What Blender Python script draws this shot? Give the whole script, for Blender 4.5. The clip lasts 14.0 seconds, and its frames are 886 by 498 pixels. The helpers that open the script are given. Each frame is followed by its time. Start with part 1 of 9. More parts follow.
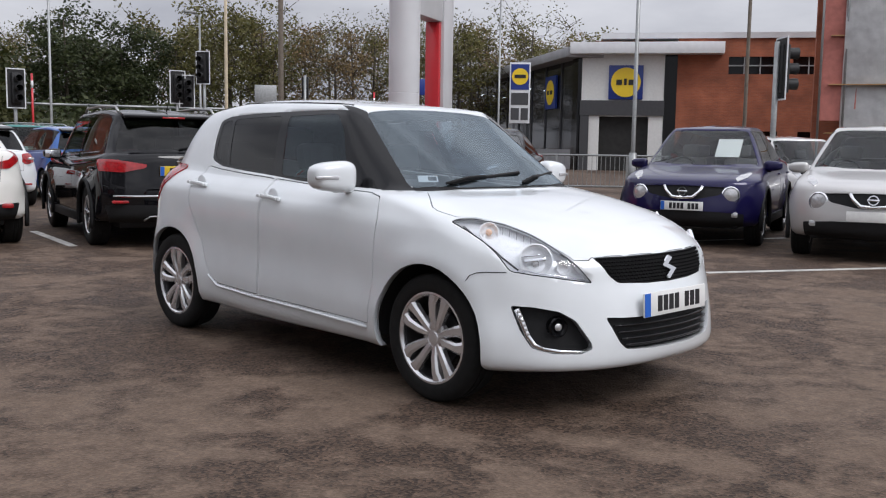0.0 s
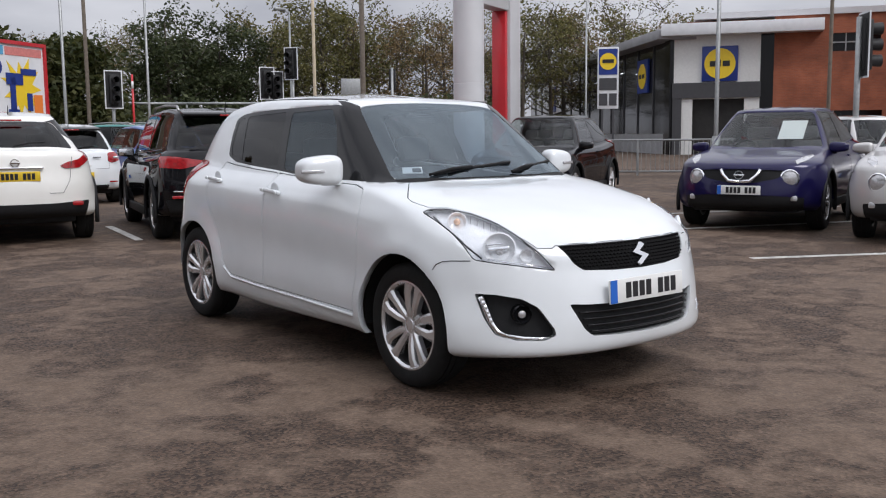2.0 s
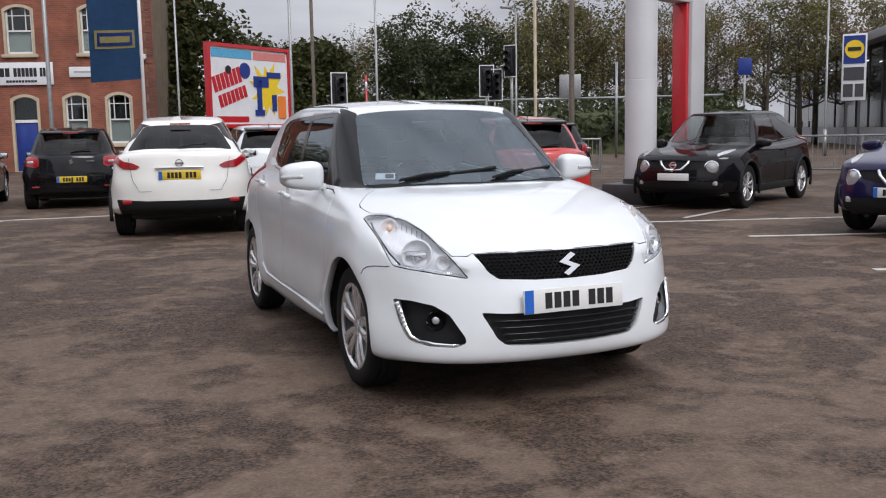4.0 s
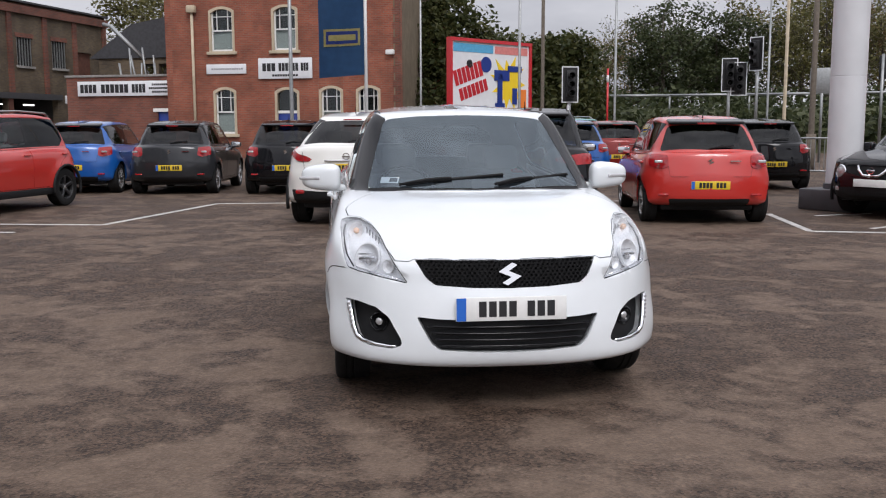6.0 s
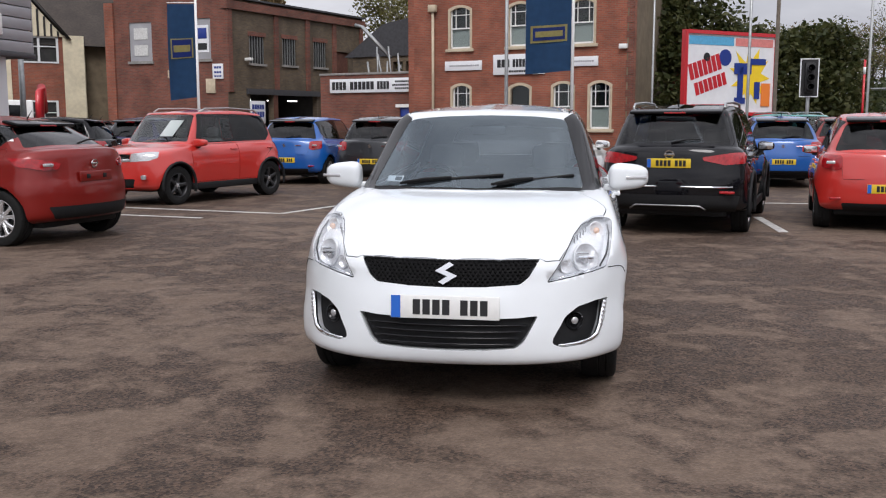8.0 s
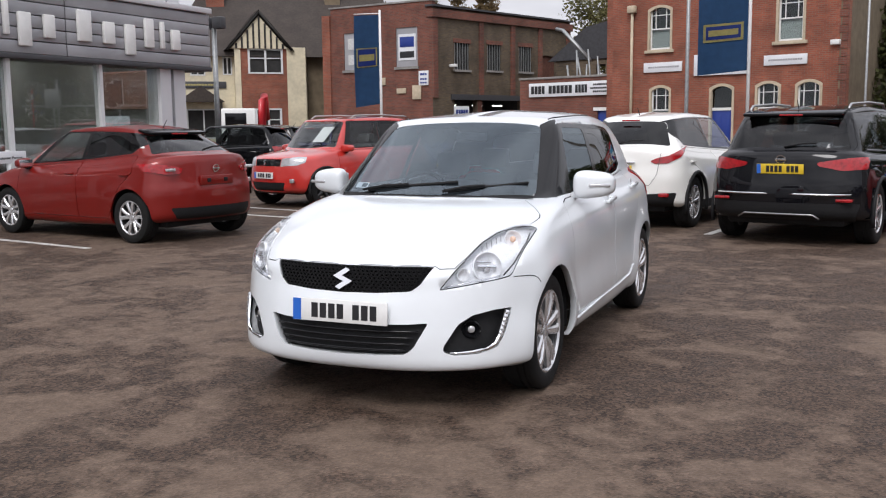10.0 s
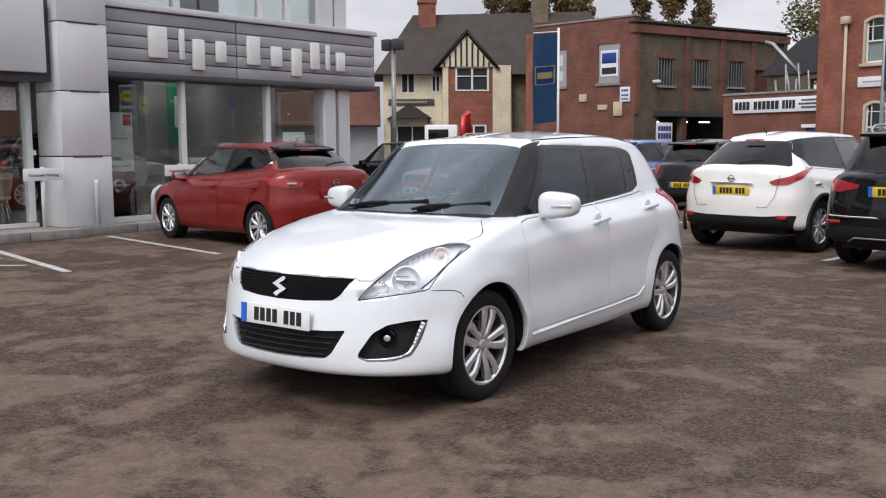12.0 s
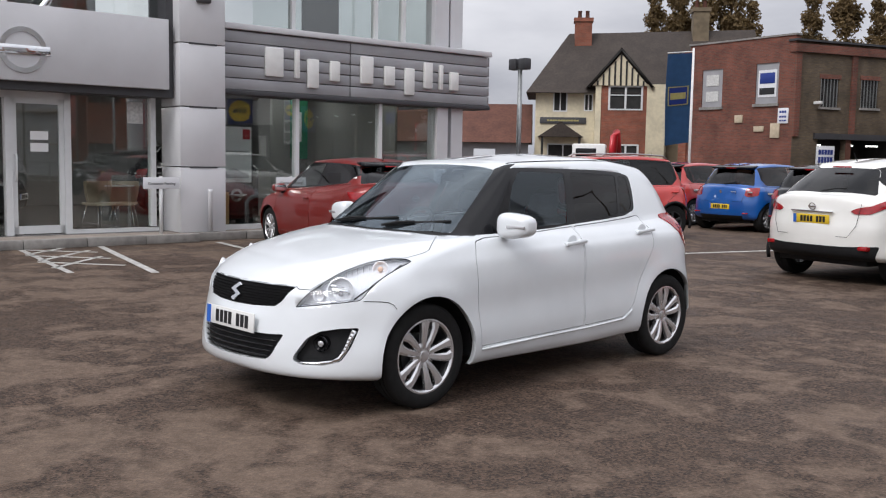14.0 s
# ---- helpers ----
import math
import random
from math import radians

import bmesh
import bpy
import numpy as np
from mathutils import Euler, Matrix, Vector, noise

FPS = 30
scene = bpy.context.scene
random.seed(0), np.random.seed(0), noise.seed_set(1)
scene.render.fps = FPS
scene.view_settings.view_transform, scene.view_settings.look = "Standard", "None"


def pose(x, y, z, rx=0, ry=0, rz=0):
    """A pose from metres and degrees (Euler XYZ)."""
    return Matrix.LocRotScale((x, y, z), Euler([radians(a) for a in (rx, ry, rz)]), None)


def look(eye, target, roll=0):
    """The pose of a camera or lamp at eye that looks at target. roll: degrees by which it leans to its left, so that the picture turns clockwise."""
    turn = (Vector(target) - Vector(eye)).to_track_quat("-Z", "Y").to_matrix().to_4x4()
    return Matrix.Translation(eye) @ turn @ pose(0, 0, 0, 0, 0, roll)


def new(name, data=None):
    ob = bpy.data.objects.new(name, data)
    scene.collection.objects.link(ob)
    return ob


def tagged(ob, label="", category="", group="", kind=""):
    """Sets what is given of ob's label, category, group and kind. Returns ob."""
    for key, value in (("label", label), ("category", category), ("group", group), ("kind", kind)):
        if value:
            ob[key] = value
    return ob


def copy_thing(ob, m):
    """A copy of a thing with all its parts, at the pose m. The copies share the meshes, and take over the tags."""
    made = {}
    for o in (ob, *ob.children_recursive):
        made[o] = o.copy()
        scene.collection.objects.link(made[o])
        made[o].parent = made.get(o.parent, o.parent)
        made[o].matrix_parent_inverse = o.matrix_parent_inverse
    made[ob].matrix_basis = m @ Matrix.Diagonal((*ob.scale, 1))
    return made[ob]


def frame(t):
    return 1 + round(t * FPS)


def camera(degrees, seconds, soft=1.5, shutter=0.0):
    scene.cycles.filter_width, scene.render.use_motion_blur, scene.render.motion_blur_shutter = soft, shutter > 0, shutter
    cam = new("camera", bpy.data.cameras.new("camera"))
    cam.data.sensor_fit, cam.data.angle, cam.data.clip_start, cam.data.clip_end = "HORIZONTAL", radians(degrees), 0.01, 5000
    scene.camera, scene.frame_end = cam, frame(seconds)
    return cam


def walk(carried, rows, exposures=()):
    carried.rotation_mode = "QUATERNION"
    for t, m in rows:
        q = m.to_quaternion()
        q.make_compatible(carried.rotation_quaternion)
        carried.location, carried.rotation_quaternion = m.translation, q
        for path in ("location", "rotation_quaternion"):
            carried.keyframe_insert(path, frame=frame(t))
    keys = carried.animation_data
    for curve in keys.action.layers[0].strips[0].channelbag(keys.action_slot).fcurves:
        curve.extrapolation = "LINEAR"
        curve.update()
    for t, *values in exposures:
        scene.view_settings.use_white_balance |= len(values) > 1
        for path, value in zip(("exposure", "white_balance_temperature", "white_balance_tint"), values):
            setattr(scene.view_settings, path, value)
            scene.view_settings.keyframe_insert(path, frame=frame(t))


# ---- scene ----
from mathutils.bvhtree import BVHTree

cam = camera(50.2, 14.0, 1.15)
PATH = [
    (0, (-3.852, -3.198, 1.218), (-2.464, -1.775, 1.0), 0.9),
    (0.5, (-3.85, -3.258, 1.214), (-2.485, -1.815, 0.984), 0.7),
    (1, (-3.811, -3.339, 1.215), (-2.477, -1.869, 0.971), 0.3),
    (1.5, (-3.654, -3.507, 1.22), (-2.359, -2.003, 0.971), -0.2),
    (2, (-3.465, -3.688, 1.236), (-2.241, -2.125, 0.994), -0.6),
    (2.2, (-3.354, -3.812, 1.222), (-2.173, -2.215, 0.984), -0.7),
    (4.3, (-2.044, -4.65, 1.296), (-1.348, -2.791, 1.049), -0.8),
    (4.5, (-1.94, -4.724, 1.303), (-1.291, -2.849, 1.056), -0.6),
    (5, (-1.583, -4.822, 1.303), (-1.063, -2.907, 1.055), -0.7),
    (5.5, (-1.213, -4.916, 1.319), (-0.843, -2.966, 1.072), -0.8),
    (6, (-0.804, -5.056, 1.348), (-0.578, -3.085, 1.091), -0.2),
    (6.5, (-0.438, -5.063, 1.317), (-0.353, -3.081, 1.057), -0.4),
    (7, (-0.088, -5.082, 1.368), (-0.156, -3.1, 1.107), -0.7),
    (7.5, (0.335, -5.137, 1.372), (0.122, -3.166, 1.107), -0.3),
    (7.7, (0.48, -5.143, 1.379), (0.223, -3.177, 1.112), -0.2),
    (9.8, (2.095, -4.821, 1.366), (1.363, -2.977, 1.113), -0.3),
    (10, (2.236, -4.759, 1.394), (1.456, -2.936, 1.137), -0.6),
    (10.5, (2.646, -4.675, 1.383), (1.749, -2.906, 1.126), -0.3),
    (11, (3.001, -4.565, 1.401), (2.002, -2.85, 1.151), -0.0),
    (11.5, (3.342, -4.395, 1.414), (2.242, -2.741, 1.179), -0.3),
    (12, (3.691, -4.263, 1.417), (2.503, -2.67, 1.196), -0.3),
    (12.5, (4.035, -4.12, 1.441), (2.772, -2.584, 1.224), -0.2),
    (13, (4.299, -3.906, 1.414), (2.97, -2.426, 1.204), 0.1),
    (13.5, (4.564, -3.739, 1.434), (3.166, -2.323, 1.238), 0.8),
    (14, (4.817, -3.649, 1.45), (3.366, -2.286, 1.262), 1.0),
]
walk(cam, [(t, look(eye, target, roll)) for t, eye, target, roll in PATH], ((0, 0.52, 6230, 12), (2.2, 0.52, 6230, 12), (5, 0.53, 6280, 13), (7, 0.60, 6300, 13), (9.8, 0.68, 6300, 13), (11, 0.70, 6300, 13), (14, 0.62, 6300, 12)))

# ---- world, sun and exposure ----
SUN_DIR = Vector((0.11, -0.75, 0.80)).normalized()
world = bpy.data.worlds.new("overcast_sky")
scene.world = world
world.use_nodes = True
_n, _l = world.node_tree.nodes, world.node_tree.links
_sky = _n.new("ShaderNodeTexSky")
_sky.sky_type, _sky.sun_disc = "NISHITA", False
_sky.sun_elevation = math.asin(SUN_DIR.z)
_sky.sun_rotation = math.atan2(SUN_DIR.x, SUN_DIR.y)
_sky.dust_density = 4.0
_hsv = _n.new("ShaderNodeHueSaturation")
_hsv.inputs["Saturation"].default_value = 0.12
_hsv.inputs["Value"].default_value = 0.35
_l.new(_sky.outputs[0], _hsv.inputs["Color"])
_tc = _n.new("ShaderNodeTexCoord")
_map = _n.new("ShaderNodeMapping")
_map.inputs["Scale"].default_value = (1.6, 1.6, 5.0)
_l.new(_tc.outputs["Generated"], _map.inputs["Vector"])
_cl = _n.new("ShaderNodeTexNoise")
_cl.inputs["Scale"].default_value, _cl.inputs["Detail"].default_value = 1.7, 7.0
_l.new(_map.outputs[0], _cl.inputs["Vector"])
_cr = _n.new("ShaderNodeValToRGB")
_cr.color_ramp.elements[0].position, _cr.color_ramp.elements[0].color = 0.34, (4.6, 4.7, 5.1, 1)
_cr.color_ramp.elements[1].position, _cr.color_ramp.elements[1].color = 0.68, (8.6, 8.6, 8.8, 1)
_l.new(_cl.outputs["Fac"], _cr.inputs["Fac"])
_mx = _n.new("ShaderNodeMix")
_mx.data_type = "RGBA"
_mx.inputs["Factor"].default_value = 0.85
_l.new(_hsv.outputs[0], _mx.inputs["A"])
_l.new(_cr.outputs[0], _mx.inputs["B"])
# an overcast sky is dimmer towards the horizon than overhead
_sp = _n.new("ShaderNodeSeparateXYZ")
_l.new(_tc.outputs["Generated"], _sp.inputs[0])
_gr = _n.new("ShaderNodeMapRange")
_gr.inputs["From Min"].default_value, _gr.inputs["From Max"].default_value = 0.05, 0.70
_gr.inputs["To Min"].default_value, _gr.inputs["To Max"].default_value = 0.66, 1.38
_l.new(_sp.outputs["Z"], _gr.inputs["Value"])
_dim = _n.new("ShaderNodeMix")
_dim.data_type, _dim.blend_type = "RGBA", "MULTIPLY"
_dim.inputs["Factor"].default_value = 1.0
_l.new(_mx.outputs["Result"], _dim.inputs["A"])
_l.new(_gr.outputs["Result"], _dim.inputs["B"])
_l.new(_dim.outputs["Result"], _n["Background"].inputs["Color"])
_n["Background"].inputs["Strength"].default_value = 0.10
_sd = bpy.data.lights.new("sun", "SUN")
_sd.energy, _sd.angle, _sd.color = 1.15, radians(25), (1.0, 0.97, 0.93)
new("sun", _sd).matrix_world = look(SUN_DIR * 50, (0, 0, 0))
scene.view_settings.exposure = 0.52


# ---- materials ----
def shade(name, color, rough=0.5, metal=0.0, var=0.0, scale=8.0, bump=0.0, bump_scale=60.0, coat=0.0, spec=0.5, color2=None, stain=0.0, stain_scale=1.2):
    """Principled material: base colour with grain at one scale, stains at a larger one, and fine relief."""
    m = bpy.data.materials.new(name)
    m.use_nodes = True
    n, l = m.node_tree.nodes, m.node_tree.links
    b = n["Principled BSDF"]
    b.inputs["Base Color"].default_value = (*color, 1)
    b.inputs["Roughness"].default_value, b.inputs["Metallic"].default_value = rough, metal
    b.inputs["Coat Weight"].default_value, b.inputs["Coat Roughness"].default_value = coat, 0.03
    b.inputs["Specular IOR Level"].default_value = spec
    if var or bump or stain:
        tc = n.new("ShaderNodeTexCoord")
        if var or stain:
            t1 = n.new("ShaderNodeTexNoise")
            t1.inputs["Scale"].default_value, t1.inputs["Detail"].default_value = scale, 6
            l.new(tc.outputs["Object"], t1.inputs["Vector"])
            t2 = n.new("ShaderNodeTexNoise")
            t2.inputs["Scale"].default_value, t2.inputs["Detail"].default_value = stain_scale, 4
            l.new(tc.outputs["Object"], t2.inputs["Vector"])
            mix = n.new("ShaderNodeMix")
            mix.data_type = "RGBA"
            c2 = color2 or tuple(c * (1 - var) for c in color)
            mix.inputs["A"].default_value, mix.inputs["B"].default_value = (*color, 1), (*c2, 1)
            r1 = n.new("ShaderNodeMapRange")
            r1.inputs["From Min"].default_value, r1.inputs["From Max"].default_value = 0.35, 0.7
            l.new(t1.outputs["Fac"], r1.inputs["Value"])
            l.new(r1.outputs["Result"], mix.inputs["Factor"])
            mix2 = n.new("ShaderNodeMix")
            mix2.data_type, mix2.blend_type = "RGBA", "MULTIPLY"
            mix2.inputs["Factor"].default_value = stain
            r2 = n.new("ShaderNodeMapRange")
            r2.inputs["From Min"].default_value, r2.inputs["From Max"].default_value = 0.3, 0.65
            l.new(t2.outputs["Fac"], r2.inputs["Value"])
            l.new(mix.outputs["Result"], mix2.inputs["A"])
            l.new(r2.outputs["Result"], mix2.inputs["B"])
            l.new(mix2.outputs["Result"], b.inputs["Base Color"])
        if bump:
            t3 = n.new("ShaderNodeTexNoise")
            t3.inputs["Scale"].default_value, t3.inputs["Detail"].default_value = bump_scale, 5
            l.new(tc.outputs["Object"], t3.inputs["Vector"])
            bp = n.new("ShaderNodeBump")
            bp.inputs["Strength"].default_value, bp.inputs["Distance"].default_value = bump, 0.02
            l.new(t3.outputs["Fac"], bp.inputs["Height"])
            l.new(bp.outputs["Normal"], b.inputs["Normal"])
    return m


def tinted_glass(name, tint, gloss=1.0, r0=0.03, coating=(1, 1, 1)):
    """Clear or tinted pane: see-through by its tint, mirrored more at a flat angle."""
    m = bpy.data.materials.new(name)
    m.use_nodes = True
    n, l = m.node_tree.nodes, m.node_tree.links
    n.remove(n["Principled BSDF"])
    tr, gl, mx, lw = n.new("ShaderNodeBsdfTransparent"), n.new("ShaderNodeBsdfGlossy"), n.new("ShaderNodeMixShader"), n.new("ShaderNodeLayerWeight")
    tr.inputs["Color"].default_value = (*tint, 1)
    gl.inputs["Roughness"].default_value = 0.015
    gl.inputs["Color"].default_value = (*(gloss * c for c in coating), 1)
    pw, ma = n.new("ShaderNodeMath"), n.new("ShaderNodeMath")
    pw.operation, ma.operation = "POWER", "MULTIPLY_ADD"
    l.new(lw.outputs["Facing"], pw.inputs[0])
    pw.inputs[1].default_value = 5.0
    l.new(pw.outputs[0], ma.inputs[0])
    ma.inputs[1].default_value, ma.inputs[2].default_value = 1.0 - r0, r0
    l.new(ma.outputs[0], mx.inputs[0])
    l.new(tr.outputs[0], mx.inputs[1])
    l.new(gl.outputs[0], mx.inputs[2])
    l.new(mx.outputs[0], n["Material Output"].inputs["Surface"])
    return m


def glow(name, color, strength):
    m = bpy.data.materials.new(name)
    m.use_nodes = True
    b = m.node_tree.nodes["Principled BSDF"]
    b.inputs["Base Color"].default_value = (*color, 1)
    b.inputs["Emission Color"].default_value = (*color, 1)
    b.inputs["Emission Strength"].default_value = strength
    return m


def paint(name, color, metal=0.0, rough=0.35, spec=0.5, coat=1.0):
    """Car paint: coloured base under clear lacquer, with faint orange peel and road dust."""
    return shade(name, color, rough=rough, metal=metal, coat=coat, spec=spec, var=0.06, scale=3.0, stain=0.05, stain_scale=2.0, bump=0.004, bump_scale=220)


PAINT_WHITE = paint("white_paint", (0.735, 0.765, 0.785))
PAINT_CREAM = paint("warm_white_paint", (0.80, 0.79, 0.75))
PAINT_RED = paint("red_paint", (0.42, 0.028, 0.022), 0.1)
PAINT_BRIGHT_RED = paint("bright_red_paint", (0.50, 0.024, 0.017), 0.0)
PAINT_WINE = paint("wine_red_paint", (0.20, 0.009, 0.006), 0.2, 0.35, 0.3, 0.6)
PAINT_BLUE = paint("blue_paint", (0.005, 0.090, 0.36), 0.1)
PAINT_PURPLE = paint("deep_purple_paint", (0.010, 0.008, 0.055), 0.2, 0.3, 0.1, 0.7)
PAINT_BLACK = paint("black_paint", (0.006, 0.006, 0.0075), 0.0, 0.35, 0.0, 0.8)
PAINT_GREY = paint("dark_grey_paint", (0.022, 0.023, 0.026), 0.1, 0.35, 0.1, 0.9)
PAINT_TEAL = paint("teal_paint", (0.02, 0.22, 0.20), 0.0)
PAINT_SILVER = paint("silver_paint", (0.55, 0.54, 0.53), 0.4)
GLASS = tinted_glass("clear_glass", (0.72, 0.77, 0.765), 0.95, 0.05)
GLASS_SIDE = tinted_glass("side_glass", (0.34, 0.40, 0.44), 0.95, 0.06, (0.84, 0.94, 1.0))
GLASS_SCREEN = tinted_glass("windscreen_glass", (0.52, 0.60, 0.66), 1.0, 0.135, (0.80, 0.92, 1.0))
GLASS_DARK = tinted_glass("privacy_glass", (0.06, 0.063, 0.068), 0.9, 0.04)
GLASS_LAMP = tinted_glass("lamp_lens", (0.97, 0.975, 0.98), 0.9, 0.02)
GLASS_ROOM = tinted_glass("showroom_glass", (0.86, 0.89, 0.88), 1.0, 0.10)
PLASTIC = shade("black_plastic", (0.012, 0.012, 0.013), 0.6, spec=0.25, var=0.3, scale=40, bump=0.05, bump_scale=300)
GLOSS_BLACK = shade("gloss_black", (0.006, 0.006, 0.007), 0.12, spec=0.3)
RUBBER = shade("tyre_rubber", (0.013, 0.013, 0.013), 0.8, spec=0.25, var=0.35, scale=25, bump=0.1, bump_scale=120, stain=0.2)
ALLOY = shade("silver_alloy", (0.74, 0.74, 0.75), 0.26, 0.72, var=0.12, scale=12)
ALLOY_DARK = shade("dark_alloy", (0.05, 0.05, 0.052), 0.35, 0.6, var=0.2, scale=12)
CHROME = shade("chrome", (0.82, 0.83, 0.85), 0.08, 1.0)
STEEL = shade("brushed_steel", (0.42, 0.42, 0.42), 0.35, 0.9, var=0.2, scale=30)
REFLECTOR = shade("lamp_reflector", (0.86, 0.87, 0.89), 0.22, 0.35, var=0.1, scale=30)
LAMP_RED = shade("red_lamp_lens", (0.38, 0.008, 0.012), 0.12, coat=0.7, var=0.35, scale=30, color2=(0.20, 0.004, 0.006))
LAMP_AMBER = shade("amber_lens", (0.80, 0.52, 0.36), 0.15, coat=0.5)
LAMP_CLEAR = shade("clear_lamp", (0.62, 0.62, 0.63), 0.12, 0.5, coat=0.6, var=0.3, scale=40)
CABIN = shade("dark_cabin_fabric", (0.035, 0.035, 0.037), 0.85, var=0.3, scale=30)
CABIN_GREY = shade("grey_cabin_trim", (0.10, 0.10, 0.105), 0.7, var=0.2, scale=30)
SEAT_GREY = shade("grey_seat_fabric", (0.11, 0.11, 0.115), 0.85, var=0.25, scale=20)
PAPER = shade("white_card", (0.78, 0.78, 0.77), 0.6, var=0.06, scale=6)
PLATE_WHITE = shade("white_plate", (0.76, 0.76, 0.74), 0.35, var=0.08, scale=20)
PLATE_YELLOW = shade("yellow_plate", (0.72, 0.50, 0.03), 0.35, var=0.08, scale=20)
PLATE_BLUE = shade("blue_plate_strip", (0.02, 0.12, 0.50), 0.35)
INK = shade("black_ink", (0.012, 0.012, 0.014), 0.5)


# ---- building blocks ----
def finish(bm, name, mat, sharp=38.0, smooth=True):
    bmesh.ops.recalc_face_normals(bm, faces=bm.faces) if not smooth else None
    lim = radians(sharp)
    for f in bm.faces:
        f.smooth = smooth
    if smooth:
        for e in bm.edges:
            if len(e.link_faces) == 2 and e.calc_face_angle(0.0) > lim:
                e.smooth = False
    me = bpy.data.meshes.new(name)
    bm.to_mesh(me)
    bm.free()
    me.materials.append(mat)
    return me


def part(name, bm, mat, parent=None, label="", sharp=38.0, smooth=True, m=None):
    """Links a bmesh as one mesh object under a thing or a part."""
    ob = new(name, finish(bm, name, mat, sharp, smooth))
    if parent is not None:
        ob.parent = parent
    if m is not None:
        ob.matrix_basis = m
    if mat.name in ("clear_glass", "side_glass", "windscreen_glass"):
        ob.visible_shadow = False
    return tagged(ob, label)


def thing(name, label, category, group="", kind="", m=None):
    ob = new(name)
    ob.empty_display_size = 0.2
    if m is not None:
        ob.matrix_basis = m
    return tagged(ob, label, category, group, kind)


def solid(name, bm, mat, label, category="", group="", kind="", m=None, sharp=38.0, smooth=True):
    """A one-mesh thing."""
    ob = new(name, finish(bm, name, mat, sharp, smooth))
    if m is not None:
        ob.matrix_basis = m
    return tagged(ob, label, category, group, kind)


def add_box(bm, x0, y0, z0, x1, y1, z1, bevel=0.0, m=None, seg=2):
    r = bmesh.ops.create_cube(bm, size=1)
    vs = r["verts"]
    for v in vs:
        v.co = Vector(((x0 + x1) / 2 + v.co.x * (x1 - x0), (y0 + y1) / 2 + v.co.y * (y1 - y0), (z0 + z1) / 2 + v.co.z * (z1 - z0)))
    if bevel:
        es = list({e for v in vs for e in v.link_edges})
        g = bmesh.ops.bevel(bm, geom=es, offset=bevel, segments=seg, profile=0.5, affect="EDGES", clamp_overlap=True)
        vs = list({v for f in g["faces"] for v in f.verts} | {v for v in vs if v.is_valid})
    if m is not None:
        bmesh.ops.transform(bm, matrix=m, verts=vs)
    return vs


def boxes(*dims, bevel=0.0, m=None):
    bm = bmesh.new()
    for d in dims:
        add_box(bm, *d, bevel=bevel, m=m)
    return bm


def add_lathe(bm, profile, seg=32, axis="z", close=False):
    """Turns (radius, height) pairs round an axis."""
    rings = []
    for r, h in profile:
        ring = []
        for i in range(seg):
            a = 2 * math.pi * i / seg
            c, s = r * math.cos(a), r * math.sin(a)
            p = {"z": (c, s, h), "x": (h, c, s), "y": (c, h, s)}[axis]
            ring.append(bm.verts.new(p))
        rings.append(ring)
    pairs = list(zip(rings, rings[1:])) + ([(rings[-1], rings[0])] if close else [])
    fs = []
    for a, b in pairs:
        for i in range(seg):
            j = (i + 1) % seg
            fs.append(bm.faces.new((a[i], a[j], b[j], b[i])))
    if not close:
        for ring in (rings[0], rings[-1]):
            fs.append(bm.faces.new(ring))
    bmesh.ops.recalc_face_normals(bm, faces=fs)
    return [v for r in rings for v in r]


def add_tube(bm, pts, radius, seg=8, taper=None):
    """A round bar along a line of points, with capped ends."""
    pts = [Vector(p) for p in pts]
    rings = []
    for i, p in enumerate(pts):
        a = pts[max(i - 1, 0)]
        b = pts[min(i + 1, len(pts) - 1)]
        t = (b - a).normalized()
        u = t.orthogonal().normalized() if abs(t.z) < 0.99 else Vector((1, 0, 0))
        if i == 0:
            ref = u
        u = (ref - t * ref.dot(t)).normalized()
        ref = u
        v = t.cross(u)
        r = radius if taper is None else radius + (taper - radius) * i / (len(pts) - 1)
        rings.append([bm.verts.new(p + u * math.cos(2 * math.pi * k / seg) * r + v * math.sin(2 * math.pi * k / seg) * r) for k in range(seg)])
    for a, b in zip(rings, rings[1:]):
        for k in range(seg):
            bm.faces.new((a[k], a[(k + 1) % seg], b[(k + 1) % seg], b[k]))
    bm.faces.new(rings[0][::-1])
    bm.faces.new(rings[-1])


def tube(pts, radius, seg=8, taper=None):
    bm = bmesh.new()
    add_tube(bm, pts, radius, seg, taper)
    return bm


def add_prism(bm, pts, depth, m=None):
    """A polygon in the x-z plane given depth along y."""
    a = [bm.verts.new((x, 0, z)) for x, z in pts]
    b = [bm.verts.new((x, depth, z)) for x, z in pts]
    fs = [bm.faces.new(a), bm.faces.new(b[::-1])]
    n = len(pts)
    for i in range(n):
        fs.append(bm.faces.new((a[i], b[i], b[(i + 1) % n], a[(i + 1) % n])))
    bmesh.ops.recalc_face_normals(bm, faces=fs)
    if m is not None:
        bmesh.ops.transform(bm, matrix=m, verts=a + b)


def rounded(pts, r=0.03, k=3):
    """Rounds the corners of a closed line of points."""
    pts = [Vector(p) for p in pts]
    out = []
    for i, p in enumerate(pts):
        a, b = pts[i - 1], pts[(i + 1) % len(pts)]
        ra, rb = min(r, (a - p).length * 0.45), min(r, (b - p).length * 0.45)
        p0, p1 = p + (a - p).normalized() * ra, p + (b - p).normalized() * rb
        for j in range(k + 1):
            t = j / k
            out.append(p0 * (1 - t) ** 2 + p * 2 * t * (1 - t) + p1 * t * t)
    return out


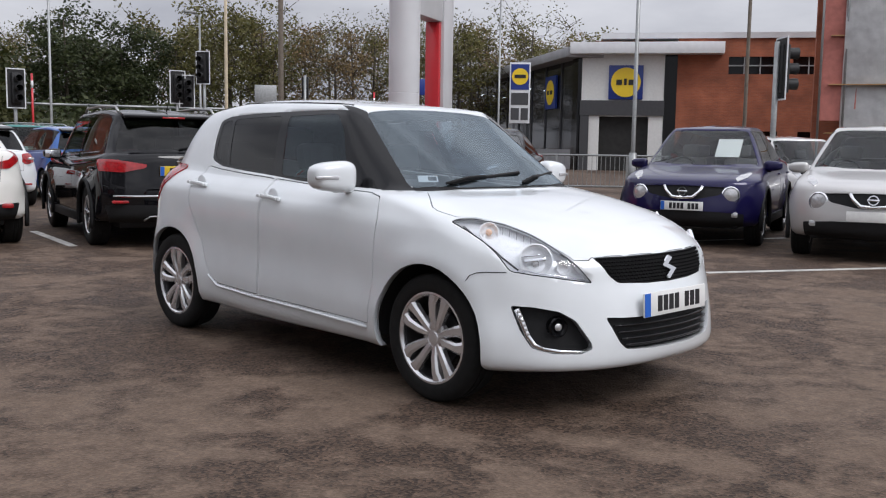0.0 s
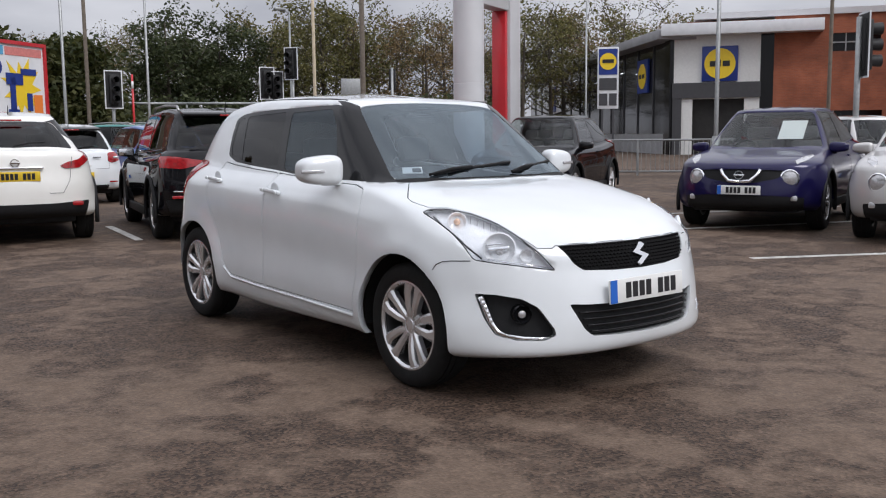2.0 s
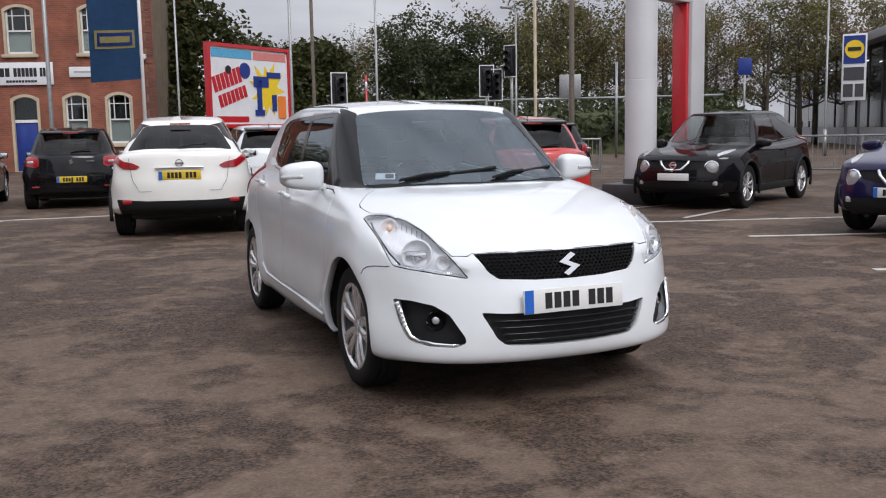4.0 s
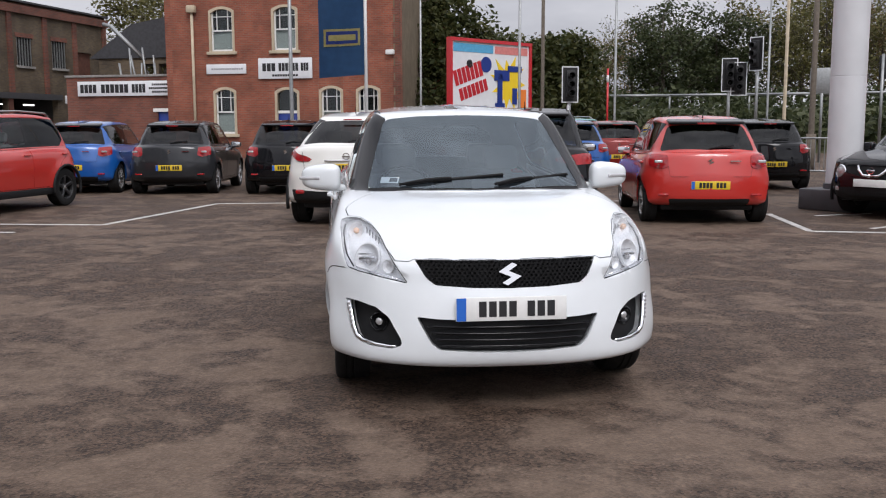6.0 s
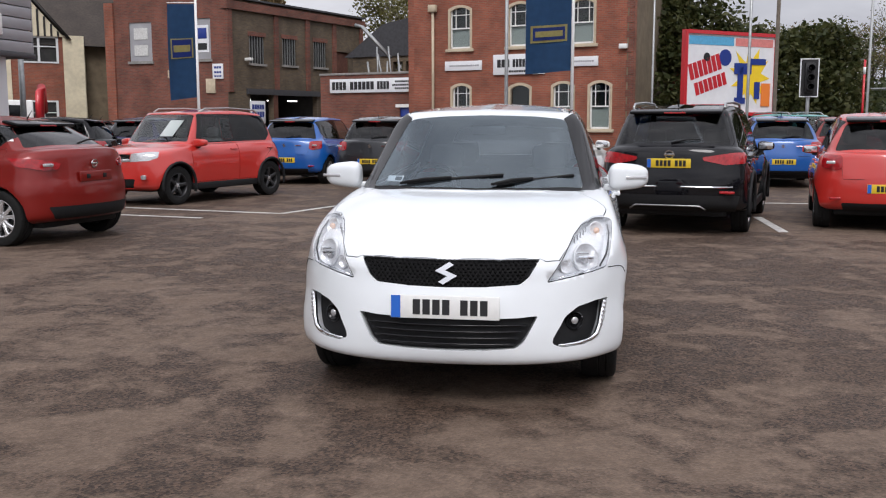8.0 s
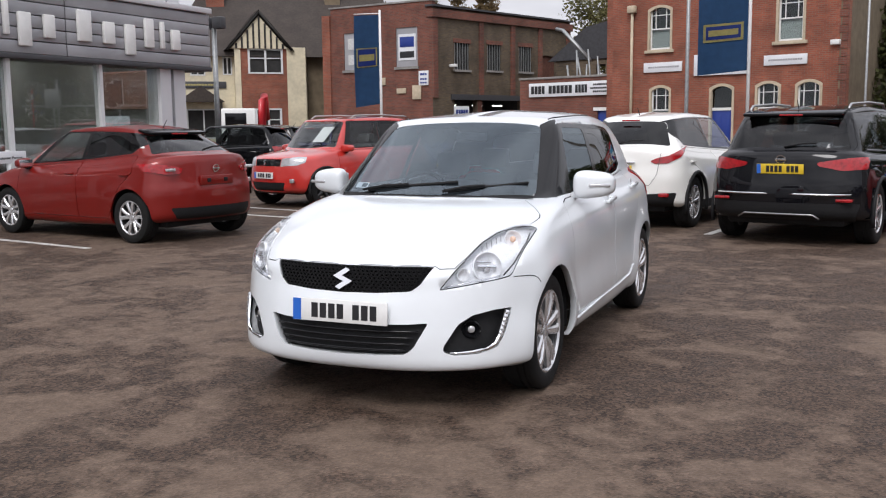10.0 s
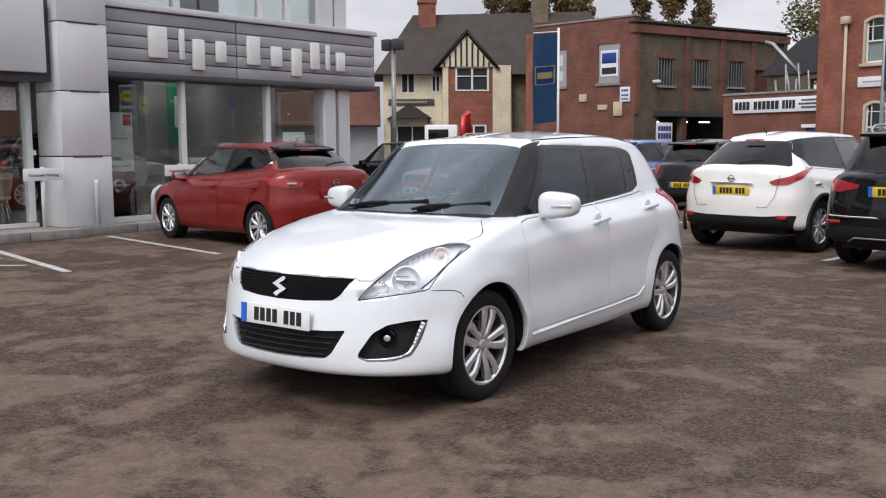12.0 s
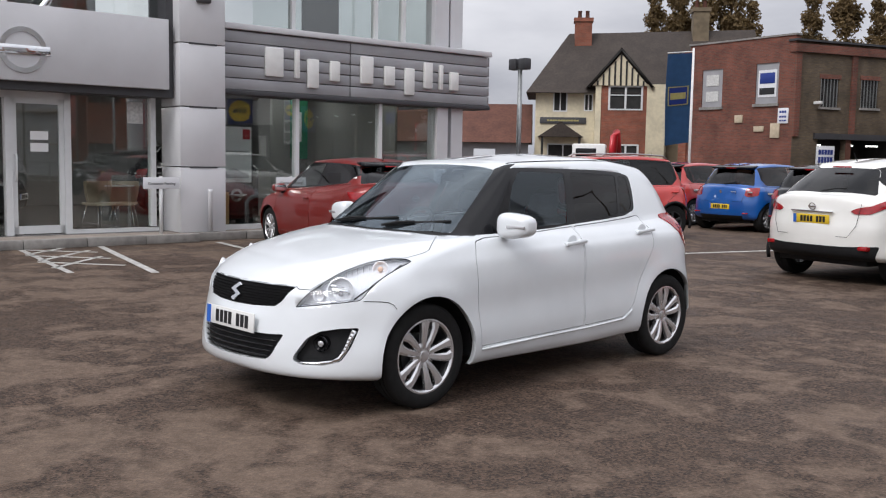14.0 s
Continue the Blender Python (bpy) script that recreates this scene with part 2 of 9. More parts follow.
# ---- cars: a lofted shell, cut into panels, panes and lamps ----
def row(yf, yr, w, zf, za, zb, zr, af=0.4, ar=0.3, n=2.5, kf=0.0, kr=0.0, crease=False):
    """One line round the shell: front and rear ends, half width, four heights from front to rear, corner depths, squareness and tapers."""
    return dict(yf=yf, yr=yr, w=w, z=(zf, za, zb, zr), af=af, ar=ar, n=n, kf=kf, kr=kr, crease=crease)


def spline(ps, t):
    """Catmull-Rom through evenly spaced values."""
    x = t * (len(ps) - 1)
    i = min(int(x), len(ps) - 2)
    f = x - i
    p1, p2 = ps[i], ps[i + 1]
    p0 = ps[i - 1] if i else p1 * 2 - p2
    p3 = ps[i + 2] if i + 2 < len(ps) else p2 * 2 - p1
    return 0.5 * (2 * p1 + (p2 - p0) * f + (2 * p0 - 5 * p1 + 4 * p2 - p3) * f * f + (3 * p1 - p0 - 3 * p2 + p3) * f ** 3)


def row_line(r, nf, ns, nr):
    pts = []
    e = 2.0 / r["n"]
    for i in range(nf):
        a = math.pi / 2 * i / nf
        pts.append((r["w"] * math.sin(a) ** e, r["yf"] + r["af"] * (1 - math.cos(a) ** e)))
    y0, y1 = r["yf"] + r["af"], r["yr"] - r["ar"]
    for i in range(ns + 1):
        pts.append((r["w"], y0 + (y1 - y0) * i / ns))
    for i in range(1, nr + 1):
        a = math.pi / 2 * i / nr
        pts.append((r["w"] * max(math.cos(a), 0.0) ** e, r["yr"] - r["ar"] * (1 - math.sin(a) ** e)))
    out = []
    for x, y in pts:
        q = (y - r["yf"]) / max(r["yr"] - r["yf"], 1e-6)
        k = 1 - r["kf"] * (max(0.0, 0.5 - q) / 0.5) ** 2 - r["kr"] * (max(0.0, q - 0.5) / 0.5) ** 2
        out.append(Vector((x * k, y, spline(r["z"], min(max(q, 0), 1)))))
    return out


def car_shell(rows, arches, nf=20, ns=34, nr=16, sub=4, flare=0.018):
    lines = [row_line(r, nf, ns, nr) for r in rows]
    cuts = [0] + [i for i, r in enumerate(rows) if r["crease"] and 0 < i < len(rows) - 1] + [len(rows) - 1]
    net = []
    for c in range(len(lines[0])):
        col = []
        for a, b in zip(cuts, cuts[1:]):
            seg = [lines[i][c] for i in range(a, b + 1)]
            m = (b - a) * sub
            col += [spline(seg, j / m) for j in range(m)]
        col.append(lines[-1][c])
        net.append(col)
    bm = bmesh.new()
    grid = {}
    for s in (1, -1):
        for c, col in enumerate(net):
            for j, p in enumerate(col):
                x = p.x
                if p.x > 0.4:
                    for ya, za, ra in arches:
                        d = math.hypot(p.y - ya, p.z - za)
                        if p.z < za + ra * 1.8:
                            x += flare * math.exp(-((d - ra - 0.01) / 0.075) ** 2)
                grid[s, c, j] = bm.verts.new((s * x, p.y, p.z))
    for s in (1, -1):
        for c in range(len(net) - 1):
            for j in range(len(net[0]) - 1):
                q = [grid[s, c, j], grid[s, c + 1, j], grid[s, c + 1, j + 1], grid[s, c, j + 1]]
                try:
                    bm.faces.new(q if s > 0 else q[::-1])
                except ValueError:
                    pass
    bmesh.ops.remove_doubles(bm, verts=bm.verts, dist=0.0008)
    bm.normal_update()
    return bm


def inside(poly, x, y):
    hit = False
    j = len(poly) - 1
    for i in range(len(poly)):
        xi, yi = poly[i]
        xj, yj = poly[j]
        if (yi > y) != (yj > y) and x < (xj - xi) * (y - yi) / (yj - yi) + xi:
            hit = not hit
        j = i
    return hit


def carve(bm, pts, d, lim=0.02, far=None, cut=True):
    """Cuts the outline pts, seen along d, into the shell and returns the faces within it."""
    d = Vector(d).normalized()
    e1 = Vector((0, 0, 1)).cross(d).normalized()
    e2 = d.cross(e1)
    poly = [(p.dot(e1), p.dot(e2)) for p in map(Vector, pts)]
    lo = (min(p[0] for p in poly) - 0.01, min(p[1] for p in poly) - 0.01)
    hi = (max(p[0] for p in poly) + 0.01, max(p[1] for p in poly) + 0.01)
    base = min(Vector(p).dot(d) for p in pts) - (0.25 if far is None else far)

    known = {}

    def box(f):
        if f not in known:
            us, vs = [v.co.dot(e1) for v in f.verts], [v.co.dot(e2) for v in f.verts]
            known[f] = (min(us), max(us), min(vs), max(vs))
        return known[f]
    cand = set()
    for f in bm.faces:
        if f.normal.dot(d) > lim:
            c = f.calc_center_median()
            u, v = c.dot(e1), c.dot(e2)
            if lo[0] - 0.12 < u < hi[0] + 0.12 and lo[1] - 0.12 < v < hi[1] + 0.12 and c.dot(d) > base:
                b = box(f)
                if b[1] > lo[0] and b[0] < hi[0] and b[3] > lo[1] and b[2] < hi[1]:
                    cand.add(f)
    n = len(poly)
    for i in range(n if cut else 0):
        a, b = poly[i], poly[(i + 1) % n]
        if math.hypot(b[0] - a[0], b[1] - a[1]) < 1e-5:
            continue
        pn = e1 * -(b[1] - a[1]) + e2 * (b[0] - a[0])
        sl, sh = (min(a[0], b[0]) - 1e-4, min(a[1], b[1]) - 1e-4), (max(a[0], b[0]) + 1e-4, max(a[1], b[1]) + 1e-4)
        sel = []
        for f in cand:
            x = box(f)
            if x[1] > sl[0] and x[0] < sh[0] and x[3] > sl[1] and x[2] < sh[1]:
                sel.append(f)
        if not sel:
            continue
        geom = list({e for f in sel for e in f.edges} | {v for f in sel for v in f.verts}) + sel
        r = bmesh.ops.bisect_plane(bm, geom=geom, dist=1e-5, plane_co=e1 * a[0] + e2 * a[1], plane_no=pn)
        for f in sel:
            known.pop(f, None)
        cand |= {g for g in r["geom"] if isinstance(g, bmesh.types.BMFace)}
    out = []
    for f in cand:
        c = f.calc_center_median()
        if inside(poly, c.dot(e1), c.dot(e2)):
            out.append(f)
    return out


def rim_edges(faces):
    fs = set(faces)
    return [e for e in {e for f in faces for e in f.edges} if sum(1 for g in e.link_faces if g in fs) == 1]


def flange(bm, edges, depth, d=None):
    """Turns the given free edges inwards."""
    edges = [e for e in edges if e.is_valid]
    if not edges:
        return
    bm.normal_update()
    base = {v: v.normal.copy() for e in edges for v in e.verts}
    r = bmesh.ops.extrude_edge_only(bm, edges=edges)
    for v in [g for g in r["geom"] if isinstance(g, bmesh.types.BMVert)]:
        nrm = d
        if nrm is None:
            near = [o.other_vert(v) for o in v.link_edges if o.other_vert(v) in base]
            nrm = base[near[0]] if near else Vector((0, 0, 1))
        v.co -= Vector(nrm) * depth


def lift(bm, faces, push=0.0, turn=0.0):
    """Takes the faces out of the shell as a mesh of their own; push: how far along their normals, turn: depth of the turned-in edge of the hole."""
    edges = rim_edges(faces)
    nb, made = bmesh.new(), {}
    bm.normal_update()
    for f in faces:
        vs = []
        for v in f.verts:
            if v not in made:
                made[v] = nb.verts.new(v.co + v.normal * push)
            vs.append(made[v])
        try:
            nb.faces.new(vs)
        except ValueError:
            pass
    bmesh.ops.delete(bm, geom=list(faces), context="FACES")
    edges = [e for e in edges if e.is_valid and len(e.link_faces) == 1]
    if turn:
        flange(bm, edges, turn)
    nb.normal_update()
    return nb


def thick(bm, t):
    """Gives a sheet thickness inwards: a second skin and a rim between the two."""
    bad = [f for f in bm.faces if f.calc_area() < 1e-8]
    bmesh.ops.delete(bm, geom=bad, context="FACES")
    bm.normal_update()
    faces, rim = list(bm.faces), [e for e in bm.edges if len(e.link_faces) == 1]
    inner = {}
    for v in list(bm.verts):
        n = Vector()
        for f in v.link_faces:
            n += f.normal * f.calc_area()
        if n.length > 0:
            inner[v] = bm.verts.new(v.co - n.normalized() * t)
    for f in faces:
        bm.faces.new([inner[v] for v in reversed(f.verts)])
    for e in rim:
        l = e.link_loops[0]
        a, b = l.vert, l.link_loop_next.vert
        bm.faces.new((b, a, inner[a], inner[b]))
    bm.normal_update()
    return bm


def shrink(pts, d, g):
    """Moves an outline inwards by g, as seen along d."""
    d = Vector(d).normalized()
    pts = [Vector(p) for p in pts]
    c = sum(pts, Vector()) / len(pts)
    out = []
    for i, p in enumerate(pts):
        t = (pts[(i + 1) % len(pts)] - pts[i - 1])
        nrm = t.cross(d)
        nrm.normalize()
        if nrm.dot(c - p) < 0 and (c - p).length > 0.08:
            nrm = -nrm
        out.append(p + nrm * g)
    return out


def panel(bm, pts, d, gap=0.005, depth=0.014, lim=0.02):
    """Cuts a panel loose, with an open seam round it, and returns it."""
    d = Vector(d).normalized()
    carve(bm, pts, d, lim)
    inner_faces = carve(bm, shrink(pts, d, gap), d, lim)
    keep = set(inner_faces)
    outer = [f for f in carve(bm, pts, d, lim, cut=False) if f not in keep]
    inner_faces = [f for f in inner_faces if f.is_valid]
    nb = lift(bm, inner_faces)
    ring = [f for f in outer if f.is_valid]
    es = rim_edges(ring)
    bmesh.ops.delete(bm, geom=ring, context="FACES")
    flange(bm, [e for e in es if e.is_valid and len(e.link_faces) == 1], depth)
    flange(nb, [e for e in nb.edges if len(e.link_faces) == 1], depth)
    return nb


def mirrored(pts, s):
    return [(s * x, y, z) for x, y, z in pts]


WHEELS = {}


def wheel_meshes(r, width, rim_r, style, alloy, tyre):
    key = (r, width, rim_r, style, alloy.name)
    if key in WHEELS:
        return WHEELS[key]
    w = width / 2
    bm = bmesh.new()
    add_lathe(bm, [(rim_r, w * 0.86), (rim_r + 0.006, w * 0.92), (rim_r - 0.006, w * 0.94), (rim_r - 0.016, w * 0.82), (rim_r - 0.012, w * 0.70)], 48, "x", close=True)
    rim = finish(bm, "wheel", alloy)
    bm = bmesh.new()
    add_lathe(bm, [(rim_r - 0.004, w * 0.70), (rim_r - 0.018, w * 0.66), (rim_r - 0.03, w * 0.3), (rim_r - 0.03, -w * 0.8), (rim_r - 0.004, -w * 0.86)], 40, "x", close=True)
    barrel = finish(bm, "rim_barrel", ALLOY_DARK)
    sp = []
    for off in ((0,) if style == "single" else (-1, 1)):
        bm = bmesh.new()
        rings = []
        inner, outer = 0.040, rim_r - 0.010
        wi, wo = {"pair": (0.0185, 0.0235), "twin": (0.0165, 0.0275), "single": (0.030, 0.026)}[style]
        for t in (0.0, 0.35, 0.75, 1.0):
            rr = inner + (outer - inner) * t
            ang = off * (0.20 + 0.09 * t if style == "pair" else 0.235 + 0.055 * math.sin(math.pi * t) - 0.045 * t)
            hw = (wi + (wo - wi) * t) * (1.0 + 0.30 * (t > 0.9))
            xx = w * (0.62 + 0.20 * math.sin(t * 2.2))
            ca, sa = math.cos(ang), math.sin(ang)
            rings.append([bm.verts.new((xx + dx, ca * rr - sa * dw, sa * rr + ca * dw)) for dx, dw in ((0.0, -hw), (0.010, -hw * 0.55), (0.010, hw * 0.55), (0.0, hw), (-0.03, hw * 0.8), (-0.03, -hw * 0.8))])
        for p, q in zip(rings, rings[1:]):
            for i in range(6):
                bm.faces.new((p[i], p[(i + 1) % 6], q[(i + 1) % 6], q[i]))
        bm.faces.new(rings[0])
        bm.faces.new(rings[-1])
        bmesh.ops.recalc_face_normals(bm, faces=bm.faces)
        sp.append(finish(bm, "spoke", alloy, 20))
    bm = bmesh.new()
    add_lathe(bm, [(0.078, w * 0.30), (0.078, w * 0.58), (0.062, w * 0.68), (0.03, w * 0.70), (0.0005, w * 0.70)], 24, "x")
    hub = finish(bm, "hub", alloy)
    bm = bmesh.new()
    add_lathe(bm, [(rim_r - 0.004, w * 0.88), (rim_r + 0.012, w * 0.98), (r * 0.80, w * 1.02), (r * 0.90, w * 1.0), (r * 0.965, w * 0.92), (r * 0.995, w * 0.76), (r, w * 0.6), (r, w * 0.44), (r - 0.007, w * 0.42), (r - 0.007, w * 0.36), (r, w * 0.34), (r, w * 0.06), (r - 0.007, w * 0.04), (r - 0.007, -w * 0.04), (r, -w * 0.06), (r, -w * 0.6), (r * 0.97, -w * 0.92), (r * 0.85, -w), (rim_r, -w * 0.9)], 56, "x", close=True)
    ty = finish(bm, "tyre", tyre)
    bm = bmesh.new()
    add_lathe(bm, [(0.13, -0.012), (0.13, 0.012), (0.06, 0.014), (0.06, -0.02)], 32, "x", close=True)
    disc = finish(bm, "brake_disc", ALLOY_DARK)
    bm = bmesh.new()
    add_lathe(bm, [(0.030, w * 0.69), (0.030, w * 0.76), (0.024, w * 0.78), (0.0005, w * 0.78)], 20, "x")
    cap = finish(bm, "hub_cap", ALLOY)
    bm = bmesh.new()
    add_lathe(bm, [(0.008, w * 0.62), (0.008, w * 0.73), (0.0005, w * 0.74)], 8, "x")
    nut = finish(bm, "wheel_nut", STEEL)
    WHEELS[key] = rim, barrel, sp, hub, ty, disc, cap, nut
    return WHEELS[key]


def wheel(parent, x, y, r, width, side, rim_r, spokes, style, tyre=RUBBER, alloy=ALLOY, lift_up=0.0):
    """A wheel on the car's side: rim with spokes, tyre, brake disc, nuts and hub cap."""
    rim, barrel, sp, hub, ty, disc, cap, nut = wheel_meshes(r, width, rim_r, style, alloy, tyre)
    wh = new("wheel", rim)
    wh.parent = parent
    wh.matrix_basis = pose(side * x, y, r + lift_up, 7 * (x + y), 0, 0 if side > 0 else 180)
    for nm, me in (("rim_barrel", barrel), ("hub", hub), ("tyre", ty), ("brake_disc", disc), ("hub_cap", cap)):
        o = new(nm, me)
        o.parent = wh
    for k in range(spokes):
        turn = Matrix.Rotation(2 * math.pi * k / spokes, 4, "X")
        for me in sp:
            o = new("spoke", me)
            o.parent, o.matrix_basis = wh, turn
        o = new("wheel_nut", nut)
        a = 2 * math.pi * (k + 0.5) / spokes
        o.parent, o.matrix_basis = wh, Matrix.Translation((0, 0.05 * math.cos(a), 0.05 * math.sin(a)))
    return wh


def liner(bm, ya, za, ra, s, w):
    """The dark inside of a wheel arch."""
    seg = 20
    rings = []
    for x in (w - 0.012, w - 0.30):
        rings.append([bm.verts.new((s * x, ya + math.cos(a) * (ra + 0.012), za + math.sin(a) * (ra + 0.012))) for a in [math.pi * ((0.22 if ya > 1 else -0.04) + (0.82 if ya > 1 else 0.88) * i / seg) for i in range(seg + 1)]])
    for i in range(seg):
        bm.faces.new((rings[0][i], rings[0][i + 1], rings[1][i + 1], rings[1][i]))
    bm.faces.new(rings[1])


def plate(parent, mat, m, bars=((-0.165, 0.035), (-0.118, 0.035), (-0.071, 0.035), (-0.024, 0.035), (0.062, 0.035), (0.109, 0.035), (0.156, 0.035)), strip=True):
    """A number plate with its characters as plain bars."""
    bm = bmesh.new()
    add_box(bm, -0.26, 0, -0.0555, 0.26, 0.010, 0.0555, bevel=0.004)
    pl = part("number_plate", bm, mat, parent, "number plate with plain dark bars", m=m)
    if "bar" not in WHEELS:
        WHEELS["bar"] = finish(boxes((-0.0175, -0.0022, -0.036, 0.0175, 0.001, 0.036)), "plate_bar", INK, smooth=False)
    for x, w in bars:
        o = new("plate_bar", WHEELS["bar"])
        o.parent, o.matrix_basis = pl, Matrix.Translation((x + 0.03, 0, 0))
    if strip:
        bm = bmesh.new()
        add_box(bm, -0.257, -0.002, -0.053, -0.212, 0.001, 0.053)
        part("plate_strip", bm, PLATE_BLUE, pl, smooth=False)
    return pl


def seat(bm, x, y, z=0.36, w=0.25, rear=False):
    """Cushion, backrest and headrest."""
    add_box(bm, x - w, y - 0.30, z - 0.06, x + w, y + 0.2, z + 0.10, bevel=0.05)
    add_box(bm, x - w * 0.95, -0.07, 0, x + w * 0.95, 0.07, 0.60, bevel=0.055, m=pose(0, y + 0.22, z + 0.04, -14))
    add_box(bm, x - 0.12, -0.045, 0.63, x + 0.12, 0.05, 0.80, bevel=0.04, m=pose(0, y + 0.22, z + 0.04, -14))


def cabin(parent, y_dash, y_front, y_rear, z_dash, half, wheel_side=-1, z_seat=0.38, rear=True):
    """Dark interior: floor tub, dashboard, seats and steering wheel."""
    bm = bmesh.new()
    add_box(bm, -half, y_dash - 0.25, 0.22, half, y_rear + 0.55, 0.34)
    add_box(bm, -half, y_dash - 0.27, 0.22, half, y_dash - 0.22, z_dash - 0.03)
    for s in (-1, 1):
        add_box(bm, s * half - 0.02, y_dash - 0.2, 0.3, s * half + 0.02, y_rear + 0.5, z_dash - 0.10)
    part("cabin_floor", bm, CABIN, parent, smooth=False)
    bm = bmesh.new()
    add_box(bm, -half, y_dash - 0.22, z_dash - 0.30, half, y_dash + 0.22, z_dash - 0.02, bevel=0.07, seg=3)
    add_box(bm, wheel_side * 0.36 - 0.17, y_dash - 0.02, z_dash - 0.08, wheel_side * 0.36 + 0.17, y_dash + 0.2, z_dash + 0.05, bevel=0.05, seg=3)
    part("dashboard", bm, CABIN, parent)
    ys = (y_front, y_rear) if rear else (y_front,)
    for y in ys:
        for s in (-1, 1):
            bm = bmesh.new()
            seat(bm, s * 0.36, y, z_seat)
            part("seat", bm, SEAT_GREY, parent)
    bm = bmesh.new()
    ring = [(0.175 * math.cos(2 * math.pi * i / 24), 0, 0.175 * math.sin(2 * math.pi * i / 24)) for i in range(25)]
    add_tube(bm, ring, 0.014, 8)
    add_box(bm, -0.17, -0.01, -0.02, 0.17, 0.01, 0.02, bevel=0.008)
    add_box(bm, -0.05, -0.025, -0.05, 0.05, 0.02, 0.05, bevel=0.02)
    part("steering_wheel", bm, GLOSS_BLACK, parent, m=pose(wheel_side * 0.36, y_dash + 0.33, z_dash - 0.04, -25))


def door_mirror(parent, s, x, y, z, mat, lamp=True, high=0.066):
    """A rounded mirror housing on a short arm."""
    bm = bmesh.new()
    bmesh.ops.create_icosphere(bm, subdivisions=4, radius=1)
    for v in bm.verts:
        p = v.co
        e = 0.62
        q = [math.copysign(abs(c) ** e, c) for c in p]
        v.co = Vector((q[0] * 0.118, q[1] * 0.072 - 0.02 * (1 - q[0]), q[2] * high * (1.0 - 0.16 * q[0])))
        if v.co.y > 0.045:
            v.co.y = 0.045
    m = pose(s * (x + 0.115), y, z, 0, 0, 0) if s > 0 else pose(s * (x + 0.115), y, z, 0, 0, 0) @ Matrix.Diagonal((-1, 1, 1, 1))
    bm.normal_update()
    bmesh.ops.transform(bm, matrix=m, verts=bm.verts)
    if s < 0:
        bmesh.ops.reverse_faces(bm, faces=bm.faces)
    ob = part("door_mirror", bm, mat, parent, sharp=50)
    bm = boxes((min(s * (x - 0.03), s * (x + 0.09)), y - 0.03, z - 0.085, max(s * (x - 0.03), s * (x + 0.09)), y + 0.03, z - 0.045), bevel=0.014)
    part("mirror_arm", bm, PLASTIC if not lamp else mat, ob)
    bm = bmesh.new()
    add_box(bm, -0.095, 0, -0.044, 0.095, 0.004, 0.048, bevel=0.001, m=pose(s * (x + 0.115), y + 0.044, z))
    part("mirror_glass", bm, CHROME, ob)
    if lamp:
        bm = bmesh.new()
        add_box(bm, -0.075, -0.006, -0.009, 0.05, 0.012, 0.009, bevel=0.005, m=pose(s * (x + 0.172), y - 0.078 + 0.012 * (high < 0.07), z - 0.004, 0, 0, s * 16))
        part("turn_lamp", bm, LAMP_CLEAR, ob)
    return ob


def roundel(parent, m, r, mat, name="badge"):
    """A plain ring-and-bar maker's shape."""
    bm = bmesh.new()
    add_lathe(bm, [(r, 0), (r, -0.012), (r * 0.78, -0.012), (r * 0.78, 0)], 28, "y", close=True)
    add_box(bm, -r * 1.15, -0.016, -r * 0.2, r * 1.15, -0.002, r * 0.2, bevel=0.003)
    return part(name, bm, mat, parent, "plain chrome maker's shape", m=m)


def lozenge(parent, m, s, mat):
    """A plain slanted two-bar maker's shape."""
    bm = bmesh.new()
    add_prism(bm, [(-0.5 * s, 0.10 * s), (0.12 * s, 0.5 * s), (0.34 * s, 0.38 * s), (-0.05 * s, 0.13 * s), (0.5 * s, -0.10 * s), (-0.12 * s, -0.5 * s), (-0.34 * s, -0.38 * s), (0.05 * s, -0.13 * s)], 0.012)
    return part("badge", bm, mat, parent, "plain chrome maker's shape", m=m, smooth=False)


def wiper(parent, p0, p1, up=(0, -0.4, 0.9)):
    """A wiper: arm from the cowl and blade on the glass."""
    bm = bmesh.new()
    a, b = Vector(p0), Vector(p1)
    n = Vector(up).normalized()
    mid = a.lerp(b, 0.5)
    add_tube(bm, [a + n * 0.012, a.lerp(b, 0.25) + n * 0.03, mid + n * 0.022], 0.008, 6)
    add_tube(bm, [a.lerp(b, 0.06) + n * 0.006, mid + n * 0.012, b + n * 0.006], 0.009, 6)
    part("wiper", bm, PLASTIC, parent)


